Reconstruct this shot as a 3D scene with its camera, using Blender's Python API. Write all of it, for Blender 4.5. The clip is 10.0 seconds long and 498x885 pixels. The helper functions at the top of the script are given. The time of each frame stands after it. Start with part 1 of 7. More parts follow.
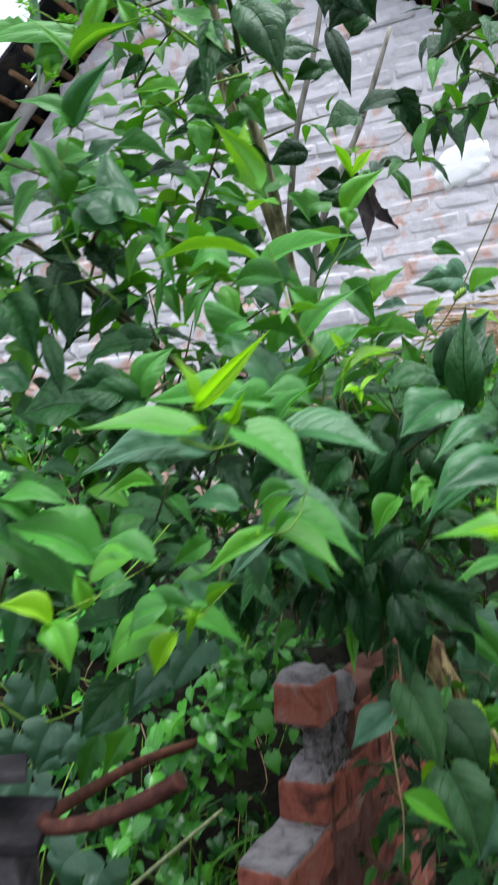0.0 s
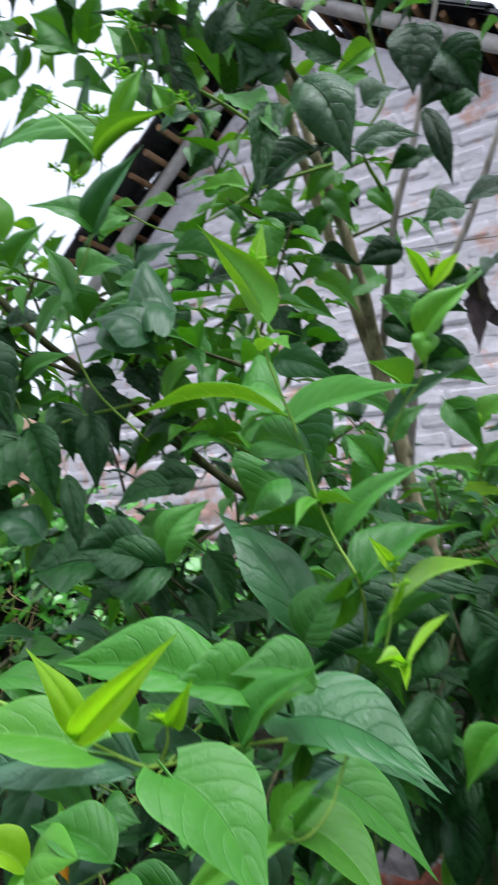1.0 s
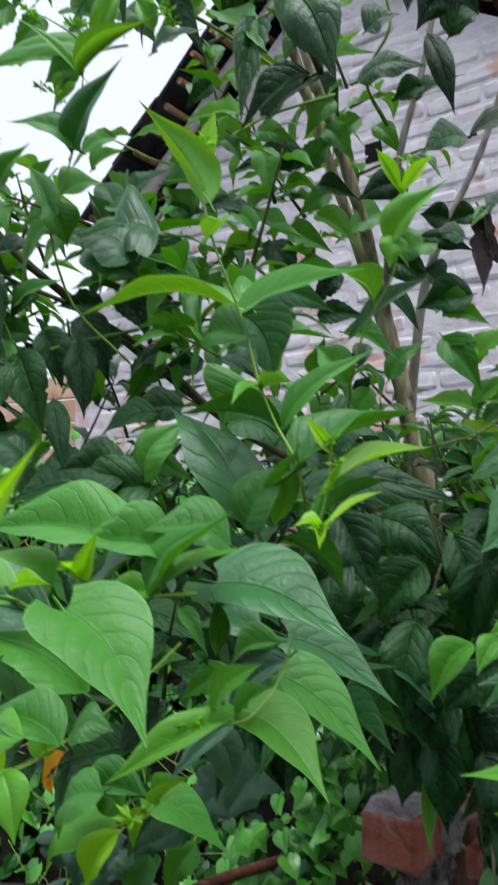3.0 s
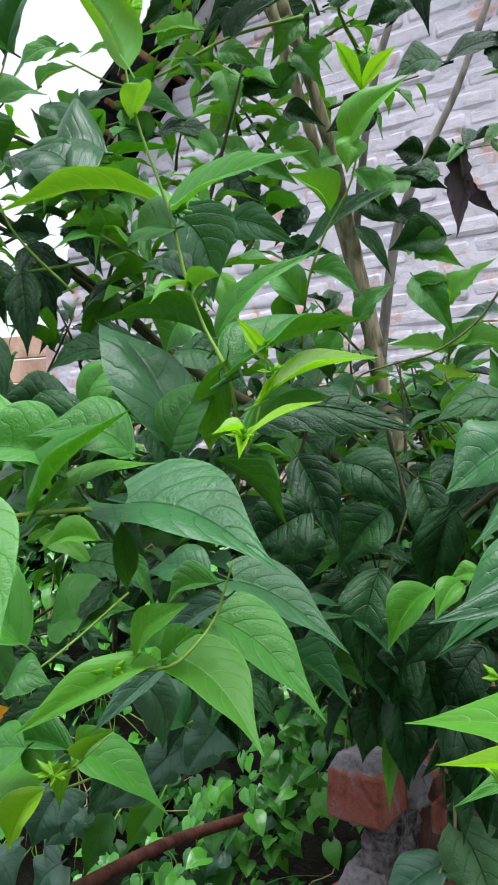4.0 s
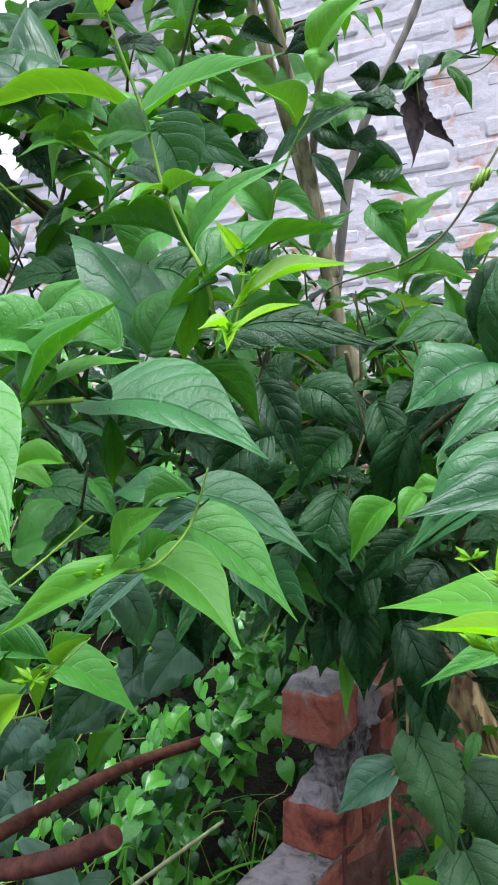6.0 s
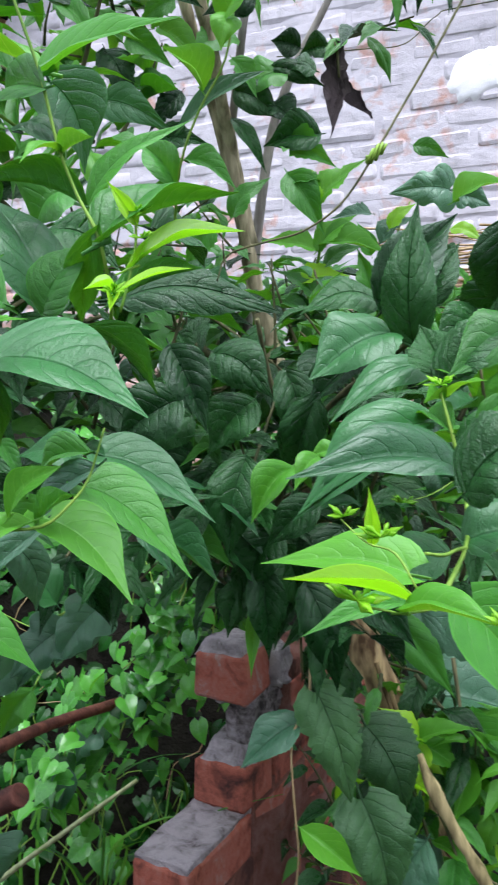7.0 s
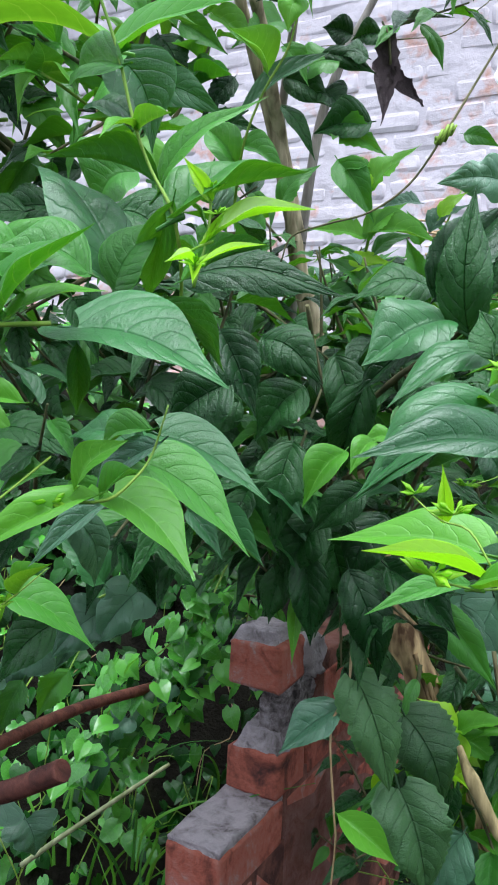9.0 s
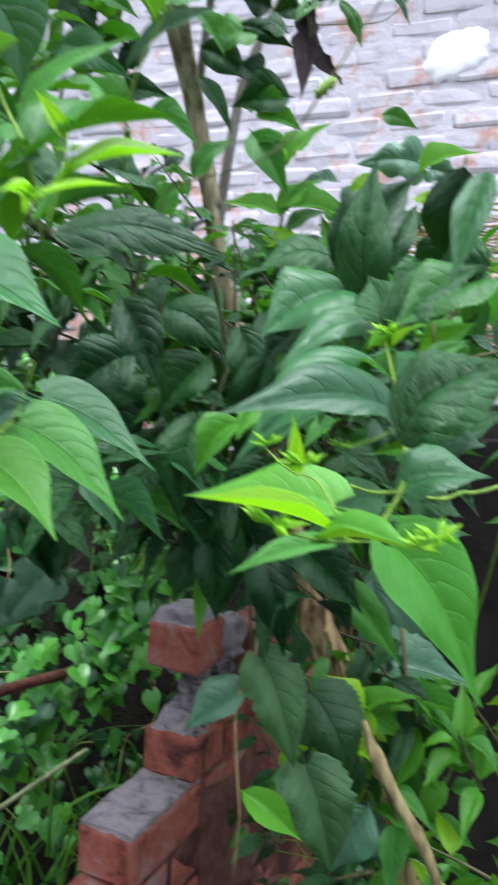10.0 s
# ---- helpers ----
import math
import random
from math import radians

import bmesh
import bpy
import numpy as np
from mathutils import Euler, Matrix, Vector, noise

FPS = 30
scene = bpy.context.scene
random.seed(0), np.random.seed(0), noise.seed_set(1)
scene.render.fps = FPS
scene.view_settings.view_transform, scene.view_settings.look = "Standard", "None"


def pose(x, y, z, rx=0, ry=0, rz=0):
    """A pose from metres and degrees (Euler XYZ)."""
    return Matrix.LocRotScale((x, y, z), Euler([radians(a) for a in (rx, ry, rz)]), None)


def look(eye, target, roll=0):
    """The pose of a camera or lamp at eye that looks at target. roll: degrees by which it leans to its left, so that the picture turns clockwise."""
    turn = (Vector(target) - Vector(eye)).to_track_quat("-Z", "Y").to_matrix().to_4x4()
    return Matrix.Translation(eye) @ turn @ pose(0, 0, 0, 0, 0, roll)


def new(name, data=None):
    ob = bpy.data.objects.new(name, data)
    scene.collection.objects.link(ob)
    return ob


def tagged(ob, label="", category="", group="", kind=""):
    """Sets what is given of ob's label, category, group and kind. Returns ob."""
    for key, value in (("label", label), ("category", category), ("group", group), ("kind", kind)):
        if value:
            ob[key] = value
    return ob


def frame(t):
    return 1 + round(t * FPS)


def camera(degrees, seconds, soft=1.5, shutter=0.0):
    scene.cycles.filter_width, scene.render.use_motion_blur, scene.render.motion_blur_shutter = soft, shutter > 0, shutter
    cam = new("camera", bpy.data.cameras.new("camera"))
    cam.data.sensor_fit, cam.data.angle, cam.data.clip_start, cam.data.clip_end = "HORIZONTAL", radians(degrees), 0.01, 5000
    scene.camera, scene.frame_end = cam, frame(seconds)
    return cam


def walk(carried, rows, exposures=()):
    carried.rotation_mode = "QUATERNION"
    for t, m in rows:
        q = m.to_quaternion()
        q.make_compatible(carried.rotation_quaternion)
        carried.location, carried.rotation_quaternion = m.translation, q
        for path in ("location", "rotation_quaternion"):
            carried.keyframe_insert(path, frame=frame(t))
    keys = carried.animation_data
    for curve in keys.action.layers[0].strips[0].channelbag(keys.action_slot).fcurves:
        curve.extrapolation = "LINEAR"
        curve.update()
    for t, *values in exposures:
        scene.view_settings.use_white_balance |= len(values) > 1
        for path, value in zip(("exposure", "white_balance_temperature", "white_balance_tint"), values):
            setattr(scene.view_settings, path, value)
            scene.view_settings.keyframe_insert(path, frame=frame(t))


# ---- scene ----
cam = camera(35.0, 10.0, soft=1.9, shutter=0.5)
PATH = [
    (0, (0.127, 0.092, 1.568), (0.013, 2.088, 1.598), -3.9),
    (0.5, (0.183, 0.241, 1.615), (-0.014, 2.225, 1.773), -2.7),
    (1, (0.184, 0.302, 1.656), (-0.231, 2.242, 1.912), -2.1),
    (1.5, (0.184, 0.324, 1.661), (-0.374, 2.216, 1.992), -0.7),
    (2, (0.216, 0.321, 1.648), (-0.348, 2.206, 2.005), -1.0),
    (2.5, (0.215, 0.317, 1.624), (-0.339, 2.218, 1.906), -1.9),
    (3, (0.224, 0.319, 1.612), (-0.263, 2.251, 1.79), -1.2),
    (3.2, (0.228, 0.328, 1.606), (-0.236, 2.269, 1.742), -1.0),
    (4.3, (0.234, 0.38, 1.59), (-0.189, 2.333, 1.675), -1.3),
    (4.5, (0.233, 0.375, 1.591), (-0.164, 2.333, 1.67), -1.8),
    (5, (0.241, 0.377, 1.578), (-0.089, 2.35, 1.598), -2.0),
    (5.2, (0.229, 0.374, 1.575), (-0.087, 2.349, 1.566), -1.8),
    (6.3, (0.222, 0.363, 1.574), (-0.079, 2.339, 1.492), -1.0),
    (6.5, (0.225, 0.366, 1.573), (-0.038, 2.346, 1.469), -0.9),
    (7, (0.239, 0.355, 1.572), (0.113, 2.346, 1.427), -0.1),
    (7.5, (0.24, 0.346, 1.571), (0.168, 2.339, 1.42), 0.8),
    (8, (0.231, 0.341, 1.57), (0.131, 2.333, 1.417), 1.2),
    (8.5, (0.233, 0.351, 1.564), (0.073, 2.337, 1.396), 1.2),
    (9, (0.223, 0.351, 1.565), (0.019, 2.334, 1.401), 1.0),
    (9.5, (0.232, 0.348, 1.571), (0.023, 2.332, 1.427), 1.2),
    (10, (0.256, 0.365, 1.55), (0.209, 2.355, 1.361), 1.9),
]
walk(cam, [(t, look(eye, target, roll)) for t, eye, target, roll in PATH], [(0.0, 0.74, 6400, 8.5), (0.5, 0.51, 6350, 9.5), (1.0, 0.47, 6350, 12.5), (1.5, 0.30, 6450, 12), (2.0, 0.22, 6500, 12), (2.5, 0.21, 6500, 12.5), (3.5, 0.48, 6500, 13), (4.5, 0.73, 6400, 14), (7.0, 0.95, 6250, 14.5), (10.0, 0.97, 6200, 14)])

# ---- light ----
world = bpy.data.worlds.new("overcast_sky")
scene.world = world
world.use_nodes = True
wn, wl = world.node_tree.nodes, world.node_tree.links
sky = wn.new("ShaderNodeTexSky")
sky.sky_type = "NISHITA"
sky.sun_disc = False
sky.sun_elevation = radians(75)
sky.sun_rotation = radians(215)
sky.air_density, sky.dust_density, sky.ozone_density = 1.0, 4.0, 1.0
veil = wn.new("ShaderNodeMix")
veil.data_type = "RGBA"
veil.inputs[0].default_value = 0.88
veil.inputs[7].default_value = (9.5, 10.2, 11.9, 1)
wl.new(sky.outputs[0], veil.inputs[6])
wl.new(veil.outputs[2], wn["Background"].inputs[0])
wn["Background"].inputs[1].default_value = 0.088

sun = new("sun", bpy.data.lights.new("sun", "SUN"))
sun.data.energy, sun.data.angle, sun.data.color = 3.5, radians(45), (0.93, 0.97, 1.0)
sun.matrix_world = look((0.9, 0.1, 6.0), (0.2, 1.2, 1.2))


# ---- materials ----
def material(name):
    m = bpy.data.materials.new(name)
    m.use_nodes = True
    return m, m.node_tree.nodes, m.node_tree.links, m.node_tree.nodes["Principled BSDF"]


def math_node(n, l, op, a, b=0.0, c=0.0):
    m = n.new("ShaderNodeMath")
    m.operation = op
    for k, v in enumerate((a, b, c)):
        if isinstance(v, (int, float)):
            m.inputs[k].default_value = v
        else:
            l.new(v, m.inputs[k])
    return m.outputs[0]


def ramp(n, l, source, stops):
    r = n.new("ShaderNodeValToRGB")
    e = r.color_ramp.elements
    while len(e) < len(stops):
        e.new(0.5)
    for k, (p, c) in enumerate(stops):
        e[k].position, e[k].color = p, (*c, 1)
    l.new(source, r.inputs[0])
    return r.outputs[0]


def noise_tex(n, l, scale, detail=4.0, rough=0.55, space="Object", warp=0.0, squeeze=(1, 1, 1)):
    t = n.new("ShaderNodeTexNoise")
    t.inputs["Scale"].default_value, t.inputs["Detail"].default_value = scale, detail
    t.inputs["Roughness"].default_value, t.inputs["Distortion"].default_value = rough, warp
    if space == "World":
        fit = n.new("ShaderNodeVectorMath")
        fit.operation = "MULTIPLY"
        fit.inputs[1].default_value = squeeze
        l.new(n.new("ShaderNodeNewGeometry").outputs["Position"], fit.inputs[0])
        l.new(fit.outputs[0], t.inputs["Vector"])
    else:
        add = n.new("ShaderNodeVectorMath")
        add.operation = "MULTIPLY_ADD"
        l.new(n.new("ShaderNodeObjectInfo").outputs["Random"], add.inputs[0])
        add.inputs[1].default_value = (17.0, 31.0, 23.0)
        fit = n.new("ShaderNodeVectorMath")
        fit.operation = "MULTIPLY"
        fit.inputs[1].default_value = squeeze
        l.new(n.new("ShaderNodeTexCoord").outputs["Object"], fit.inputs[0])
        l.new(fit.outputs[0], add.inputs[2])
        l.new(add.outputs[0], t.inputs["Vector"])
    return t.outputs["Fac"]


def cells_tex(n, l, scale, squeeze):
    """Small raised cells between fine veins: 0 along the veins, 1 inside a cell."""
    fit = n.new("ShaderNodeVectorMath")
    fit.operation = "MULTIPLY"
    fit.inputs[1].default_value = squeeze
    l.new(n.new("ShaderNodeTexCoord").outputs["Object"], fit.inputs[0])
    v = n.new("ShaderNodeTexVoronoi")
    v.feature = "DISTANCE_TO_EDGE"
    v.inputs["Scale"].default_value = scale
    l.new(fit.outputs[0], v.inputs["Vector"])
    return math_node(n, l, "SMOOTH_MIN", math_node(n, l, "MULTIPLY", v.outputs["Distance"], 4.0), 1.0, 0.5)


def blend(n, l, fac, a, b, mode="MIX"):
    m = n.new("ShaderNodeMix")
    m.data_type, m.blend_type = "RGBA", mode
    for k, v in ((0, fac), (6, a), (7, b)):
        if isinstance(v, (int, float)):
            m.inputs[k].default_value = v
        elif isinstance(v, tuple):
            m.inputs[k].default_value = (*v, 1)
        else:
            l.new(v, m.inputs[k])
    return m.outputs[2]


def bumped(n, l, b, height, strength, distance=0.01):
    k = n.new("ShaderNodeBump")
    k.inputs["Strength"].default_value, k.inputs["Distance"].default_value = strength, distance
    l.new(height, k.inputs["Height"])
    l.new(k.outputs[0], b.inputs["Normal"])
    return k


def leaf_material(name, dark, light, vein, rough=0.38, through_light=0.35, quilt=0.25, blotch=0.2, gloss=0.6, glow=(3.0, 2.2, 0.9), rugged=1.0):
    """A leaf blade: midrib and side veins in relief, tone that varies from blade to blade and over each blade."""
    m, n, l, b = material(name)
    uv = n.new("ShaderNodeUVMap")
    sep = n.new("ShaderNodeSeparateXYZ")
    l.new(uv.outputs[0], sep.inputs[0])
    flat = (0.28, 1.0, 0.4)
    fine = noise_tex(n, l, 11.0, 5.0, 0.6, "Object", 0.4, flat)
    across = math_node(n, l, "ABSOLUTE", math_node(n, l, "MULTIPLY_ADD", sep.outputs[0], 2.0, -1.0))
    along = math_node(n, l, "SUBTRACT", math_node(n, l, "MULTIPLY_ADD", fine, 0.07, sep.outputs[1]), math_node(n, l, "MULTIPLY", math_node(n, l, "POWER", across, 1.5), 0.30))
    side = math_node(n, l, "MULTIPLY", math_node(n, l, "PINGPONG", math_node(n, l, "MULTIPLY", along, 6.3), 0.5), 2.0)
    pillow = math_node(n, l, "MULTIPLY", side, math_node(n, l, "SUBTRACT", 2.0, side))
    side_line = math_node(n, l, "SMOOTH_MIN", math_node(n, l, "MULTIPLY_ADD", side, 9.0, math_node(n, l, "MULTIPLY", across, 0.5)), 1.0, 0.4)
    rib_line = math_node(n, l, "SMOOTH_MIN", math_node(n, l, "MULTIPLY", across, 30.0), 1.0, 0.3)
    crumple = noise_tex(n, l, 70.0, 3.0, 0.6, "Object", 0.3, flat)
    cells = cells_tex(n, l, 17.0, flat)
    info = n.new("ShaderNodeObjectInfo")
    tone = math_node(n, l, "ADD", math_node(n, l, "MULTIPLY", info.outputs["Random"], 0.75), math_node(n, l, "MULTIPLY", fine, 0.5))
    col = ramp(n, l, tone, [(0.2, dark), (0.85, light)])
    col = blend(n, l, math_node(n, l, "MULTIPLY_ADD", side_line, -0.42, 0.42), col, vein)
    col = blend(n, l, math_node(n, l, "MULTIPLY_ADD", rib_line, -0.6, 0.6), col, vein)
    rim = math_node(n, l, "MULTIPLY", math_node(n, l, "MAXIMUM", math_node(n, l, "SUBTRACT", across, 0.93), 0.0), 6.0)
    col = blend(n, l, rim, col, tuple(1.7 * c for c in light))
    spots = ramp(n, l, noise_tex(n, l, 30.0, 3.0, 0.6, "Object", 0.0, flat), [(0.66, (0, 0, 0)), (0.74, (1, 1, 1))])
    col = blend(n, l, math_node(n, l, "MULTIPLY", spots, blotch), col, (0.10, 0.075, 0.03))
    l.new(col, b.inputs["Base Color"])
    b.inputs["Roughness"].default_value = rough
    b.inputs["IOR"].default_value = 1.5
    b.inputs["Specular IOR Level"].default_value = gloss
    l.new(math_node(n, l, "MULTIPLY_ADD", fine, 0.3, rough - 0.15), b.inputs["Roughness"])
    swell = math_node(n, l, "MULTIPLY", pillow, math_node(n, l, "MULTIPLY_ADD", fine, 0.8, 0.3))
    height = math_node(n, l, "MULTIPLY_ADD", swell, 0.16 + 0.3 * rugged, math_node(n, l, "MULTIPLY", rib_line, 0.7))
    height = math_node(n, l, "MULTIPLY_ADD", side_line, 0.32, height)
    height = math_node(n, l, "ADD", height, math_node(n, l, "MULTIPLY_ADD", fine, 0.35 + 0.3 * rugged, math_node(n, l, "MULTIPLY", crumple, 0.55 * rugged)))
    height = math_node(n, l, "MULTIPLY_ADD", cells, 0.11 * rugged, height)
    k = bumped(n, l, b, height, quilt, 0.0025)
    tr = n.new("ShaderNodeBsdfTranslucent")
    l.new(blend(n, l, 1.0, col, glow, "MULTIPLY"), tr.inputs[0])
    l.new(k.outputs[0], tr.inputs["Normal"])
    mix = n.new("ShaderNodeMixShader")
    mix.inputs[0].default_value = through_light
    l.new(b.outputs[0], mix.inputs[1])
    l.new(tr.outputs[0], mix.inputs[2])
    l.new(mix.outputs[0], n["Material Output"].inputs["Surface"])
    return m


LEAF = {
    "y": leaf_material("young_leaf", (0.16, 0.37, 0.010), (0.27, 0.52, 0.018), (0.32, 0.52, 0.08), 0.42, 0.42, 0.15, 0.0, 0.5, (1.6, 1.8, 0.5), 0.1),
    "b": leaf_material("bright_leaf", (0.050, 0.22, 0.014), (0.098, 0.34, 0.026), (0.18, 0.44, 0.10), 0.42, 0.34, 0.3, 0.03, 0.40, (2.1, 1.4, 0.5), 0.15),
    "n": leaf_material("fresh_leaf", (0.028, 0.165, 0.014), (0.058, 0.25, 0.024), (0.11, 0.33, 0.06), 0.4, 0.3, 0.4, 0.05, 0.40, (2.4, 1.9, 0.4), 0.2),
    "m": leaf_material("green_leaf", (0.024, 0.128, 0.016), (0.058, 0.245, 0.028), (0.055, 0.21, 0.04), 0.38, 0.22, 0.5, 0.1, 0.42, (2.8, 2.1, 0.35), 0.5),
    "p": leaf_material("glossy_leaf", (0.012, 0.076, 0.020), (0.028, 0.138, 0.034), (0.014, 0.085, 0.025), 0.34, 0.17, 0.5, 0.1, 0.55, (2.8, 2.1, 0.35), 0.5),
    # dark green of old leaves, lowered further for shade deep inside the shrub
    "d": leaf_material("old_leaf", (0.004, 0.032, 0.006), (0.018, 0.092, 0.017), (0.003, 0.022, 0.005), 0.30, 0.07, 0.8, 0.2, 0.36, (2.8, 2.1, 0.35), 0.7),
    "v": leaf_material("toothed_vine_leaf", (0.022, 0.078, 0.022), (0.058, 0.155, 0.050), (0.014, 0.055, 0.018), 0.45, 0.22, 0.9, 0.4, 0.45, (2.6, 2.1, 0.6), 0.8),
    "g": leaf_material("greyish_leaf", (0.030, 0.105, 0.050), (0.062, 0.18, 0.088), (0.025, 0.09, 0.045), 0.34, 0.12, 0.7, 0.2, 0.7, (2.4, 2.0, 0.7), 0.6),
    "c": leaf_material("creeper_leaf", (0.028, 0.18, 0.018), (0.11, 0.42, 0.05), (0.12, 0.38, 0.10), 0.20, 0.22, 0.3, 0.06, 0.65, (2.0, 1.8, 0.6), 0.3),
    # dark copy of the creeper leaf: shade between the strands painted into its colour
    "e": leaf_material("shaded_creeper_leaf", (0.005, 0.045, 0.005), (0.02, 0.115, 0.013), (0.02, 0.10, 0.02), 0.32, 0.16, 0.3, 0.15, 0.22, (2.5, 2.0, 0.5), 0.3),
    "o": leaf_material("yellowed_leaf", (0.75, 0.33, 0.005), (0.85, 0.45, 0.01), (0.8, 0.5, 0.1), 0.45, 0.35, 0.1, 0.1, 0.4, (1.1, 1.0, 0.8)),
    "x": leaf_material("withered_leaf", (0.06, 0.045, 0.048), (0.13, 0.10, 0.105), (0.08, 0.06, 0.055), 0.75, 0.1, 0.9, 0.3, 0.2, (1.0, 1.0, 1.0)),
}


def bark_material(name, dark, light, scale=1.0, rough=0.85, strength=0.6):
    m, n, l, b = material(name)
    co = n.new("ShaderNodeTexCoord")
    mp = n.new("ShaderNodeMapping")
    mp.inputs["Scale"].default_value = (90 * scale, 90 * scale, 14 * scale)
    l.new(co.outputs["Object"], mp.inputs[0])
    t = n.new("ShaderNodeTexNoise")
    t.inputs["Scale"].default_value, t.inputs["Detail"].default_value = 1.0, 6.0
    l.new(mp.outputs[0], t.inputs["Vector"])
    big = noise_tex(n, l, 16 * scale, 3.0)
    mixed = math_node(n, l, "ADD", math_node(n, l, "MULTIPLY", t.outputs["Fac"], 0.6), math_node(n, l, "MULTIPLY", big, 0.4))
    l.new(ramp(n, l, mixed, [(0.4, dark), (0.6, light)]), b.inputs["Base Color"])
    b.inputs["Roughness"].default_value = rough
    b.inputs["Specular IOR Level"].default_value = 0.25
    bumped(n, l, b, t.outputs["Fac"], strength, 0.004)
    return m


BARK = bark_material("brown_bark", (0.15, 0.125, 0.065), (0.52, 0.44, 0.28), 1.0, 0.85, 0.9)
PALE_BARK = bark_material("pale_bark", (0.17, 0.15, 0.13), (0.36, 0.33, 0.29))
OLD_BARK = bark_material("peeling_bark", (0.08, 0.045, 0.02), (0.55, 0.40, 0.20), 0.8, 0.9, 1.0)
GREEN_STEM = bark_material("green_stem", (0.10, 0.22, 0.02), (0.22, 0.36, 0.05), 1.0, 0.5, 0.2)
DARK_STEM = bark_material("dark_stem", (0.05, 0.06, 0.025), (0.14, 0.13, 0.06))
PALE_CANE = bark_material("pale_cane", (0.20, 0.24, 0.10), (0.38, 0.42, 0.22), 0.6, 0.6, 0.3)
WEATHERED_STEM = bark_material("weathered_stem", (0.12, 0.10, 0.04), (0.42, 0.34, 0.16), 1.0, 0.85, 0.8)
DRY_STEM = bark_material("dry_stem", (0.22, 0.15, 0.07), (0.42, 0.31, 0.17))


def worn_material(name, stops, scale, rough=0.9, strength=0.5, distance=0.004, fine=90.0, spread=0.35):
    """Masonry, mortar, earth, iron: colour over a coarse noise, grain and relief over a fine one."""
    m, n, l, b = material(name)
    info = n.new("ShaderNodeObjectInfo")
    coarse, grain = noise_tex(n, l, scale, 5.0, 0.6, "World", 0.6), noise_tex(n, l, fine, 5.0, 0.7, "World")
    f = math_node(n, l, "ADD", coarse, math_node(n, l, "MULTIPLY_ADD", info.outputs["Random"], spread, -spread / 2))
    f = math_node(n, l, "ADD", f, math_node(n, l, "MULTIPLY_ADD", grain, 0.3, -0.15))
    l.new(ramp(n, l, f, stops), b.inputs["Base Color"])
    b.inputs["Roughness"].default_value = rough
    b.inputs["Specular IOR Level"].default_value = 0.15
    bumped(n, l, b, math_node(n, l, "ADD", math_node(n, l, "MULTIPLY", coarse, 0.6), grain), strength, distance)
    return m


def wash_material(name, grime=0.0):
    """Thick lumpy limewash over brick: grey grime in streaks, and red brick where it has flaked off, more so lower down."""
    m, n, l, b = material(name)
    lumps, fine = noise_tex(n, l, 20.0, 4.0, 0.55, "World", 0.25), noise_tex(n, l, 130.0, 4.0, 0.7, "World")
    broad = noise_tex(n, l, 2.2, 4.0, 0.6, "World", 0.5)
    flakes = noise_tex(n, l, 9.0, 4.0, 0.6, "World", 0.3)
    sep = n.new("ShaderNodeSeparateXYZ")
    l.new(n.new("ShaderNodeNewGeometry").outputs["Position"], sep.inputs[0])
    low = math_node(n, l, "MULTIPLY", math_node(n, l, "MAXIMUM", math_node(n, l, "SUBTRACT", 2.75, sep.outputs[2]), 0.0), 0.10)
    g = math_node(n, l, "ADD", math_node(n, l, "MULTIPLY", lumps, 0.7), math_node(n, l, "MULTIPLY_ADD", broad, 0.35, -grime))
    col = ramp(n, l, g, [(0.26, (0.325, 0.305, 0.315)), (0.38, (0.52, 0.49, 0.51)), (0.52, (0.63, 0.595, 0.625))])
    worn = math_node(n, l, "ADD", math_node(n, l, "MULTIPLY", flakes, 0.8), math_node(n, l, "MULTIPLY_ADD", broad, 0.45, low))
    mask = ramp(n, l, worn, [(0.705, (0, 0, 0)), (0.80, (0.8, 0.8, 0.8))])
    brick = ramp(n, l, fine, [(0.3, (0.48, 0.22, 0.15)), (0.7, (0.66, 0.38, 0.28))])
    l.new(blend(n, l, mask, col, brick), b.inputs["Base Color"])
    b.inputs["Roughness"].default_value = 0.85
    beds = noise_tex(n, l, 6.0, 2.0, 0.5, "World", 0.3, (1.0, 1.0, 2.1))
    relief = math_node(n, l, "ADD", lumps, math_node(n, l, "MULTIPLY", fine, 0.35))
    bumped(n, l, b, math_node(n, l, "MULTIPLY_ADD", beds, 1.4, relief), 0.5, 0.010)
    return m


RED_BRICK = worn_material("red_brick", [(0.28, (0.07, 0.032, 0.026)), (0.40, (0.20, 0.066, 0.046)), (0.52, (0.37, 0.115, 0.075)), (0.62, (0.38, 0.15, 0.11)), (0.73, (0.36, 0.28, 0.26))], 16.0, 0.9, 0.8, 0.006, 90.0, 0.14)
DIRTY_JOINT = worn_material("dirty_joint", [(0.3, (0.06, 0.028, 0.022)), (0.5, (0.17, 0.072, 0.052)), (0.8, (0.25, 0.15, 0.125))], 14.0, 0.95, 0.9, 0.008)
MORTAR = worn_material("old_mortar", [(0.28, (0.05, 0.042, 0.04)), (0.40, (0.19, 0.165, 0.155)), (0.52, (0.37, 0.33, 0.325)), (0.7, (0.52, 0.47, 0.47))], 30.0, 0.95, 1.0, 0.01, 140.0)
WHITEWASH = wash_material("whitewashed_brick")
WASHED_JOINT = wash_material("whitewashed_joint", 0.06)
# near white, painted in place of glare on the wall
GLARE_WHITE = worn_material("fresh_lime", [(0.3, (0.93, 0.93, 0.93)), (0.8, (0.97, 0.97, 0.97))], 10.0, 0.8, 0.3)
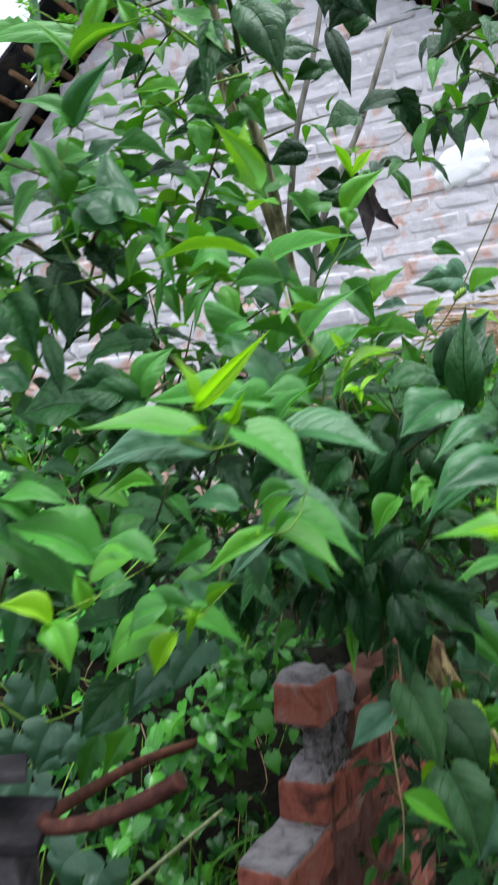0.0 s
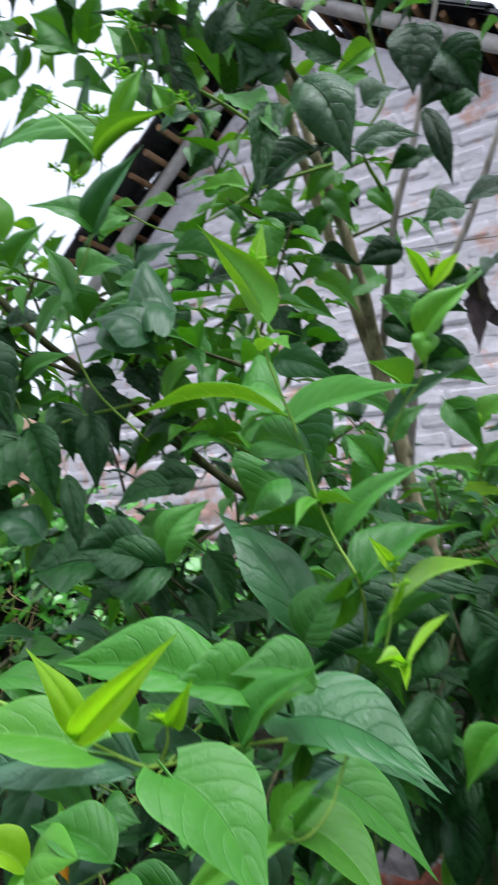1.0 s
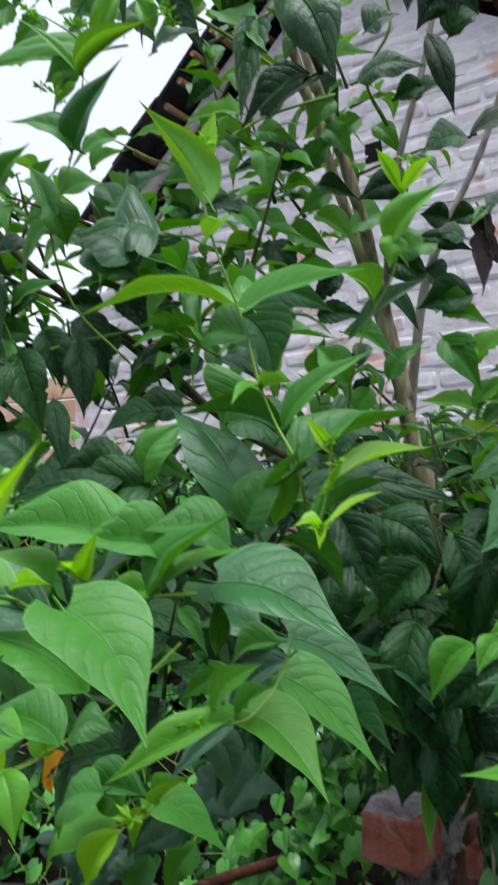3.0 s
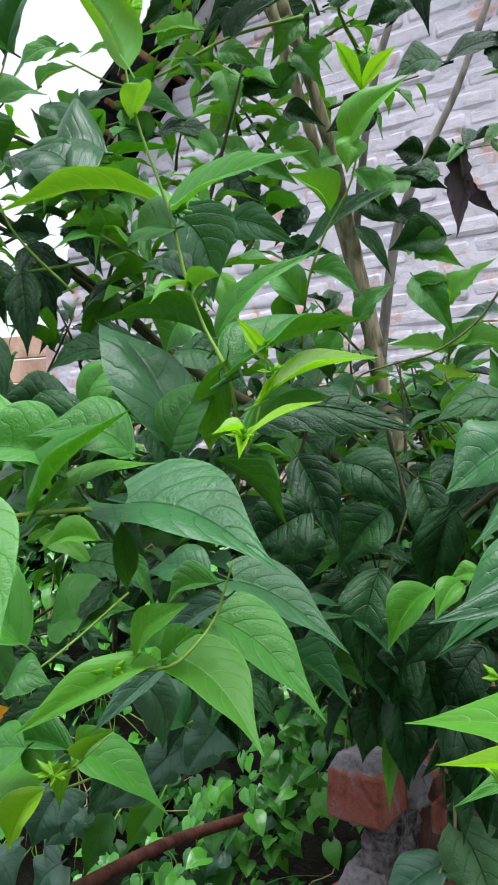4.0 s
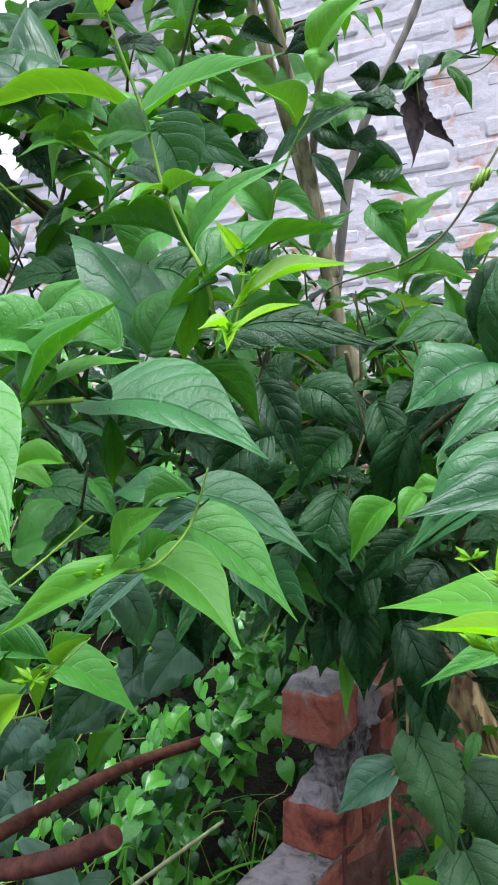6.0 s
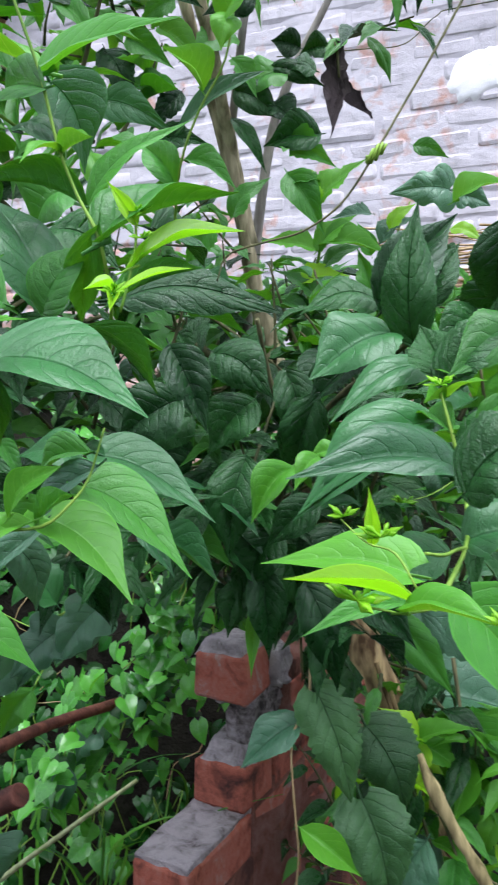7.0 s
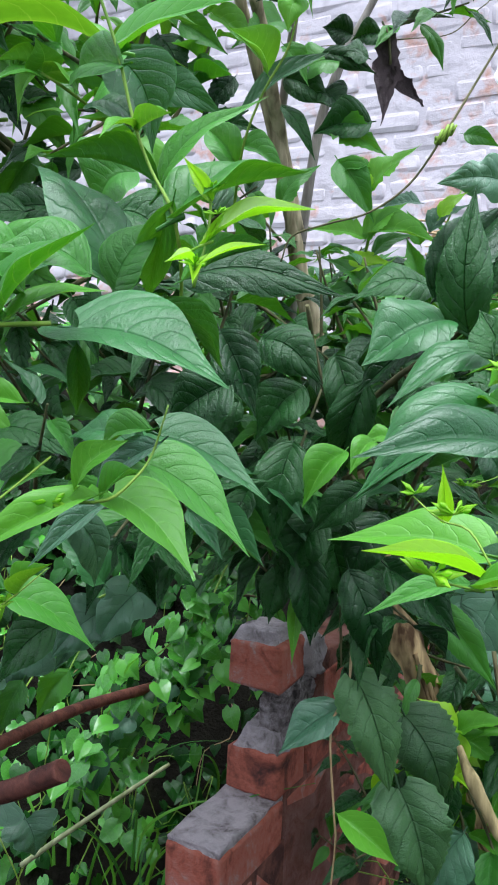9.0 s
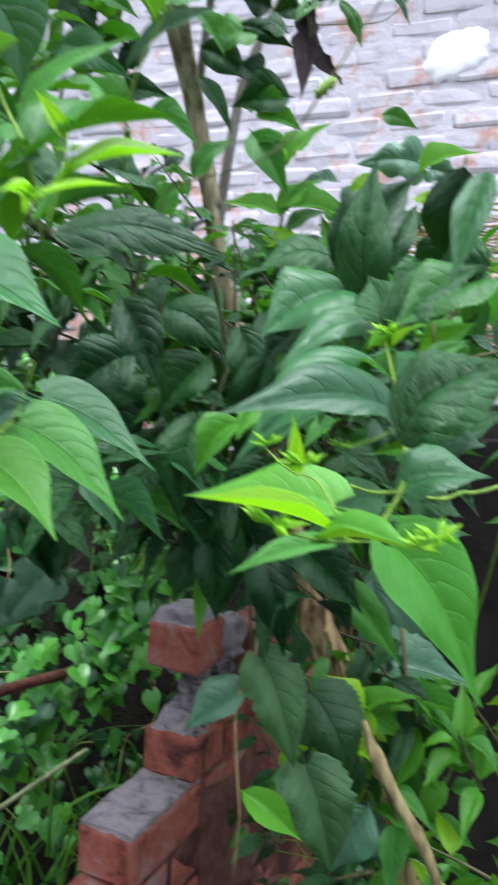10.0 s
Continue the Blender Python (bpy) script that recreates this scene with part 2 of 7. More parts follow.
IRON = worn_material("rusty_iron", [(0.3, (0.035, 0.016, 0.013)), (0.55, (0.095, 0.036, 0.026)), (0.8, (0.19, 0.075, 0.05))], 30.0, 0.7, 0.6, 0.002, 160.0)
# far darker than soil: shade below the foliage is put into this colour
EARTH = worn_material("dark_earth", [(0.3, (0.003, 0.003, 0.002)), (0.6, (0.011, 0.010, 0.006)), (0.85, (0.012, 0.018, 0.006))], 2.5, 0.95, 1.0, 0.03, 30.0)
TILE = worn_material("sooty_tile", [(0.3, (0.02, 0.022, 0.026)), (0.6, (0.055, 0.052, 0.055)), (0.85, (0.13, 0.11, 0.10))], 12.0, 0.85, 0.7)
TIMBER = worn_material("brown_batten", [(0.3, (0.20, 0.10, 0.05)), (0.7, (0.42, 0.26, 0.15))], 20.0)
LIMED_POLE = worn_material("limewashed_pole", [(0.3, (0.34, 0.30, 0.27)), (0.5, (0.55, 0.51, 0.48)), (0.8, (0.68, 0.65, 0.62))], 25.0)
PEACH = worn_material("peach_plank", [(0.3, (0.46, 0.28, 0.18)), (0.55, (0.66, 0.45, 0.32)), (0.8, (0.72, 0.55, 0.42))], 5.0)
# near black: shade on the plank screen and in the wall hole, as colour
SHADE_DARK_WOOD = worn_material("dark_plank", [(0.3, (0.007, 0.006, 0.006)), (0.7, (0.024, 0.020, 0.017))], 14.0)
GREY_BOARD = worn_material("weathered_board", [(0.3, (0.02, 0.017, 0.018)), (0.55, (0.05, 0.045, 0.048)), (0.8, (0.14, 0.125, 0.125))], 16.0)


# ---- mesh helpers ----
def mesh_of(name, verts, faces, mat=None, smooth=True):
    me = bpy.data.meshes.new(name)
    me.from_pydata([tuple(v) for v in verts], [], faces)
    if mat:
        me.materials.append(mat)
    for p in me.polygons:
        p.use_smooth = smooth
    return me


def part(name, me, parent, label=""):
    ob = new(name, me)
    ob.parent = parent
    return tagged(ob, label)


def thing(name, label, category, group="", kind="", at=(0, 0, 0)):
    ob = new(name)
    ob.location = at
    return tagged(ob, label, category, group, kind)


def smooth_line(points, steps=6):
    p = [Vector(q) for q in points]
    p = [p[0] * 2 - p[1]] + p + [p[-1] * 2 - p[-2]]
    out = []
    for a, b, c, d in zip(p, p[1:], p[2:], p[3:]):
        for k in range(steps):
            t = k / steps
            out.append(0.5 * (2 * b + (c - a) * t + (2 * a - 5 * b + 4 * c - d) * t * t + (3 * b - a - 3 * c + d) * t ** 3))
    return out + [p[-2]]


def tube_data(points, r0, r1, sides=8, steps=6, knobs=0.0, ribs=0.0):
    """Vertices and faces of a tapered, slightly uneven tube along a smooth line."""
    line = smooth_line(points, steps)
    verts, faces, count = [], [], len(line)
    side = None
    for k, p in enumerate(line):
        way = (line[min(k + 1, count - 1)] - line[max(k - 1, 0)]).normalized()
        if side is None:
            side = way.orthogonal().normalized()
        side = (side - way * side.dot(way)).normalized()
        up = way.cross(side)
        r = r0 + (r1 - r0) * k / (count - 1)
        r *= 1 + knobs * noise.noise(p * 40) + (ribs if k % 2 else 0.0)
        for j in range(sides):
            a = 2 * math.pi * j / sides
            rr = r * (1 + knobs * 0.5 * noise.noise(p * 60 + Vector((math.cos(a), math.sin(a), 0)) * 2))
            verts.append(p + side * math.cos(a) * rr + up * math.sin(a) * rr)
    for k in range(count - 1):
        for j in range(sides):
            a, b = k * sides + j, k * sides + (j + 1) % sides
            faces.append((a, b, b + sides, a + sides))
    faces.append(tuple(range(sides))[::-1])
    faces.append(tuple(range((count - 1) * sides, count * sides)))
    return verts, faces


def tube(name, points, r0, r1, mat, parent, label="", **more):
    v, f = tube_data(points, r0, r1, **more)
    me = mesh_of(name, v, f, mat)
    me.polygons[len(f) - 1].use_smooth = me.polygons[len(f) - 2].use_smooth = False
    return part(name, me, parent, label)


def stone_mesh(name, x, y, z, mat, seed, rough=0.003, bevel=0.006):
    """A bevelled block of the given size with chipped, uneven faces, standing on its centre."""
    rnd = random.Random(seed)
    bm = bmesh.new()
    bmesh.ops.create_cube(bm, size=1.0)
    bmesh.ops.scale(bm, vec=(x, y, z), verts=bm.verts)
    bmesh.ops.bevel(bm, geom=bm.edges[:], offset=bevel, segments=2, affect="EDGES", profile=0.6)
    off = Vector((rnd.uniform(0, 50), rnd.uniform(0, 50), rnd.uniform(0, 50)))
    for v in bm.verts:
        v.co += noise.noise_vector(v.co * 22 + off) * rough + noise.noise_vector(v.co * 70 + off) * rough * 0.5
    me = bpy.data.meshes.new(name)
    bm.to_mesh(me)
    bm.free()
    me.materials.append(mat)
    large = max(p.area for p in me.polygons) * 0.15
    for p in me.polygons:
        p.use_smooth = p.area < large
    return me


# ---- leaf blades ----
OUTLINES = {  # half width at steps along the blade
    "ovate": ((0, 0), (0.02, 0.30), (0.05, 0.53), (0.1, 0.75), (0.17, 0.91), (0.25, 0.985), (0.33, 1), (0.42, 0.96), (0.52, 0.85), (0.61, 0.69), (0.69, 0.51), (0.77, 0.33), (0.84, 0.20), (0.91, 0.10), (0.96, 0.05), (1, 0.012)),
    "round": ((0, 0), (0.02, 0.34), (0.05, 0.56), (0.1, 0.78), (0.2, 0.95), (0.33, 1), (0.5, 0.95), (0.65, 0.80), (0.8, 0.52), (0.9, 0.27), (1, 0.02)),
    "lobed": ((0, 0.3), (0.03, 0.75), (0.09, 0.98), (0.16, 1.0), (0.23, 0.86), (0.29, 0.66), (0.36, 0.66), (0.45, 0.74), (0.53, 0.66), (0.65, 0.45), (0.8, 0.24), (1, 0.012)),
    "heart": ((0, 0.3), (0.04, 0.72), (0.1, 0.92), (0.2, 1.0), (0.32, 0.97), (0.45, 0.86), (0.6, 0.66), (0.75, 0.43), (0.88, 0.2), (1, 0.012)),
    "taper": ((0, 0.02), (0.02, 0.36), (0.05, 0.62), (0.1, 0.84), (0.17, 0.97), (0.25, 1), (0.34, 0.95), (0.45, 0.81), (0.57, 0.62), (0.69, 0.41), (0.8, 0.23), (0.9, 0.09), (1, 0.01)),
    "drip": ((0, 0.34), (0.03, 0.68), (0.08, 0.90), (0.15, 0.99), (0.23, 1.0), (0.33, 0.93), (0.44, 0.78), (0.54, 0.61), (0.63, 0.44), (0.71, 0.30), (0.79, 0.19), (0.87, 0.10), (0.94, 0.05), (1, 0.012)),
    "lance": ((0, 0), (0.05, 0.26), (0.1, 0.44), (0.2, 0.72), (0.3, 0.91), (0.4, 1), (0.5, 0.97), (0.6, 0.85), (0.7, 0.66), (0.8, 0.42), (0.9, 0.18), (1, 0.012)),
}


def half_width(outline, v):
    """The outline's half width, smoothly between its steps."""
    steps = OUTLINES[outline]
    f = [np.interp(min(max(v + d, 0.0), 1.0), [p for p, _ in steps], [w for _, w in steps]) for d in (-0.025, 0.0, 0.025)]
    return float(f[1] if v < 0.03 else (f[0] + 2 * f[1] + f[2]) / 4)


def blade_mesh(name, mat, fold=0.15, curl=0.06, droop=0.0, serrate=0.0, wave=0.02, outline="ovate", rows=16, twist=0.0, cols=3, seed=0, holes=0.0, stalk=0.14, sweep=0.0, roll=0.0, lobe=0.06):
    """A blade from its stalk at the origin to its tip at (0, 1, 0); half its width is 1 along x, z is its upper side."""
    rnd = random.Random(seed)
    verts, uvs, faces = [], [], []
    span = [math.copysign(abs(k / cols) ** 1.5, k) for k in range(-cols, cols + 1)]
    lean, phase = rnd.uniform(-0.06, 0.06), rnd.uniform(0, 6)
    for i in range(rows + 1):
        v = i / rows
        w = max(half_width(outline, v), 0.012)
        mid = sweep * math.sin(math.pi * v ** 0.8)
        for s in span:
            edge = 1.0 + lean * (1 if s > 0 else -1) + 0.025 * math.sin(v * 9 + phase + (2 if s > 0 else 0))
            if serrate and abs(s) == 1 and 0.05 < v < 0.93:
                edge += serrate * (1 if i % 2 else -0.6) * rnd.uniform(0.6, 1.3)
            if holes and abs(s) == 1 and rnd.random() < holes:
                edge -= rnd.uniform(0.1, 0.3)
            x = s * w * edge + mid
            z = fold * abs(s) ** 0.9 * w - roll * 1.8 * abs(s) ** 2.6 * w + curl * math.sin(math.pi * v ** 0.85) * 1.3 - droop * v * v * (1 - v) * 4
            z += wave * math.sin(v * 15 + (2 if s > 0 else 0) + phase) * abs(s) ** 2 * (1 - v)
            z += twist * s * w * (v - 0.3)
            back = -lobe * (abs(s) ** 2) * max(0.0, 1 - v * 6)
            verts.append((x, v + back, z))
            uvs.append(((s + 1) / 2, v))
    m = len(span)
    for i in range(rows):
        for j in range(m - 1):
            a = i * m + j
            faces.append((a, a + 1, a + 1 + m, a + m))
    if stalk:
        start = len(verts)
        for f, w in ((0.06, 0.05), (-0.05, 0.035), (-stalk, 0.03)):
            for x, z in ((-w, 0.0), (0, 0.6 * w), (w, 0.0), (0, -0.6 * w)):
                verts.append((x, f, z + (0.0 if f > 0 else -0.25 * abs(f))))
                uvs.append((0.5, 0.02))
        for i in range(2):
            for j in range(4):
                a, c = start + i * 4 + j, start + i * 4 + (j + 1) % 4
                faces.append((a, c, c + 4, a + 4))
    me = mesh_of(name, verts, faces, mat)
    layer = me.uv_layers.new(name="UVMap")
    for loop in me.loops:
        layer.data[loop.index].uv = uvs[loop.vertex_index]
    return me


SHAPES = {
    "A": dict(fold=0.33, curl=0.14, droop=0.06, wave=0.03, rows=22, sweep=0.22, roll=0.12, cols=4),
    "F": dict(fold=0.55, curl=0.13, droop=0.03, wave=0.03, rows=20, sweep=0.16, roll=0.1, cols=4),
    "W": dict(fold=0.40, curl=0.12, droop=0.02, wave=0.03, outline="lance", sweep=0.22),
    "N": dict(fold=0.3, curl=0.08, outline="lance", sweep=0.2),
    "R": dict(fold=0.16, curl=0.10, outline="round", roll=0.1, sweep=0.1),
    "P": dict(fold=0.24, curl=0.11, droop=0.05, wave=0.04, outline="taper", rows=18, sweep=0.16, serrate=0.02, roll=0.05),
    "Q": dict(fold=0.22, curl=0.10, droop=0.06, wave=0.07, outline="taper", rows=18, sweep=0.2, serrate=0.09, holes=0.05, roll=0.05),
    "D": dict(fold=0.3, curl=0.12, droop=0.1),
    "S": dict(fold=0.28, curl=0.11, droop=0.05, serrate=0.028, wave=0.05, rows=34, holes=0.01, sweep=0.2, roll=0.12, cols=4),
    "B": dict(fold=0.16, curl=0.05, droop=0.03, wave=0.02, outline="drip", rows=26, cols=5, lobe=0.12, sweep=0.27, roll=0.03),
    "L": dict(fold=0.2, curl=0.12, outline="lobed", rows=26, cols=4, lobe=0.14, wave=0.09, roll=0.12, sweep=0.1),
    "T": dict(fold=0.24, curl=0.12, outline="heart", rows=34, cols=4, lobe=0.10, serrate=0.06, wave=0.06, roll=0.16, sweep=0.14, holes=0.03),
    "H": dict(fold=0.22, curl=0.12, outline="heart", rows=10, cols=2, lobe=0.16, wave=0.06, stalk=0.3, roll=0.1, sweep=0.1),
}
BLADES = {}


def blade(kind, shape, variant, hand):
    """The blade mesh of a kind and shape; hand is the side to which it bows."""
    key = (kind, shape, variant, hand)
    if key not in BLADES:
        opt = dict(SHAPES[shape])
        opt["twist"] = (0.0, 0.22, -0.22, 0.1)[variant]
        opt["curl"] *= (1.0, 0.6, 1.4, 0.9)[variant]
        opt["fold"] *= (1.0, 1.3, 0.6, 1.6)[variant]
        opt["sweep"] = opt.get("sweep", 0.0) * hand * (1.0, 0.5, 1.3, 0.8)[variant]
        opt["seed"] = variant + 7 * ord(shape)
        BLADES[key] = blade_mesh("leaf", LEAF[kind], **opt)
    return BLADES[key]


COUNT = [0]


def leaf(parent, style, base, tip, width, normal, name="leaf"):
    """A leaf of a style such as "bA" (bright, ovate) from its stalk end to its tip, with its width and the way its face looks."""
    COUNT[0] += 1
    style = {"gR": "gL", "vS": "vT"}.get(style, style)
    b, axis = Vector(base), Vector(tip) - Vector(base)
    if b.y > 1.0 and style[1] in "AR":  # leaves of the inner branches: longer, tapering, coarsely toothed
        style = style[0] + "QPQ"[COUNT[0] % 3]
        axis *= 1.15
        width = min(width * 0.92, axis.length * 0.52)
    long = axis.length
    y = axis / long
    z = Vector(normal)
    z = (z - y * z.dot(y)).normalized()
    x = y.cross(z)
    ob = new(name, blade(style[0], style[1], 0 if style[1] == "B" else COUNT[0] % 4, 1 if x.z + 0.1 * (COUNT[0] % 2) > 0.05 else -1))
    ob.parent = parent
    high = (width + long) / 2
    m = Matrix((x * width / 2, y * long, z * min(high, width * 1.6))).transposed().to_4x4()
    m.translation = b
    ob.matrix_basis = m
    return ob


def shoot(name, plant):
    ob = new(name)
    ob.parent = plant
    return ob


def stem(parent, points, r0, r1):
    return tube("stem", points, r0, r1, DRY_STEM if parent.parent == vine else GREEN_STEM if max(r0, r1) < 0.0029 else DARK_STEM, parent, sides=6, steps=4, knobs=0.25)


def bud_cluster(parent, at, size, seed):
    """A knot of small yellow-green flower buds with pointed bracts."""
    rnd = random.Random(seed)
    verts, faces = [], []
    for k in range(11):
        a, up = k * 2.4 + rnd.random(), rnd.uniform(-0.1, 0.9)
        way = Vector((math.cos(a), math.sin(a), up)).normalized()
        side = way.orthogonal().normalized()
        n = way.cross(side)
        b, start = Vector(at), len(verts)
        bract = k % 2
        thin = 0.25 if bract else 1.0
        steps = ((0.0, 0.04), (0.4, 0.16), (0.65, 0.24), (0.9, 0.13), (1.25, 0.01)) if bract else ((0.0, 0.04), (0.5, 0.05), (0.68, 0.13), (0.82, 0.10), (0.95, 0.02))
        for f, r in steps:
            for j in range(5):
                q = j * 2 * math.pi / 5
                verts.append(b + (way * f + (side * math.cos(q) + n * math.sin(q) * thin) * r) * size)
        for i in range(4):
            for j in range(5):
                faces.append((start + i * 5 + j, start + i * 5 + (j + 1) % 5, start + i * 5 + 5 + (j + 1) % 5, start + i * 5 + 5 + j))
    me = mesh_of("flower_bud", verts, faces, LEAF["y"])
    me.uv_layers.new(name="UVMap")
    return part("flower_bud", me, parent, "yellow-green cluster of flower buds")


def by_bricks(p):
    """Whether a point lies in the open space before the brick stub, which stays free of twigs."""
    return -0.14 < p.x < 0.21 and 1.0 < p.y < 1.7 and p.z < 1.27


def sprig(parent, points, seed, count, size, kinds):
    """A leafy twig: opposite pairs of leaves along a stem, growing smaller and brighter towards its end."""
    rnd = random.Random(seed)
    line = smooth_line(points, 8)
    if by_bricks(line[-1]):
        return
    tube("stem", points, 0.0030, 0.0012, DARK_STEM, parent, sides=5, steps=4)
    for k in range(count):
        f = 0.12 + 0.88 * k / max(count - 1, 1)
        i = min(int(f * (len(line) - 1)), len(line) - 2)
        p, way = line[i], (line[i + 1] - line[i]).normalized()
        for flip in (0, 1):
            if rnd.random() < 0.08:
                continue
            a = (k % 2) * math.pi / 2 + flip * math.pi + rnd.uniform(-0.5, 0.5)
            side = way.orthogonal().normalized()
            out = Matrix.Rotation(a, 3, way) @ side
            d = (out + way * rnd.uniform(0.2, 0.6) + Vector((0, 0, -rnd.uniform(0.2, 1.0)))).normalized()
            long = size * rnd.uniform(0.75, 1.15) * (1.0 if f < 0.75 else 0.7)
            up = Vector((rnd.uniform(-0.4, 0.4), rnd.uniform(-0.95, 0.1), 1.0))
            kind = kinds[min(int(rnd.random() * len(kinds)), len(kinds) - 1)]
            shape = rnd.choice("SQQQP") if kind in "dm" and rnd.random() < 0.65 else rnd.choice("PPPWF")
            b = p + d * 0.012
            end = b + d * long
            if by_bricks(end):
                continue
            leaf(parent, kind + shape, b, b + d * long, long * rnd.uniform(0.32, 0.46), up)

# ---- ground ----
def rise(v):
    return 0.5 + 0.5 * math.tanh(v / 2)


def hill(x, y):
    """Height of the earth: level near the walker, then a steep bank up to the terrace on which the house stands."""
    n = noise.noise(Vector((x * 1.7, y * 1.7, 3.0))) * 0.12 + noise.noise(Vector((x * 5, y * 5, 1.0))) * 0.06
    far = rise((y - 2.55 - 0.1 * x + n) * 8.0)
    top = 1.12 + 0.38 * rise((x - 0.3) * 6) + 0.62 * rise((-0.55 - x) * 5) * rise((y - 2.7) * 7)
    return top * far + n * 0.5 - 0.02


def graded(lo, hi, fine_lo, fine_hi, step):
    mid = list(np.arange(fine_lo, fine_hi + 1e-6, step))
    out_lo = [fine_lo - (1.45 ** k) * step for k in range(1, 40)]
    out_hi = [fine_hi + (1.45 ** k) * step for k in range(1, 40)]
    return [lo] + [v for v in sorted(out_lo) if v > lo] + mid + [v for v in out_hi if v < hi] + [hi]


gx, gy = graded(-600, 600, -3.0, 3.0, 0.1), graded(-600, 900, -0.5, 6.0, 0.1)
gv = [(x, y, hill(x, y)) for y in gy for x in gx]
gf = [(j * len(gx) + i, j * len(gx) + i + 1, (j + 1) * len(gx) + i + 1, (j + 1) * len(gx) + i) for j in range(len(gy) - 1) for i in range(len(gx) - 1)]
ground = tagged(new("ground", mesh_of("ground", gv, gf, EARTH)), "earth coloured near black for shade, overgrown with weeds and vines", "ground", kind="structure")

# ---- unseen wall added behind the walker to hold back sky light ----
me = stone_mesh("garden_wall", 9.0, 0.25, 1.3, GREY_BOARD, 77, 0.004, 0.01)
garden_wall = tagged(new("garden_wall", me), "unseen low dark wall added behind the walker to dim the light", "wall", kind="structure")
garden_wall.matrix_basis = pose(0.3, -3.0, 0.62)

# ---- house: whitewashed gable wall with a tiled roof ----
WALL = pose(0.75, 3.3, 0, 0, 0, -20)  # x along the wall, -y towards the garden
house = thing("house", "whitewashed old brick house with a dark tiled gable roof", "house", kind="structure")
house.matrix_basis = WALL
APEX, DEEP = (-1.05, 4.131), 3.0


def gable_top(u):
    return APEX[1] + (u - APEX[0]) * (0.904 if u < APEX[0] else -0.656)


wv, wf = [], []
for y in (-0.009, 0.25):
    wv += [(-2.62, y, 0), (-2.62, y, gable_top(-2.62) - 0.12), (APEX[0], y, APEX[1] - 0.12), (2.2, y, gable_top(2.2) - 0.1), (2.2, y, 0)]
wf = [(0, 4, 3, 2, 1), (5, 6, 7, 8, 9), (0, 1, 6, 5), (1, 2, 7, 6), (2, 3, 8, 7), (3, 4, 9, 8), (4, 0, 5, 9)]
gable = part("gable_wall", mesh_of("gable_wall", wv, wf, WASHED_JOINT, False), house, "uneven whitewashed brick wall with worn red patches")
for u, name in ((-2.5, "side_wall"), (2.08, "side_wall")):
    bm = bmesh.new()
    bmesh.ops.create_cube(bm, size=1.0)
    bmesh.ops.scale(bm, vec=(0.23, DEEP, 1.8 if u > 0 else 2.6), verts=bm.verts)
    bmesh.ops.translate(bm, vec=(u, 0.252 + DEEP / 2, 0.9 if u > 0 else 1.3), verts=bm.verts)
    me = bpy.data.meshes.new(name)
    bm.to_mesh(me)
    bm.free()
    me.materials.append(WASHED_JOINT)
    part(name, me, house)


def tile_mesh():
    """A half-round clay tile, 0.22 m long and 0.21 m wide, with a real thickness."""
    v, f = [], []
    for lift in (0.0, -0.013):
        for k in range(2):
            for j in range(7):
                a = math.pi * j / 6
                v.append((k * 0.22, -math.cos(a) * (0.105 - 0.006 * k), math.sin(a) * 0.045 + lift))
    for j in range(6):
        f += [(j, j + 7, j + 8, j + 1), (14 + j, 15 + j, 22 + j, 21 + j), (7 + j, 21 + j, 22 + j, 8 + j), (j, j + 1, 15 + j, 14 + j)]
    return mesh_of("roof_tile", v, f, TILE)


ROOF_TILE = tile_mesh()


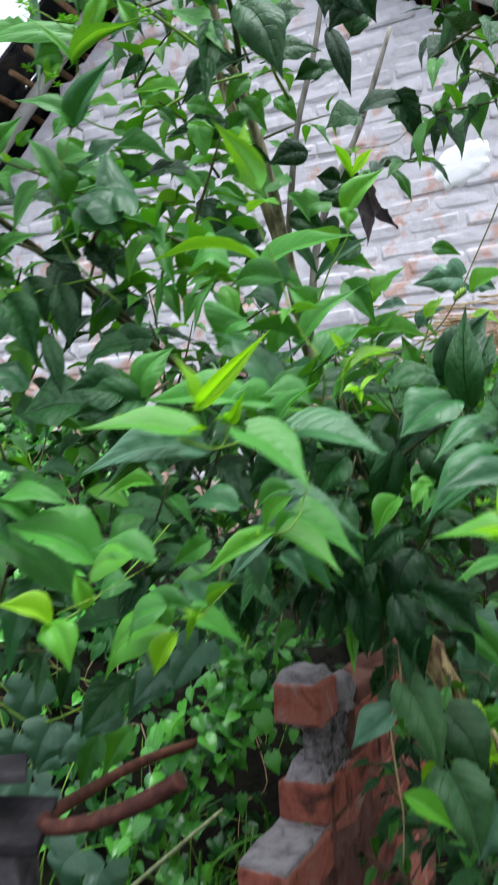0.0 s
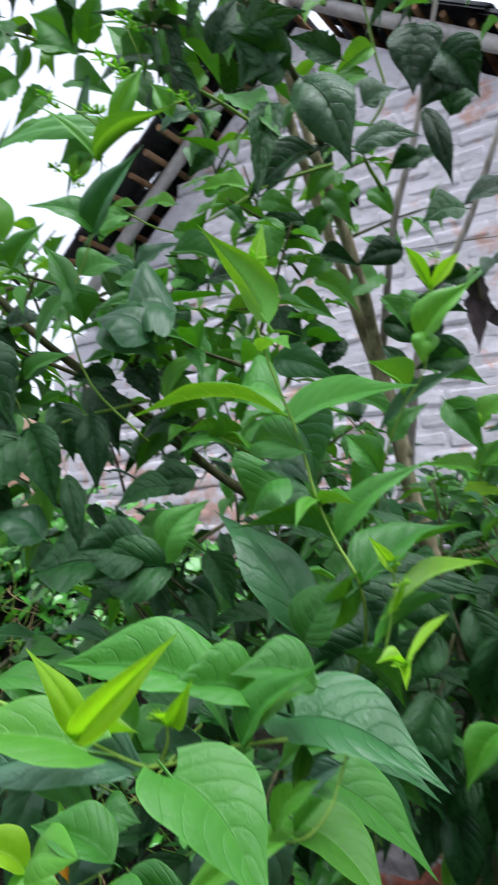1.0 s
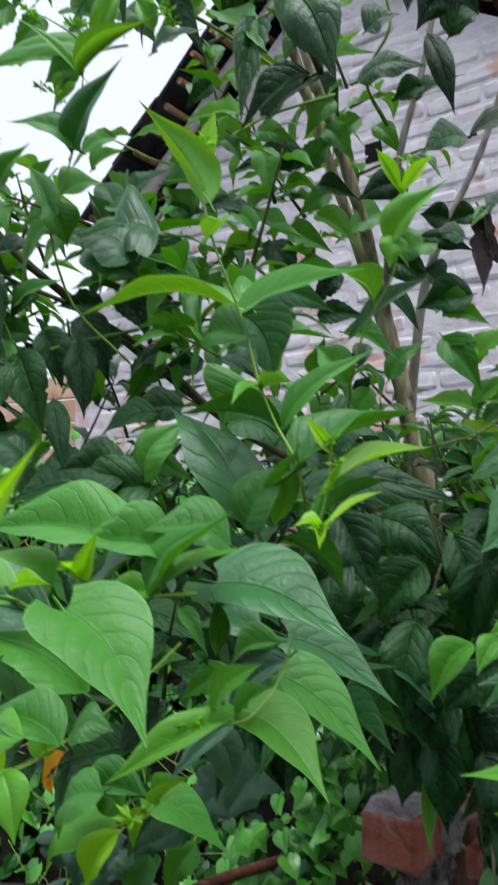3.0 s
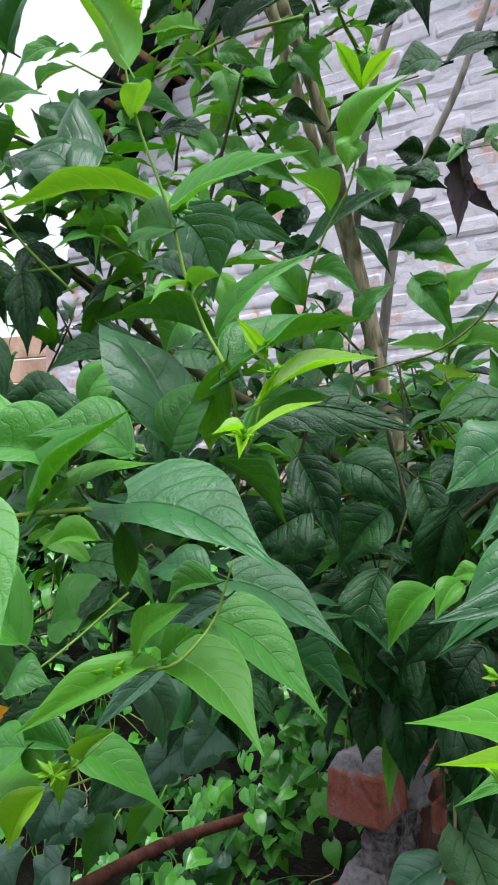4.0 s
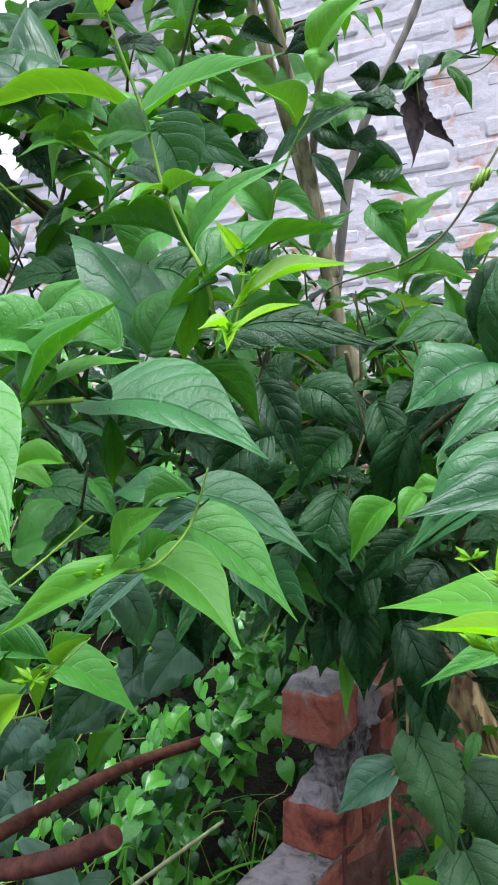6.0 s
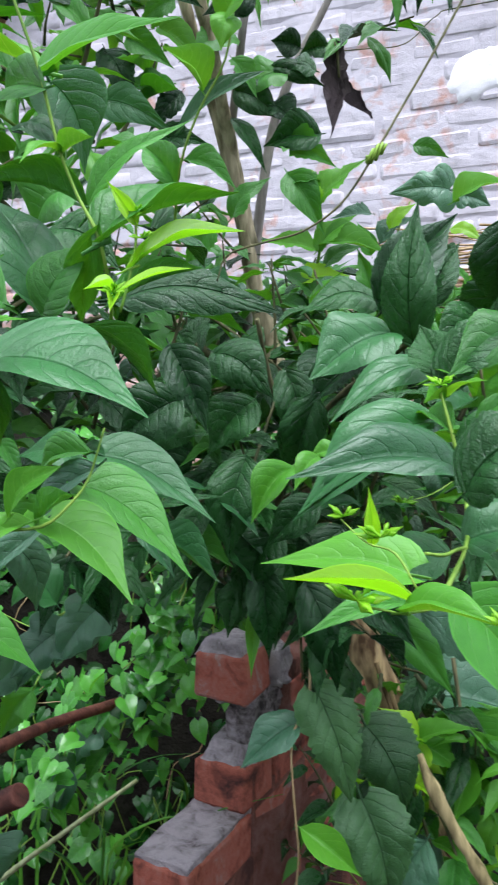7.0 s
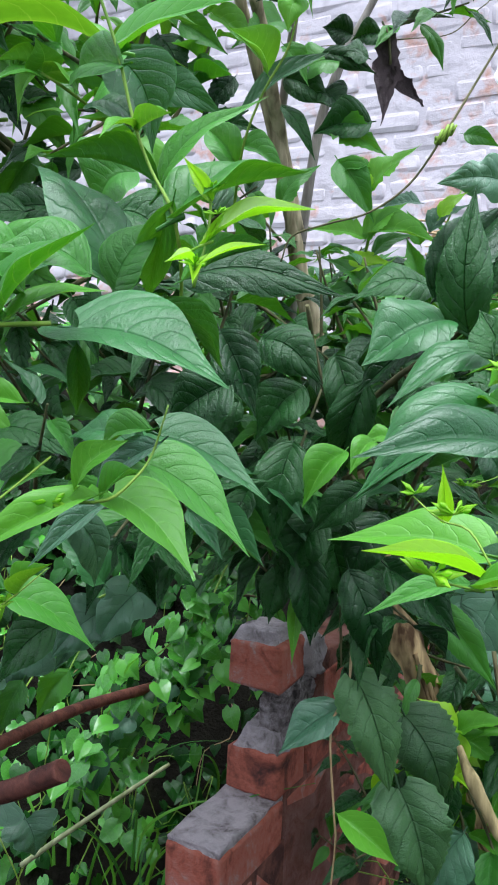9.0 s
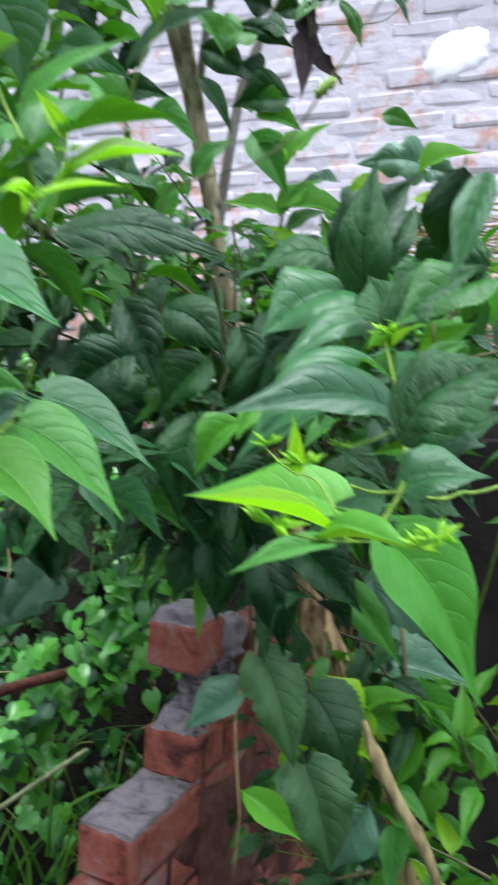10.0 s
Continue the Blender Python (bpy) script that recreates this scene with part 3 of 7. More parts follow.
def roof_side(sign):
    """One slope of the roof: boards below, battens across, and rows of overlapping curved tiles."""
    ax, az = APEX[0], APEX[1] + 0.03
    slope = math.atan(0.904 if sign < 0 else 0.656)
    run = 1.75 if sign < 0 else 3.6
    verge = 0.0 if sign < 0 else 0.13
    way, up = Vector((sign * math.cos(slope), 0, -math.sin(slope))), Vector((sign * math.sin(slope), 0, math.cos(slope)))
    base = Vector((ax, 0, az))
    rest_v, rest_f = [], []
    tilt = Matrix((way, Vector((0, 1, 0)), up)).transposed().to_4x4()
    for r in range(int(run / 0.16)):
        for c in range(17):
            rt = random.Random(r * 40 + c + sign)
            m = Matrix.Translation(base + way * r * 0.16 + up * 0.045 + Vector((0, verge - 0.16 + c * 0.2 + rt.uniform(-0.015, 0.015), 0))) @ tilt @ pose(0, 0, rt.uniform(-0.006, 0.006), rt.uniform(-3, 3), -4 if sign else 0, rt.uniform(-3, 3))
            if c < 6:
                part("roof_tile", ROOF_TILE, house).matrix_basis = m
            else:
                start = len(rest_v)
                rest_v += [m @ q.co for q in ROOF_TILE.vertices]
                rest_f += [tuple(start + i for i in p.vertices) for p in ROOF_TILE.polygons]
    tagged(part("tiling", mesh_of("tiling", rest_v, rest_f, TILE), house, "rows of sooty clay tiles"), kind="stuff")
    for r in range(int(run / 0.13)):
        p = base + way * (0.05 + r * 0.13) + up * 0.022
        rnd = random.Random(r * 3 + sign)
        tube("batten", [p + Vector((0, verge - 0.25 + rnd.uniform(-0.02, 0.03), 0)), p + Vector((0, 1.4, rnd.uniform(-0.01, 0.01))), p + Vector((0, 3.0, 0))], 0.016, 0.016, TIMBER, house, sides=6, steps=2, knobs=0.2)
    for y in (-0.06, 1.0, 2.2):
        tube("rafter", [base - up * 0.03 + Vector((0, y, 0)), base + way * run / 2 - up * 0.025 + Vector((0, y, 0)), base + way * run - up * 0.03 + Vector((0, y, 0))], 0.032, 0.036, LIMED_POLE if y < 0 else TIMBER, house, sides=10, steps=6, knobs=0.15)


roof_side(-1)
roof_side(1)

# a dark block for a square hole, a near-white patch for glare, and a thin wire
# solid block, no opening: the shade inside the hole is its dark colour
bm = bmesh.new()
bmesh.ops.create_cube(bm, size=1.0)
for v in bm.verts:
    v.co = Vector((v.co.x * 0.075, v.co.y * 0.03, v.co.z * 0.085)) + Vector((-0.82, -0.006, 3.115))
me = bpy.data.meshes.new("putlog_hole")
bm.to_mesh(me)
bm.free()
me.materials.append(SHADE_DARK_WOOD)
part("putlog_hole", me, house, "dark block that stands for the shade in a square hole in the brickwork")

# bright glare on the wall, built as a thin near-white sheet
lv, lf = [(0.128, -0.028, 2.655)], []
for ring, (f, y) in enumerate(((0.4, -0.029), (0.75, -0.027), (0.95, -0.023), (1.06, -0.012))):
    for j in range(40):
        a = 2 * math.pi * j / 40
        c, d = math.cos(a), math.sin(a)
        r = f / max(abs(c) ** 2.6 + abs(d) ** 2.6, 0.01) ** (1 / 2.6) * (1 + 0.22 * f * noise.noise(Vector((c * 2.5, d * 2.5, 4.0))) + 0.10 * f * noise.noise(Vector((c * 8, d * 8, 4.0))))
        lv.append((0.128 + c * r * 0.10, y + 0.003 * noise.noise(Vector((c * r * 4, d * r * 4, 9))), 2.655 + d * r * 0.078 + c * r * 0.018))
for j in range(40):
    k = (j + 1) % 40
    lf.append((0, 1 + j, 1 + k))
    for ring in range(3):
        lf.append((1 + ring * 40 + j, 41 + ring * 40 + j, 41 + ring * 40 + k, 1 + ring * 40 + k))
part("lime_patch", mesh_of("lime_patch", lv, lf, GLARE_WHITE), house, "bright glare on the wall, laid on as a near-white patch")
tube("wire", [(-0.62, -0.05, 2.82), (-0.3, -0.06, 2.79), (-0.13, -0.05, 2.785), (-0.02, -0.05, 2.86), (0.1, -0.04, 2.88), (0.9, -0.05, 2.86)], 0.0022, 0.0022, DARK_STEM, house, "thin grey wire", sides=5)

# ---- plank fence beside the house ----
fence = thing("plank_fence", "peach-painted weathered plank fence beside the white house", "fence")
fence.matrix_basis = WALL @ pose(-2.66, 0.5, 0, 0, 0, 14)
for k in range(17):
    rnd = random.Random(k)
    me = stone_mesh("plank", 3.4, 0.03, 0.138, PEACH, k, 0.004, 0.006)
    ob = part("plank", me, fence)
    ob.location = (-1.72, rnd.uniform(-0.006, 0.006), 0.07 + k * 0.146)
for x in (-0.15, -1.7, -3.3):
    ob = part("post", stone_mesh("post", 0.08, 0.08, 2.5, SHADE_DARK_WOOD, 50 + int(x * 10), 0.004), fence)
    ob.location = (x, 0.065, 1.25)

# ---- ruined stub of a brick wall, toothed at its end ----
stub = thing("brick_wall_stub", "broken end of a red brick wall with grey mortar", "brick wall")
AX = math.degrees(math.atan2(-0.416, 0.909))
stub.matrix_basis = pose(-0.044, 1.625, 0, 0, 0, AX)  # x across the wall, y along it, away
LAID = [stone_mesh("brick", 0.112, 0.225, 0.088, RED_BRICK, 80 + k, 0.0045, 0.008) for k in range(5)]
HALF = [stone_mesh("brick", 0.112, 0.112, 0.086, RED_BRICK, 90 + k, 0.008, 0.010) for k in range(3)]
courses = [(0.985, 0.198), (0.880, 0.40), (0.777, 0.198), (0.687, 0.0)] + [(0.687 - 0.092 * k, 0.0 if k % 2 == 0 else -0.115) for k in range(1, 8)]
for k, (z, start) in enumerate(courses):
    y = start
    for j in range((1, 2)[k] if k < 2 else 6):
        rnd = random.Random(k * 31 + j)
        half = j == 0 and k in (0, 2)
        long = 0.112 if half else 0.225
        ob = part("brick", rnd.choice(HALF if half else LAID), stub)
        ob.matrix_basis = pose(0.0575 + rnd.uniform(-0.002, 0.002), y + long / 2, z + 0.042, rnd.uniform(-0.6, 0.6), rnd.uniform(-0.8, 0.8), rnd.uniform(-0.8, 0.8))
        y += long + 0.009


def mortar_slab(x0, x1, y0, y1, z0, z1, seed, lump=0.006, top=1.0, mat=MORTAR):
    """A lumpy bed of mortar between or on the bricks; top is how far its upper side narrows."""
    bm = bmesh.new()
    bmesh.ops.create_cube(bm, size=1.0)
    bmesh.ops.subdivide_edges(bm, edges=bm.edges[:], cuts=7, use_grid_fill=True)
    for v in bm.verts:
        f = 1 + (top - 1) * (v.co.z + 0.5)
        v.co = Vector(((x0 + x1) / 2 + v.co.x * f * (x1 - x0), (y0 + y1) / 2 + v.co.y * f * (y1 - y0), z0 + (v.co.z + 0.5) * (z1 - z0)))
        v.co += noise.noise_vector(v.co * 35 + Vector((seed, 0, 0))) * lump + noise.noise_vector(v.co * 110 + Vector((seed, 0, 0))) * lump * 0.5
    me = bpy.data.meshes.new("mortar")
    bm.to_mesh(me)
    bm.free()
    me.materials.append(mat)
    for p in me.polygons:
        p.use_smooth = True
    return part("mortar", me, stub)


mortar_slab(0.006, 0.1135, 0.23, 1.3, 0.05, 0.80, 1, 0.003, 1.0, DIRTY_JOINT)
mortar_slab(0.010, 0.111, 0.36, 1.1, 0.80, 1.0, 8, 0.003, 1.0, DIRTY_JOINT)
mortar_slab(0.006, 0.1135, 0.012, 1.3, 0.05, 0.69, 2, 0.003, 1.0, DIRTY_JOINT)
mortar_slab(0.002, 0.110, 0.006, 0.25, 0.764, 0.781, 3, 0.006)
mortar_slab(0.012, 0.112, 0.205, 0.36, 0.855, 0.895, 4, 0.006, 0.75)
mortar_slab(0.050, 0.108, 0.235, 0.37, 0.87, 0.99, 9, 0.010, 0.9)
mortar_slab(0.006, 0.104, 0.205, 0.31, 1.064, 1.092, 5, 0.007, 0.72)
mortar_slab(0.07, 0.128, 0.305, 0.36, 0.985, 1.055, 6, 0.013)
mortar_slab(0.03, 0.110, 0.235, 0.36, 0.965, 0.99, 7, 0.007)

# ---- bent reinforcing rods ----
rods = thing("bent_rebar", "rusty ribbed steel rod bent back in a hairpin", "rebar")
tube("upper_arm", [(-0.155, 2.08, 0.857), (-0.167, 2.054, 0.862), (-0.253, 1.8, 0.916), (-0.292, 1.5, 0.98), (-0.294, 1.33, 1.022), (-0.285, 1.26, 1.042)], 0.0118, 0.0105, IRON, rods, "rust-brown ribbed rod", sides=12, steps=26, ribs=0.05)
tube("lower_arm", [(-0.285, 1.26, 1.042), (-0.258, 1.22, 1.05), (-0.198, 1.2, 1.064), (-0.126, 1.175, 1.096), (-0.055, 1.149, 1.138)], 0.0105, 0.0120, IRON, rods, "rust-red ribbed rod", sides=12, steps=24, ribs=0.11)

# ---- weathered block beside the rods, and a dark plank screen ----
block = thing("weathered_post", "cracked grey weathered wooden post with a flat cap", "post")
ob = part("shaft", stone_mesh("shaft", 0.10, 0.10, 1.02, GREY_BOARD, 3, 0.006, 0.008), block)
ob.location = (-0.365, 1.27, 0.5)
ob = part("cap", stone_mesh("cap", 0.17, 0.14, 0.022, GREY_BOARD, 4, 0.004, 0.004), block, "split grey board on top of the post")
ob.matrix_basis = pose(-0.365, 1.26, 1.04, 3, 5, 6)
ob = part("splinter", stone_mesh("splinter", 0.13, 0.10, 0.012, GREY_BOARD, 5, 0.006, 0.003), block)
ob.matrix_basis = pose(-0.38, 1.27, 1.115, 2, 4, 20)
ob = part("splinter", stone_mesh("splinter", 0.03, 0.05, 0.06, GREY_BOARD, 6, 0.006, 0.003), block)
ob.matrix_basis = pose(-0.42, 1.27, 1.08, 0, 0, 20)

screen = thing("plank_screen", "near-black wooden plank screen behind the shrub, extended out of view to block light", "screen")
# the outer planks are added out of view to block sky light
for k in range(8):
    ob = part("plank", stone_mesh("plank", 0.14, 0.025, 1.45, SHADE_DARK_WOOD, 20 + k, 0.004, 0.004), screen)
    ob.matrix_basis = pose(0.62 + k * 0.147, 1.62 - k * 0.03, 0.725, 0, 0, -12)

# ---- plants ----
jasmine = thing("night_jasmine", "leafy night jasmine shrub with pointed green leaves and yellow-green buds", "shrub")
vine = thing("hanging_vine", "trailing vine with toothed dark leaves hanging over the bricks", "vine")
gourd = thing("gourd_vine", "low gourd vine with broad dull grey-green leaves", "vine")
seedling = thing("young_weed", "bright green young weed growing beside the brick wall", "weed")

tube("old_trunk", [(0.56, 1.52, 0.0), (0.53, 1.50, 0.6), (0.45, 1.45, 0.916), (0.362, 1.42, 1.145), (0.318, 1.42, 1.245), (0.25, 1.48, 1.45)], 0.028, 0.017, OLD_BARK, jasmine, "old trunk with peeling buff bark", sides=16, knobs=0.4)
for k in range(9):
    rs = random.Random(k + 3)
    x, y, z = 0.362 + rs.uniform(-0.012, 0.02), 1.392 + rs.uniform(-0.004, 0.006), 1.12 + rs.uniform(-0.13, 0.1)
    slant = (1.145 - z) * 0.38
    tube("bark_strip", [(x + slant, y, z), (x + slant + 0.016, y - 0.006, z - 0.05), (x + slant + 0.036 + rs.uniform(-0.01, 0.012), y - rs.uniform(0.0, 0.014), z - 0.10)], 0.004, 0.0015, DRY_STEM if k % 2 else OLD_BARK, jasmine, sides=5, knobs=0.5)
trunk = tube("trunk", [(0.27, 1.46, 1.39), (0.25, 1.48, 1.45), (0.20, 1.55, 1.62), (0.175, 1.55, 1.71), (0.138, 1.528, 1.893), (0.10, 1.5, 2.03), (0.034, 1.45, 2.262), (-0.03, 1.40, 2.55), (-0.07, 1.38, 2.9)], 0.0175, 0.0045, BARK, jasmine, "brown woody trunk", sides=12, knobs=0.25)
tube("branch", [(0.168, 1.545, 1.78), (0.142, 1.53, 1.90), (0.118, 1.45, 2.03), (0.087, 1.40, 2.147), (0.06, 1.36, 2.23), (0.03, 1.30, 2.36), (0.0, 1.26, 2.6)], 0.011, 0.005, BARK, jasmine, sides=8, knobs=0.2)
tube("branch", [(0.14, 1.6, 1.5), (0.183, 1.6, 1.881), (0.219, 1.6, 2.028), (0.293, 1.6, 2.178), (0.36, 1.58, 2.35)], 0.009, 0.0045, PALE_BARK, jasmine, "pale grey thin stem", sides=8, knobs=0.15)
tube("branch", [(0.138, 1.53, 1.93), (0.17, 1.5, 2.14), (0.213, 1.5, 2.289), (0.251, 1.5, 2.471), (0.30, 1.48, 2.7)], 0.0065, 0.003, PALE_BARK, jasmine, sides=8, knobs=0.15)
tube("branch", [(0.19, 1.56, 1.55), (0.05, 1.48, 1.66), (-0.074, 1.40, 1.74), (-0.178, 1.24, 1.842), (-0.27, 1.15, 1.93), (-0.36, 1.1, 2.05)], 0.008, 0.004, DARK_STEM, jasmine, sides=8, knobs=0.2)
tube("low_stem", [(0.375, 1.22, 1.16), (0.386, 1.2, 1.133), (0.411, 1.2, 1.085), (0.461, 1.2, 0.987), (0.50, 1.24, 0.8), (0.54, 1.34, 0.0)], 0.005, 0.0085, WEATHERED_STEM, jasmine, "weathered slanting stem", sides=10, knobs=0.6)

tendril = thing("climbing_tendril", "thin brown climbing tendril knotted round a rolled leaf", "vine")
tube("tendril", [(0.193, 0.80, 1.630), (0.199, 0.80, 1.644), (0.219, 0.79, 1.649), (0.241, 0.79, 1.655), (0.262, 0.79, 1.670), (0.279, 0.789, 1.695), (0.296, 0.80, 1.725), (0.315, 0.81, 1.759), (0.332, 0.82, 1.791), (0.37, 0.84, 1.86), (0.40, 0.9, 1.98)], 0.0005, 0.0008, DARK_STEM, tendril, sides=6)
coil = []
for k in range(34):
    a, f = k * 0.75, k / 33
    r = 0.0042 * math.sin(math.pi * (0.1 + 0.8 * f))
    coil.append((0.2745 + 0.010 * f + 0.3 * r * math.cos(a), 0.789 + r * math.sin(a), 1.692 + 0.006 * f + r * math.cos(a)))
kv, kf = tube_data(coil, 0.0011, 0.0008, sides=5, steps=2, knobs=0.3)
part("knot", mesh_of("knot", kv, kf, GREEN_STEM), tendril, "rolled-up green leaf in a knot")

dry_leaf = thing("withered_leaf", "withered dark brown leaf hanging from the pale stem", "leaf")


def crumpled(name, base, tip, width, seed):
    """A dried, crumpled blade, rolled along its length."""
    b, axis = Vector(base), Vector(tip) - Vector(base)
    side = axis.cross(Vector((0.2, -1, 0.1))).normalized()
    face = side.cross(axis).normalized()
    v, f = [], []
    for i in range(15):
        t = i / 14
        w = width * 0.5 * max(half_width("ovate", t), 0.05) * (1 + 0.25 * noise.noise(Vector((t * 6, seed, 0))))
        for k in range(7):
            a = (k / 3 - 1) * 1.15
            p = b + axis * t + side * math.sin(a) * w * 0.9 - face * (math.cos(a) - 0.6) * w * 0.6
            v.append(p + noise.noise_vector(p * 110 + Vector((seed, 0, 0))) * width * 0.16)
    for i in range(14):
        for k in range(6):
            f.append((i * 7 + k, i * 7 + k + 1, i * 7 + k + 8, i * 7 + k + 7))
    me = mesh_of(name, v, f, LEAF["x"])
    me.uv_layers.new(name="UVMap")
    return part(name, me, dry_leaf)


crumpled("blade", (0.292, 1.55, 2.055), (0.286, 1.54, 1.932), 0.050, 1)
crumpled("blade", (0.290, 1.555, 2.075), (0.300, 1.55, 2.008), 0.030, 5)
crumpled("blade", (0.296, 1.55, 2.015), (0.347, 1.56, 1.963), 0.030, 9)
tube("stalk", [(0.283, 1.56, 2.085), (0.292, 1.55, 2.06), (0.296, 1.55, 2.02)], 0.0016, 0.0022, DARK_STEM, dry_leaf, sides=5)

# ---- shoots and leaves ----
central_shoot = shoot("central_shoot", jasmine)
stem(central_shoot, [(0.099, 0.715, 1.798), (0.106, 0.713, 1.761), (0.123, 0.711, 1.712), (0.131, 0.710, 1.680), (0.140, 0.708, 1.657), (0.152, 0.700, 1.635), (0.152, 0.720, 1.606), (0.139, 0.760, 1.574)], 0.0006, 0.0011)
leaf(central_shoot, "bA", (0.113, 0.684, 1.769), (0.082, 0.672, 1.818), 0.022, (0.332, 0.842, 0.425))
bud_cluster(central_shoot, (0.098, 0.710, 1.797), .008, 3)
bud_cluster(central_shoot, (0.103, 0.715, 1.812), .007, 4)
leaf(central_shoot, "bF", (0.104, 0.713, 1.759), (0.129, 0.660, 1.746), 0.013, (0.066, -0.208, 0.976))
leaf(central_shoot, "yN", (0.100, 0.715, 1.787), (0.090, 0.720, 1.822), 0.009, (0.260, -0.943, 0.209))
leaf(central_shoot, "yN", (0.099, 0.715, 1.787), (0.105, 0.730, 1.839), 0.011, (0.448, -0.871, 0.200))
leaf(central_shoot, "nB", (0.116, 0.747, 1.726), (0.187, 0.715, 1.735), 0.036, (-0.1, -0.72, 0.68))
leaf(central_shoot, "bF", (0.105, 0.763, 1.732), (0.013, 0.750, 1.734), 0.034, (0.08, -0.17, 0.98))
leaf(central_shoot, "pB", (0.108, 0.775, 1.731), (0.119, 0.800, 1.690), 0.048, (0.5, -0.8, 0.35))
leaf(central_shoot, "mA", (0.125, 0.711, 1.704), (0.080, 0.780, 1.716), 0.026, (-0.743, -0.551, 0.381))
leaf(central_shoot, "bF", (0.133, 0.710, 1.675), (0.155, 0.680, 1.673), 0.008, (-0.072, -0.119, 0.990))
leaf(central_shoot, "bF", (0.132, 0.710, 1.676), (0.124, 0.680, 1.663), 0.010, (0.086, -0.415, 0.906))
leaf(central_shoot, "mA", (0.135, 0.733, 1.658), (0.085, 0.713, 1.665), 0.021, (0.031, 0.232, 0.972))
leaf(central_shoot, "mA", (0.139, 0.736, 1.655), (0.190, 0.736, 1.698), 0.025, (-0.477, -0.667, 0.572))
leaf(central_shoot, "mA", (0.153, 0.700, 1.634), (0.210, 0.740, 1.664), 0.035, (-0.126, -0.474, 0.871))
leaf(central_shoot, "pA", (0.120, 0.733, 1.608), (0.059, 0.774, 1.678), 0.050, (0.539, -0.434, 0.722))
leaf(central_shoot, "mR", (0.121, 0.717, 1.606), (0.143, 0.714, 1.635), 0.029, (-0.374, -0.911, 0.172))
leaf(central_shoot, "mA", (0.151, 0.700, 1.639), (0.127, 0.760, 1.603), 0.018, (-0.146, -0.551, -0.821))
bud_shoot = shoot("bud_shoot", jasmine)
stem(bud_shoot, [(0.169, 0.695, 1.644), (0.169, 0.695, 1.633), (0.167, 0.692, 1.619), (0.163, 0.690, 1.603)], 0.0005, 0.0008)
leaf(bud_shoot, "yA", (0.169, 0.695, 1.641), (0.158, 0.690, 1.658), 0.007, (0.314, -0.946, -0.075))
leaf(bud_shoot, "yW", (0.168, 0.692, 1.622), (0.214, 0.726, 1.643), 0.015, (-0.090, -0.440, 0.893))
bud_cluster(bud_shoot, (0.169, 0.695, 1.644), .007, 24)
bud_cluster(bud_shoot, (0.173, 0.690, 1.634), .005, 25)
bud_cluster(bud_shoot, (0.173, 0.635, 1.605), .005, 26)
leaf(bud_shoot, "yF", (0.168, 0.692, 1.623), (0.175, 0.700, 1.637), 0.003, (0.303, -0.885, 0.354))
leaf(bud_shoot, "yF", (0.173, 0.640, 1.605), (0.162, 0.635, 1.606), 0.009, (0.209, -0.271, 0.940))
leaf(bud_shoot, "yF", (0.172, 0.640, 1.603), (0.174, 0.625, 1.597), 0.005, (0.214, -0.338, 0.917))
leaf(bud_shoot, "yW", (0.175, 0.640, 1.606), (0.194, 0.689, 1.621), 0.005, (0.062, -0.316, 0.947))
leaf(bud_shoot, "mW", (0.160, 0.690, 1.607), (0.193, 0.730, 1.627), 0.011, (-0.023, -0.432, 0.902))
broad_leaf_shoot = shoot("broad_leaf_shoot", jasmine)
stem(broad_leaf_shoot, [(0.129, 0.610, 1.582), (0.105, 0.602, 1.580), (0.087, 0.600, 1.575), (0.076, 0.600, 1.573)], 0.0008, 0.0010)
leaf(broad_leaf_shoot, "pB", (0.125, 0.648, 1.582), (0.188, 0.620, 1.561), 0.048, (0.066, -0.511, 0.857))
leaf(broad_leaf_shoot, "nA", (0.115, 0.600, 1.583), (0.147, 0.600, 1.613), 0.022, (-0.450, -0.550, 0.700))
leaf(broad_leaf_shoot, "bF", (0.114, 0.610, 1.583), (0.137, 0.650, 1.597), 0.011, (0.089, -0.374, 0.923))
leaf(broad_leaf_shoot, "mA", (0.114, 0.620, 1.593), (0.081, 0.600, 1.601), 0.030, (0.495, -0.546, 0.676))
leaf(broad_leaf_shoot, "mA", (0.138, 0.620, 1.600), (0.107, 0.610, 1.606), 0.027, (0.340, -0.645, 0.684))
leaf(broad_leaf_shoot, "mA", (0.131, 0.630, 1.575), (0.121, 0.660, 1.548), 0.009, (0.340, -0.564, -0.753))
near_yellow_shoot = shoot("near_yellow_shoot", jasmine)
stem(near_yellow_shoot, [(0.084, 0.600, 1.590), (0.084, 0.600, 1.581), (0.076, 0.601, 1.573), (0.051, 0.602, 1.582), (0.036, 0.600, 1.590), (0.013, 0.595, 1.599)], 0.0007, 0.0011)
leaf(near_yellow_shoot, "nB", (0.098, 0.562, 1.581), (0.135, 0.542, 1.544), 0.038, (0.365, -0.608, 0.705))
bud_cluster(near_yellow_shoot, (0.084, 0.597, 1.592), .006, 43)
leaf(near_yellow_shoot, "yA", (0.087, 0.600, 1.589), (0.098, 0.590, 1.608), 0.008, (0.040, -0.874, -0.483))
leaf(near_yellow_shoot, "yF", (0.081, 0.600, 1.590), (0.084, 0.585, 1.596), 0.005, (0.983, 0.159, -0.095))
leaf(near_yellow_shoot, "yA", (0.074, 0.543, 1.598), (0.118, 0.510, 1.633), 0.011, (-0.282, -0.849, -0.447))
leaf(near_yellow_shoot, "yA", (0.074, 0.543, 1.598), (0.062, 0.531, 1.627), 0.010, (0.693, -0.721, -0.003))
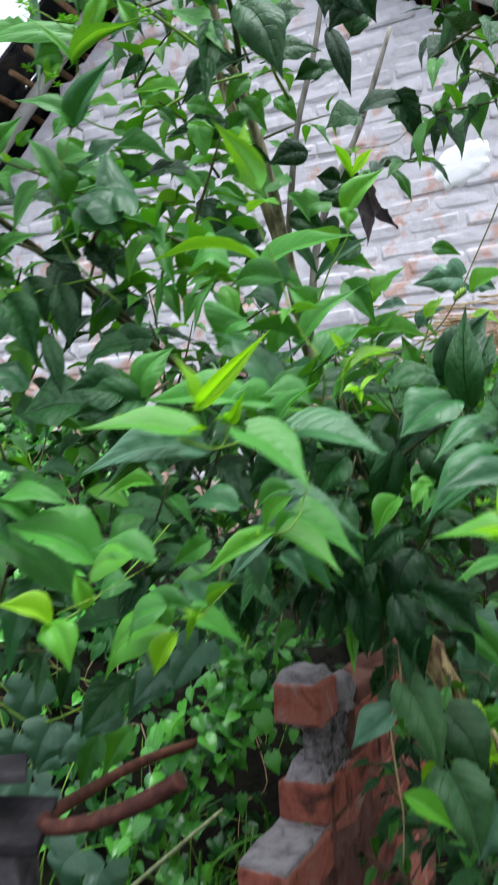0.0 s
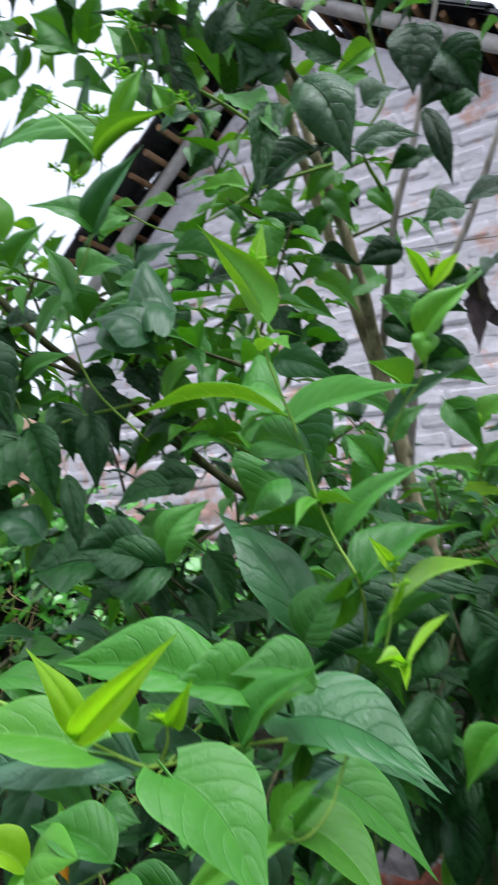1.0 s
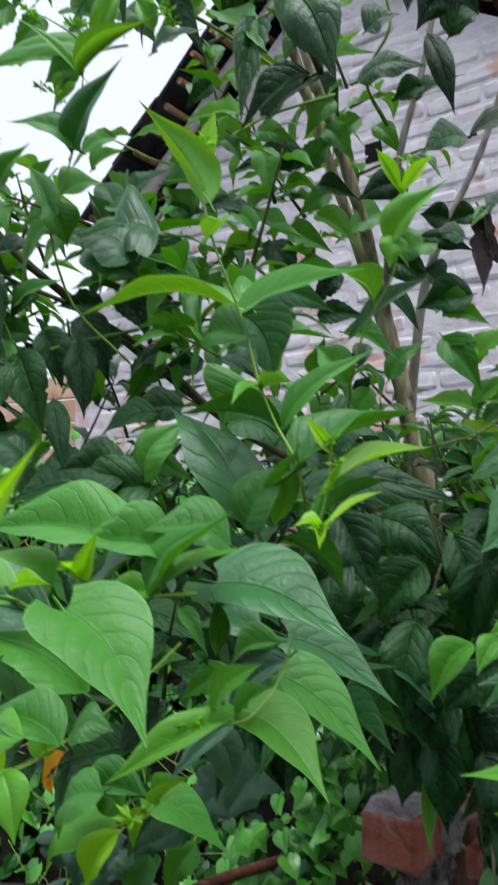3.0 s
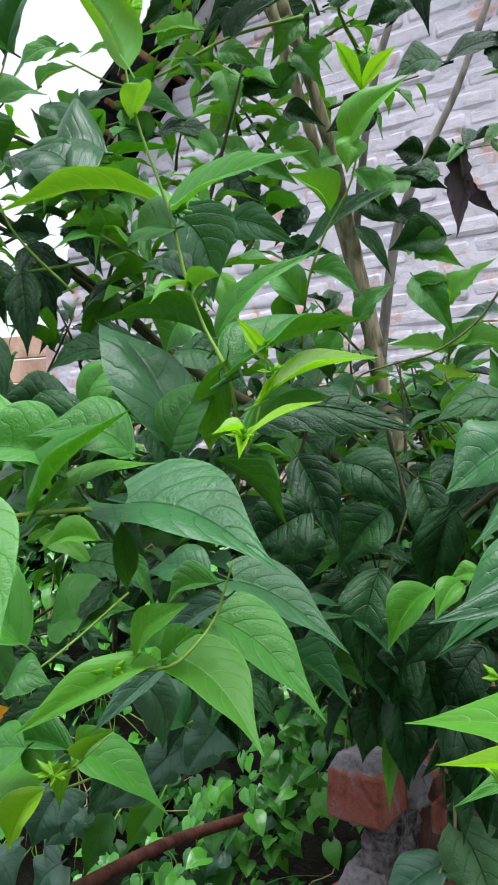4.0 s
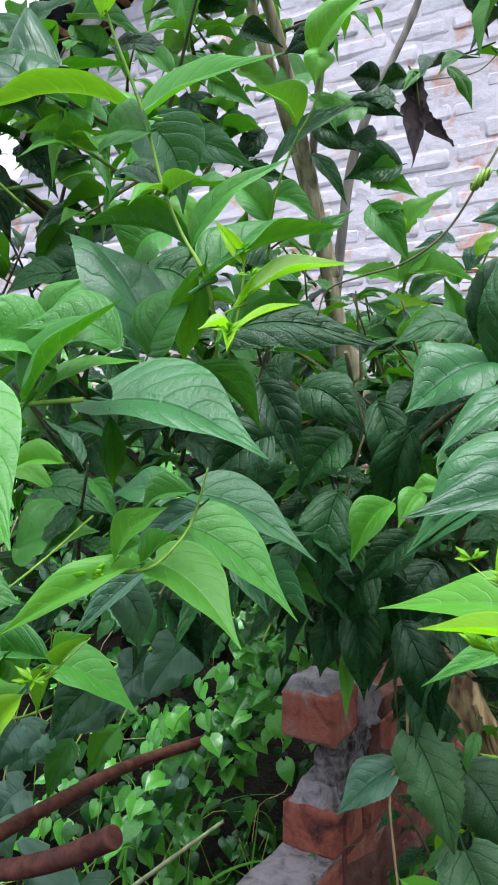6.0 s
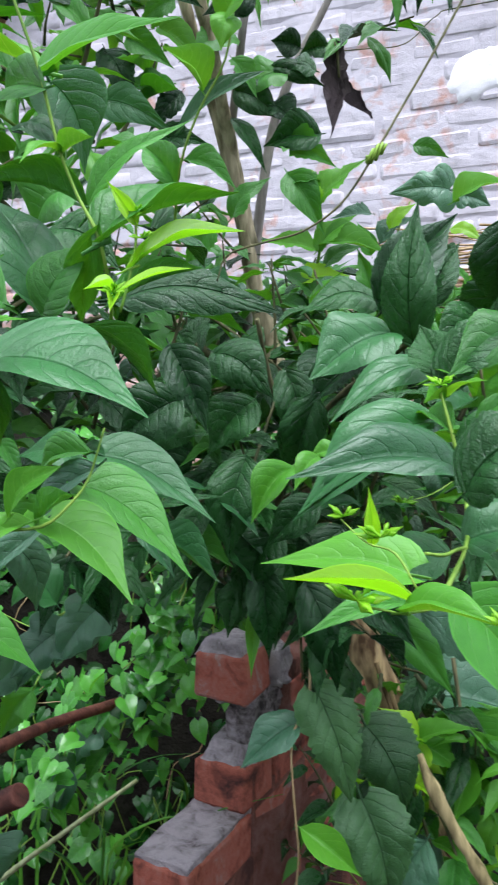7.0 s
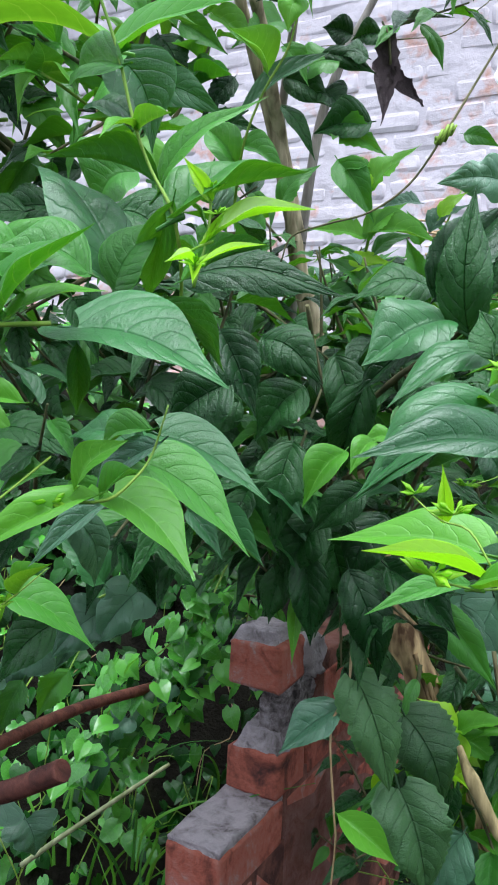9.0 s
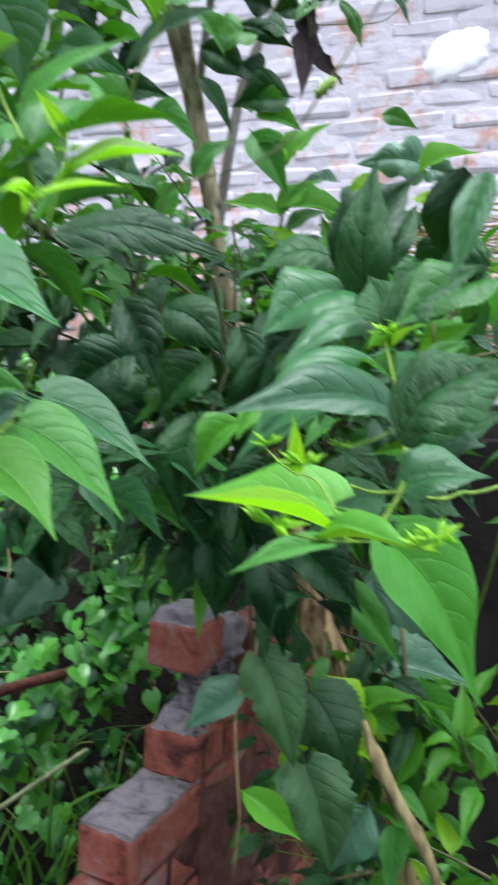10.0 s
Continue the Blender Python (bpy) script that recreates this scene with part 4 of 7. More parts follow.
leaf(near_yellow_shoot, "bB", (0.061, 0.579, 1.584), (-0.004, 0.563, 1.590), 0.030, (0.12, -0.60, 0.79))
leaf(near_yellow_shoot, "gA", (0.067, 0.606, 1.572), (-0.012, 0.599, 1.563), 0.036, (-0.014, -0.746, 0.666))
leaf(near_yellow_shoot, "yF", (0.056, 0.600, 1.584), (0.073, 0.600, 1.586), 0.007, (-0.112, -0.289, 0.951))
leaf(near_yellow_shoot, "bR", (0.063, 0.610, 1.580), (0.025, 0.630, 1.596), 0.030, (-0.071, -0.702, 0.709))
leaf(near_yellow_shoot, "mA", (0.063, 0.620, 1.574), (-0.019, 0.640, 1.562), 0.029, (-0.245, -0.512, 0.823))
leaf(near_yellow_shoot, "pA", (0.072, 0.649, 1.574), (0.128, 0.629, 1.606), 0.037, (-0.35, -0.50, 0.80))
leaf(near_yellow_shoot, "mA", (0.100, 0.620, 1.596), (0.029, 0.620, 1.609), 0.037, (0.141, -0.622, 0.770))
leaf(near_yellow_shoot, "pR", (0.080, 0.610, 1.578), (0.089, 0.630, 1.577), 0.017, (0.518, -0.191, 0.834))
leaf(near_yellow_shoot, "pA", (0.053, 0.620, 1.572), (-0.016, 0.650, 1.545), 0.022, (-0.480, -0.402, 0.780))
stem(near_yellow_shoot, [(0.011, 0.720, 1.488), (-0.018, 0.720, 1.473), (-0.046, 0.720, 1.460), (-0.074, 0.720, 1.450)], 0.0003, 0.0006)
leaf(near_yellow_shoot, "bR", (-0.050, 0.750, 1.478), (-0.008, 0.720, 1.492), 0.033, (-0.598, -0.577, 0.557))
leaf(near_yellow_shoot, "mA", (0.002, 0.740, 1.484), (-0.051, 0.750, 1.497), 0.037, (0.115, -0.505, 0.856))
lower_shoot = shoot("lower_shoot", jasmine)
stem(lower_shoot, [(0.138, 0.760, 1.550), (0.134, 0.757, 1.535), (0.130, 0.755, 1.523), (0.126, 0.740, 1.514), (0.113, 0.730, 1.503), (0.086, 0.725, 1.502)], 0.0006, 0.0009)
leaf(lower_shoot, "pB", (0.110, 0.869, 1.525), (0.185, 0.860, 1.483), 0.043, (0.334, -0.600, 0.727))
leaf(lower_shoot, "mB", (0.119, 0.791, 1.515), (0.180, 0.783, 1.465), 0.043, (0.479, -0.546, 0.688))
leaf(lower_shoot, "bB", (0.108, 0.757, 1.502), (0.159, 0.726, 1.466), 0.043, (0.359, -0.391, 0.847))
bud_cluster(lower_shoot, (0.087, 0.722, 1.502), .010, 67)
bud_cluster(lower_shoot, (0.031, 0.778, 1.430), .011, 68)
leaf(lower_shoot, "bA", (0.105, 0.730, 1.504), (0.049, 0.700, 1.477), 0.020, (0.031, -0.700, 0.713))
leaf(lower_shoot, "bW", (0.100, 0.725, 1.509), (0.124, 0.730, 1.533), 0.016, (-0.260, -0.860, 0.439))
leaf(lower_shoot, "mF", (0.108, 0.740, 1.503), (0.123, 0.760, 1.515), 0.011, (0.187, -0.605, 0.774))
leaf(lower_shoot, "gA", (0.127, 0.780, 1.526), (0.081, 0.800, 1.479), 0.024, (-0.662, -0.651, 0.371))
leaf(lower_shoot, "gA", (0.101, 0.780, 1.495), (0.061, 0.760, 1.460), 0.016, (-0.104, -0.808, 0.580))
leaf(lower_shoot, "gA", (0.076, 0.780, 1.486), (0.086, 0.800, 1.440), 0.027, (0.874, -0.486, -0.021))
leaf(lower_shoot, "mA", (0.121, 0.790, 1.534), (0.087, 0.800, 1.517), 0.023, (-0.491, -0.604, 0.627))
stem(lower_shoot, [(0.061, 0.790, 1.452), (0.045, 0.785, 1.438), (0.037, 0.780, 1.432)], 0.0004, 0.0007)
leaf(lower_shoot, "nB", (0.016, 0.848, 1.417), (0.069, 0.858, 1.379), 0.036, (0.581, -0.426, 0.693))
leaf(lower_shoot, "bF", (0.045, 0.785, 1.438), (0.071, 0.770, 1.460), 0.013, (-0.715, -0.378, 0.588))
leaf(lower_shoot, "bA", (-0.008, 0.855, 1.408), (-0.081, 0.877, 1.345), 0.056, (-0.610, -0.619, 0.495))
leaf(lower_shoot, "yA", (0.007, 0.811, 1.408), (-0.015, 0.810, 1.371), 0.023, (-0.271, -0.943, 0.193))
leaf(lower_shoot, "bA", (-0.001, 0.830, 1.414), (-0.021, 0.830, 1.426), 0.026, (0.389, -0.654, 0.649))
leaf(lower_shoot, "bA", (0.039, 0.780, 1.435), (0.013, 0.820, 1.393), 0.015, (-0.578, 0.382, 0.721))
leaf(lower_shoot, "mA", (0.001, 0.800, 1.436), (-0.040, 0.820, 1.396), 0.041, (-0.724, -0.468, 0.508))
leaf(lower_shoot, "mA", (0.020, 0.820, 1.429), (-0.044, 0.840, 1.409), 0.032, (-0.389, -0.431, 0.814))
right_shoot = shoot("right_shoot", jasmine)
stem(right_shoot, [(0.319, 0.810, 1.568), (0.322, 0.800, 1.552), (0.328, 0.790, 1.523), (0.327, 0.770, 1.505), (0.320, 0.740, 1.493), (0.303, 0.700, 1.481)], 0.0009, 0.0013)
stem(right_shoot, [(0.288, 0.660, 1.507), (0.301, 0.690, 1.500), (0.320, 0.740, 1.493), (0.349, 0.780, 1.484), (0.370, 0.800, 1.485), (0.450, 1.000, 1.440), (0.500, 1.300, 1.200)], 0.0006, 0.0016)
stem(right_shoot, [(0.255, 0.655, 1.521), (0.264, 0.645, 1.514), (0.274, 0.640, 1.511), (0.282, 0.635, 1.498)], 0.0003, 0.0005)
stem(right_shoot, [(0.261, 0.624, 1.496), (0.271, 0.625, 1.494), (0.277, 0.630, 1.492), (0.296, 0.660, 1.486)], 0.0005, 0.0005)
stem(right_shoot, [(0.293, 0.760, 1.512), (0.311, 0.780, 1.514), (0.328, 0.790, 1.523)], 0.0003, 0.0004)
leaf(right_shoot, "pA", (0.320, 0.755, 1.525), (0.233, 0.714, 1.529), 0.039, (0.293, -0.543, 0.787))
leaf(right_shoot, "pA", (0.288, 0.800, 1.528), (0.235, 0.810, 1.493), 0.019, (-0.494, -0.667, 0.557))
leaf(right_shoot, "pA", (0.329, 0.900, 1.583), (0.258, 0.860, 1.547), 0.033, (-0.004, -0.665, 0.747))
leaf(right_shoot, "dS", (0.322, 0.910, 1.578), (0.273, 0.950, 1.547), 0.029, (-0.707, -0.430, 0.562))
leaf(right_shoot, "dS", (0.328, 0.850, 1.572), (0.382, 0.840, 1.616), 0.041, (-0.520, -0.708, 0.478))
leaf(right_shoot, "dS", (0.328, 0.860, 1.577), (0.317, 0.880, 1.611), 0.037, (-0.045, -0.867, 0.496))
leaf(right_shoot, "bF", (0.325, 0.820, 1.565), (0.334, 0.760, 1.574), 0.009, (-0.146, 0.125, 0.981))
leaf(right_shoot, "bF", (0.323, 0.820, 1.563), (0.305, 0.780, 1.562), 0.007, (0.072, -0.057, 0.996))
leaf(right_shoot, "dS", (0.316, 0.720, 1.523), (0.358, 0.700, 1.557), 0.047, (-0.667, -0.555, 0.497))
leaf(right_shoot, "pS", (0.322, 0.750, 1.494), (0.363, 0.740, 1.502), 0.036, (-0.291, -0.596, 0.748))
leaf(right_shoot, "pS", (0.313, 0.750, 1.488), (0.277, 0.760, 1.465), 0.032, (-0.547, -0.580, 0.604))
leaf(right_shoot, "bB", (0.282, 0.663, 1.498), (0.223, 0.683, 1.497), 0.029, (-0.197, -0.527, 0.827))
bud_cluster(right_shoot, (0.259, 0.620, 1.499), .010, 103)
bud_cluster(right_shoot, (0.269, 0.645, 1.516), .008, 104)
bud_cluster(right_shoot, (0.256, 0.655, 1.522), .006, 105)
bud_cluster(right_shoot, (0.303, 0.598, 1.498), .006, 106)
bud_cluster(right_shoot, (0.308, 0.600, 1.501), .007, 107)
bud_cluster(right_shoot, (0.293, 0.760, 1.512), .006, 108)
bud_cluster(right_shoot, (0.319, 0.810, 1.572), .008, 109)
leaf(right_shoot, "yW", (0.283, 0.639, 1.492), (0.234, 0.604, 1.510), 0.010, (0.430, -0.138, 0.892))
leaf(right_shoot, "bA", (0.276, 0.630, 1.492), (0.305, 0.600, 1.496), 0.018, (-0.243, -0.106, 0.964))
leaf(right_shoot, "nB", (0.303, 0.655, 1.486), (0.339, 0.655, 1.425), 0.039, (0.456, -0.847, 0.273))
leaf(right_shoot, "yA", (0.267, 0.655, 1.512), (0.265, 0.650, 1.534), 0.006, (-0.033, -0.974, -0.224))
leaf(right_shoot, "mA", (0.287, 0.720, 1.471), (0.240, 0.700, 1.460), 0.013, (0.048, -0.565, 0.823))
leaf(right_shoot, "dS", (0.353, 0.850, 1.471), (0.381, 0.860, 1.460), 0.029, (0.467, -0.532, 0.706))
leaf(right_shoot, "mF", (0.339, 0.800, 1.548), (0.365, 0.800, 1.569), 0.013, (-0.439, -0.715, 0.544))
leaf(right_shoot, "mA", (0.323, 0.800, 1.546), (0.311, 0.850, 1.550), 0.018, (-0.300, -0.147, 0.943))
leaf(right_shoot, "dS", (0.369, 0.860, 1.672), (0.372, 0.900, 1.619), 0.036, (-0.281, -0.758, -0.588))
leaf(right_shoot, "pS", (0.367, 0.800, 1.654), (0.348, 0.780, 1.596), 0.020, (-0.301, -0.867, 0.398))
leaf(right_shoot, "dS", (0.382, 0.840, 1.614), (0.359, 0.900, 1.607), 0.036, (-0.929, -0.339, 0.150))
leaf(right_shoot, "dS", (0.402, 0.950, 1.649), (0.376, 1.000, 1.605), 0.047, (-0.659, -0.660, -0.361))
leaf(right_shoot, "pS", (0.329, 0.900, 1.517), (0.341, 0.900, 1.485), 0.026, (0.221, -0.972, 0.083))
leaf(right_shoot, "bA", (0.348, 0.850, 1.504), (0.321, 0.850, 1.500), 0.014, (-0.056, -0.923, 0.381))
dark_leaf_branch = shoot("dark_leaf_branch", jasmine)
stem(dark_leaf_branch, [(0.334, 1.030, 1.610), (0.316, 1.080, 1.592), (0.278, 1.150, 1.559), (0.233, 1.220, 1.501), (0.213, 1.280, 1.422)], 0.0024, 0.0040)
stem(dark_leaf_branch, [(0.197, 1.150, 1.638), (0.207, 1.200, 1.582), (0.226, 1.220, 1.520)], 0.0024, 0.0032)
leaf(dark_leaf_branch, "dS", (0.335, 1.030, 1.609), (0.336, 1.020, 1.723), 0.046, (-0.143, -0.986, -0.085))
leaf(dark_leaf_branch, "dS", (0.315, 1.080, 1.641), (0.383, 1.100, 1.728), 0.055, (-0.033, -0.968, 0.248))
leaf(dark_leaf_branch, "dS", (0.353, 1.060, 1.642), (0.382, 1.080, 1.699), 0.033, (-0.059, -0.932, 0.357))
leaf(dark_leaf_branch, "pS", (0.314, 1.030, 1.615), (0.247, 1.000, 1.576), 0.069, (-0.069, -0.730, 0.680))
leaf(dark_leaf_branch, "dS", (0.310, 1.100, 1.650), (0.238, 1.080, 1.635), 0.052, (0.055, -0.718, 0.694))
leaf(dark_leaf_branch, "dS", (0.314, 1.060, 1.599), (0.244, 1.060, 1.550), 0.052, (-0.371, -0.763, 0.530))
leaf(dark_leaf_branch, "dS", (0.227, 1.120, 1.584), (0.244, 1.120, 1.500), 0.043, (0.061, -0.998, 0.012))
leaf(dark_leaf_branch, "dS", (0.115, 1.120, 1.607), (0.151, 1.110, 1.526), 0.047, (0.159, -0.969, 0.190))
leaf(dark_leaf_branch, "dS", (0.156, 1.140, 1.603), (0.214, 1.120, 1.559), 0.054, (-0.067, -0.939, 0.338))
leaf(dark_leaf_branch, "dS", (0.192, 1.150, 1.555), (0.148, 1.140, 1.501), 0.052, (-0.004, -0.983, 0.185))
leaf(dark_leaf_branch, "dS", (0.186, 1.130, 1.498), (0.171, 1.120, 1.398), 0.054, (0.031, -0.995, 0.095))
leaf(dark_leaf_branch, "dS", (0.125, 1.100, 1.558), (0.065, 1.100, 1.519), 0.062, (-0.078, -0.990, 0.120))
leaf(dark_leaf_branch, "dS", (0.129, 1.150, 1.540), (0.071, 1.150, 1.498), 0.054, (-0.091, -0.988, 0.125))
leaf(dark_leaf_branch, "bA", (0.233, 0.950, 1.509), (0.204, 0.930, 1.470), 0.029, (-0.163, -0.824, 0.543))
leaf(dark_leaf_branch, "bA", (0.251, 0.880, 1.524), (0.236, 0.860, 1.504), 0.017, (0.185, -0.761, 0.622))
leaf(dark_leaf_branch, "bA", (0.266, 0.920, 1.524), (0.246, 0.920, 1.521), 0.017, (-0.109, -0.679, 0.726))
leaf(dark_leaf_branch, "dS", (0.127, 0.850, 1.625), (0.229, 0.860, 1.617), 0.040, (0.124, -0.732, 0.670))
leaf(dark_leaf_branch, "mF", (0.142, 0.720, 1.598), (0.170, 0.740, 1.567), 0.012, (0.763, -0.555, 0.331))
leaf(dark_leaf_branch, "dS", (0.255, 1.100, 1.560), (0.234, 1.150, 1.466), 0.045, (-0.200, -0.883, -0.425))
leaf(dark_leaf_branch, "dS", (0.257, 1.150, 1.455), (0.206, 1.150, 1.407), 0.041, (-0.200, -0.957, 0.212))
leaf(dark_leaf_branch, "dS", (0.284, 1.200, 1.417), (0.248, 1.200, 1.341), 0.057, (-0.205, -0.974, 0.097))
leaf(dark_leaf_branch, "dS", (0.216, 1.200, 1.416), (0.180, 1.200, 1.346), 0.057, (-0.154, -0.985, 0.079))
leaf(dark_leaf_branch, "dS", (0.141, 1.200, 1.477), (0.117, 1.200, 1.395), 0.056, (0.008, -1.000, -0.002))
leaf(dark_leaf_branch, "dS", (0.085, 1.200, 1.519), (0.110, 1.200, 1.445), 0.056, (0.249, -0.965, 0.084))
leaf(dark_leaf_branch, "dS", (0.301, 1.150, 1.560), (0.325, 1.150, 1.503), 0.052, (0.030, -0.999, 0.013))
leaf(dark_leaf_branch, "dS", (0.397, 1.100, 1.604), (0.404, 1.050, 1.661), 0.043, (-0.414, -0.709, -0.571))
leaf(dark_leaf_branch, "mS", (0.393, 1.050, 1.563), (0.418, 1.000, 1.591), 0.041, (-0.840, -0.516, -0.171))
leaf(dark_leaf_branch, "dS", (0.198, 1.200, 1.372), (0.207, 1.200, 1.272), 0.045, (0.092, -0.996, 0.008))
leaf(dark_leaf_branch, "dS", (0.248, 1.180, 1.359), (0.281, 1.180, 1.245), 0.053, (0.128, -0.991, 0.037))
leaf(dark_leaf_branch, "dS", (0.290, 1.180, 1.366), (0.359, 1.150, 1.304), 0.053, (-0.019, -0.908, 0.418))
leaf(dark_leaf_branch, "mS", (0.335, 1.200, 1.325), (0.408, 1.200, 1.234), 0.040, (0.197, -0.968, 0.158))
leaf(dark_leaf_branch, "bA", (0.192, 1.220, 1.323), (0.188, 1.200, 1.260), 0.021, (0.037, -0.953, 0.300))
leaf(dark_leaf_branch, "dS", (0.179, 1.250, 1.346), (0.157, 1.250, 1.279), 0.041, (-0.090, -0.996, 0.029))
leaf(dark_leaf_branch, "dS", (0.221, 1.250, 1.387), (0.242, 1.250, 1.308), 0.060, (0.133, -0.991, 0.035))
hanging_vine = shoot("hanging_vine", vine)
stem(hanging_vine, [(0.252, 1.200, 1.297), (0.250, 1.200, 1.227), (0.232, 1.190, 1.185), (0.237, 1.180, 1.101), (0.240, 1.180, 1.062), (0.235, 1.180, 0.996)], 0.0018, 0.0010)
leaf(hanging_vine, "vS", (0.259, 1.200, 1.237), (0.297, 1.190, 1.118), 0.066, (0.138, -0.982, 0.127))
leaf(hanging_vine, "gS", (0.241, 1.210, 1.199), (0.176, 1.190, 1.153), 0.050, (-0.281, -0.669, 0.688))
leaf(hanging_vine, "vS", (0.317, 1.250, 1.178), (0.362, 1.240, 1.081), 0.081, (0.148, -0.974, 0.169))
leaf(hanging_vine, "vS", (0.310, 1.220, 1.107), (0.343, 1.200, 0.994), 0.086, (0.083, -0.977, 0.197))
leaf(hanging_vine, "bD", (0.245, 1.180, 1.091), (0.307, 1.170, 1.047), 0.035, (0.232, -0.826, 0.514))
leaf(hanging_vine, "gS", (0.387, 1.250, 1.039), (0.349, 1.250, 0.960), 0.070, (-0.422, -0.883, 0.203))
leaf(hanging_vine, "gS", (0.361, 1.300, 0.993), (0.426, 1.300, 0.936), 0.074, (0.518, -0.618, 0.591))
leaf(hanging_vine, "gA", (0.413, 1.500, 1.110), (0.564, 1.500, 1.087), 0.110, (0.124, -0.565, 0.816))
leaf(hanging_vine, "gA", (0.418, 1.500, 1.239), (0.413, 1.500, 1.136), 0.079, (-0.178, -0.984, 0.009))
leaf(hanging_vine, "mA", (0.395, 1.350, 1.026), (0.418, 1.350, 0.980), 0.067, (0.204, -0.974, 0.102))
bright_seedling = shoot("bright_seedling", seedling)
stem(bright_seedling, [(0.385, 1.300, 1.140), (0.411, 1.320, 1.080), (0.445, 1.340, 1.018), (0.460, 1.360, 0.881)], 0.0010, 0.0016)
leaf(bright_seedling, "yA", (0.386, 1.300, 1.141), (0.341, 1.290, 1.179), 0.035, (0.595, -0.587, 0.550))
leaf(bright_seedling, "bA", (0.386, 1.300, 1.140), (0.444, 1.280, 1.163), 0.032, (-0.460, -0.458, 0.761))
leaf(bright_seedling, "yA", (0.385, 1.300, 1.136), (0.382, 1.280, 1.089), 0.035, (-0.138, -0.908, 0.395))
leaf(bright_seedling, "bA", (0.388, 1.300, 1.136), (0.434, 1.300, 1.105), 0.047, (0.259, -0.886, 0.385))
leaf(bright_seedling, "yR", (0.385, 1.300, 1.140), (0.372, 1.260, 1.151), 0.022, (0.402, 0.119, 0.908))
leaf(bright_seedling, "bA", (0.386, 1.310, 1.139), (0.353, 1.330, 1.133), 0.031, (-0.499, -0.653, 0.569))
leaf(bright_seedling, "bA", (0.426, 1.330, 1.083), (0.461, 1.330, 1.132), 0.032, (-0.421, -0.855, 0.301))
side_seedling = shoot("side_seedling", seedling)
stem(side_seedling, [(0.503, 1.300, 1.122), (0.500, 1.330, 1.040), (0.480, 1.360, 0.961), (0.480, 1.380, 0.868)], 0.0010, 0.0016)
leaf(side_seedling, "bA", (0.501, 1.300, 1.093), (0.449, 1.280, 1.158), 0.052, (0.702, -0.605, 0.375))
leaf(side_seedling, "mA", (0.450, 1.330, 1.023), (0.451, 1.330, 1.091), 0.048, (-0.220, -0.975, 0.003))
leaf(side_seedling, "mA", (0.449, 1.330, 1.038), (0.485, 1.330, 1.055), 0.050, (-0.275, -0.765, 0.582))
leaf(side_seedling, "bA", (0.446, 1.330, 1.038), (0.440, 1.330, 0.997), 0.038, (-0.308, -0.950, 0.045))
leaf(side_seedling, "mA", (0.506, 1.330, 1.055), (0.540, 1.330, 1.109), 0.049, (-0.467, -0.834, 0.294))
leaf(side_seedling, "bA", (0.493, 1.330, 1.032), (0.476, 1.330, 0.979), 0.050, (-0.427, -0.894, 0.137))
leaf(side_seedling, "mA", (0.513, 1.350, 1.014), (0.549, 1.350, 1.016), 0.052, (-0.036, -0.757, 0.652))
leaf(side_seedling, "mA", (0.485, 1.350, 0.967), (0.537, 1.350, 0.938), 0.053, (0.271, -0.831, 0.486))
leaf(side_seedling, "mA", (0.478, 1.350, 0.951), (0.427, 1.350, 0.918), 0.052, (-0.363, -0.743, 0.562))
leaf(side_seedling, "bA", (0.509, 1.350, 0.921), (0.539, 1.350, 0.891), 0.054, (0.309, -0.899, 0.309))
leaf(side_seedling, "bA", (0.516, 1.320, 1.091), (0.526, 1.330, 1.131), 0.032, (-0.387, -0.867, 0.313))
leaf(side_seedling, "mA", (0.461, 1.370, 0.922), (0.423, 1.370, 0.937), 0.053, (0.227, -0.785, 0.576))
trunk_sucker = shoot("trunk_sucker", jasmine)
bud_cluster(trunk_sucker, (0.204, 0.860, 1.854), .006, 197)
stem(trunk_sucker, [(0.207, 0.860, 1.859), (0.200, 0.860, 1.820), (0.193, 0.860, 1.775), (0.175, 0.870, 1.747), (0.161, 0.880, 1.715), (0.150, 0.920, 1.677)], 0.0006, 0.0011)
leaf(trunk_sucker, "bA", (0.192, 0.855, 1.796), (0.232, 0.850, 1.833), 0.027, (-0.344, -0.905, 0.250))
leaf(trunk_sucker, "bA", (0.198, 0.855, 1.797), (0.191, 0.850, 1.775), 0.019, (0.181, -0.970, 0.163))
leaf(trunk_sucker, "yN", (0.200, 0.860, 1.831), (0.184, 0.860, 1.865), 0.010, (-0.026, -1.000, -0.012))
leaf(trunk_sucker, "yN", (0.200, 0.860, 1.831), (0.222, 0.860, 1.856), 0.010, (0.141, -0.982, -0.124))
leaf(trunk_sucker, "bF", (0.176, 0.870, 1.760), (0.153, 0.860, 1.783), 0.023, (0.580, -0.778, 0.242))
leaf(trunk_sucker, "pW", (0.161, 0.880, 1.737), (0.216, 0.890, 1.778), 0.015, (-0.164, -0.885, 0.436))
leaf(trunk_sucker, "mA", (0.156, 0.890, 1.706), (0.130, 0.900, 1.737), 0.024, (-0.041, -0.960, 0.275))
left_shoot = shoot("left_shoot", jasmine)
bud_cluster(left_shoot, (-0.095, 0.950, 2.062), .010, 207)
bud_cluster(left_shoot, (-0.083, 0.950, 2.112), .011, 208)
bud_cluster(left_shoot, (-0.013, 0.960, 2.070), .012, 209)
bud_cluster(left_shoot, (-0.155, 1.000, 2.039), .008, 210)
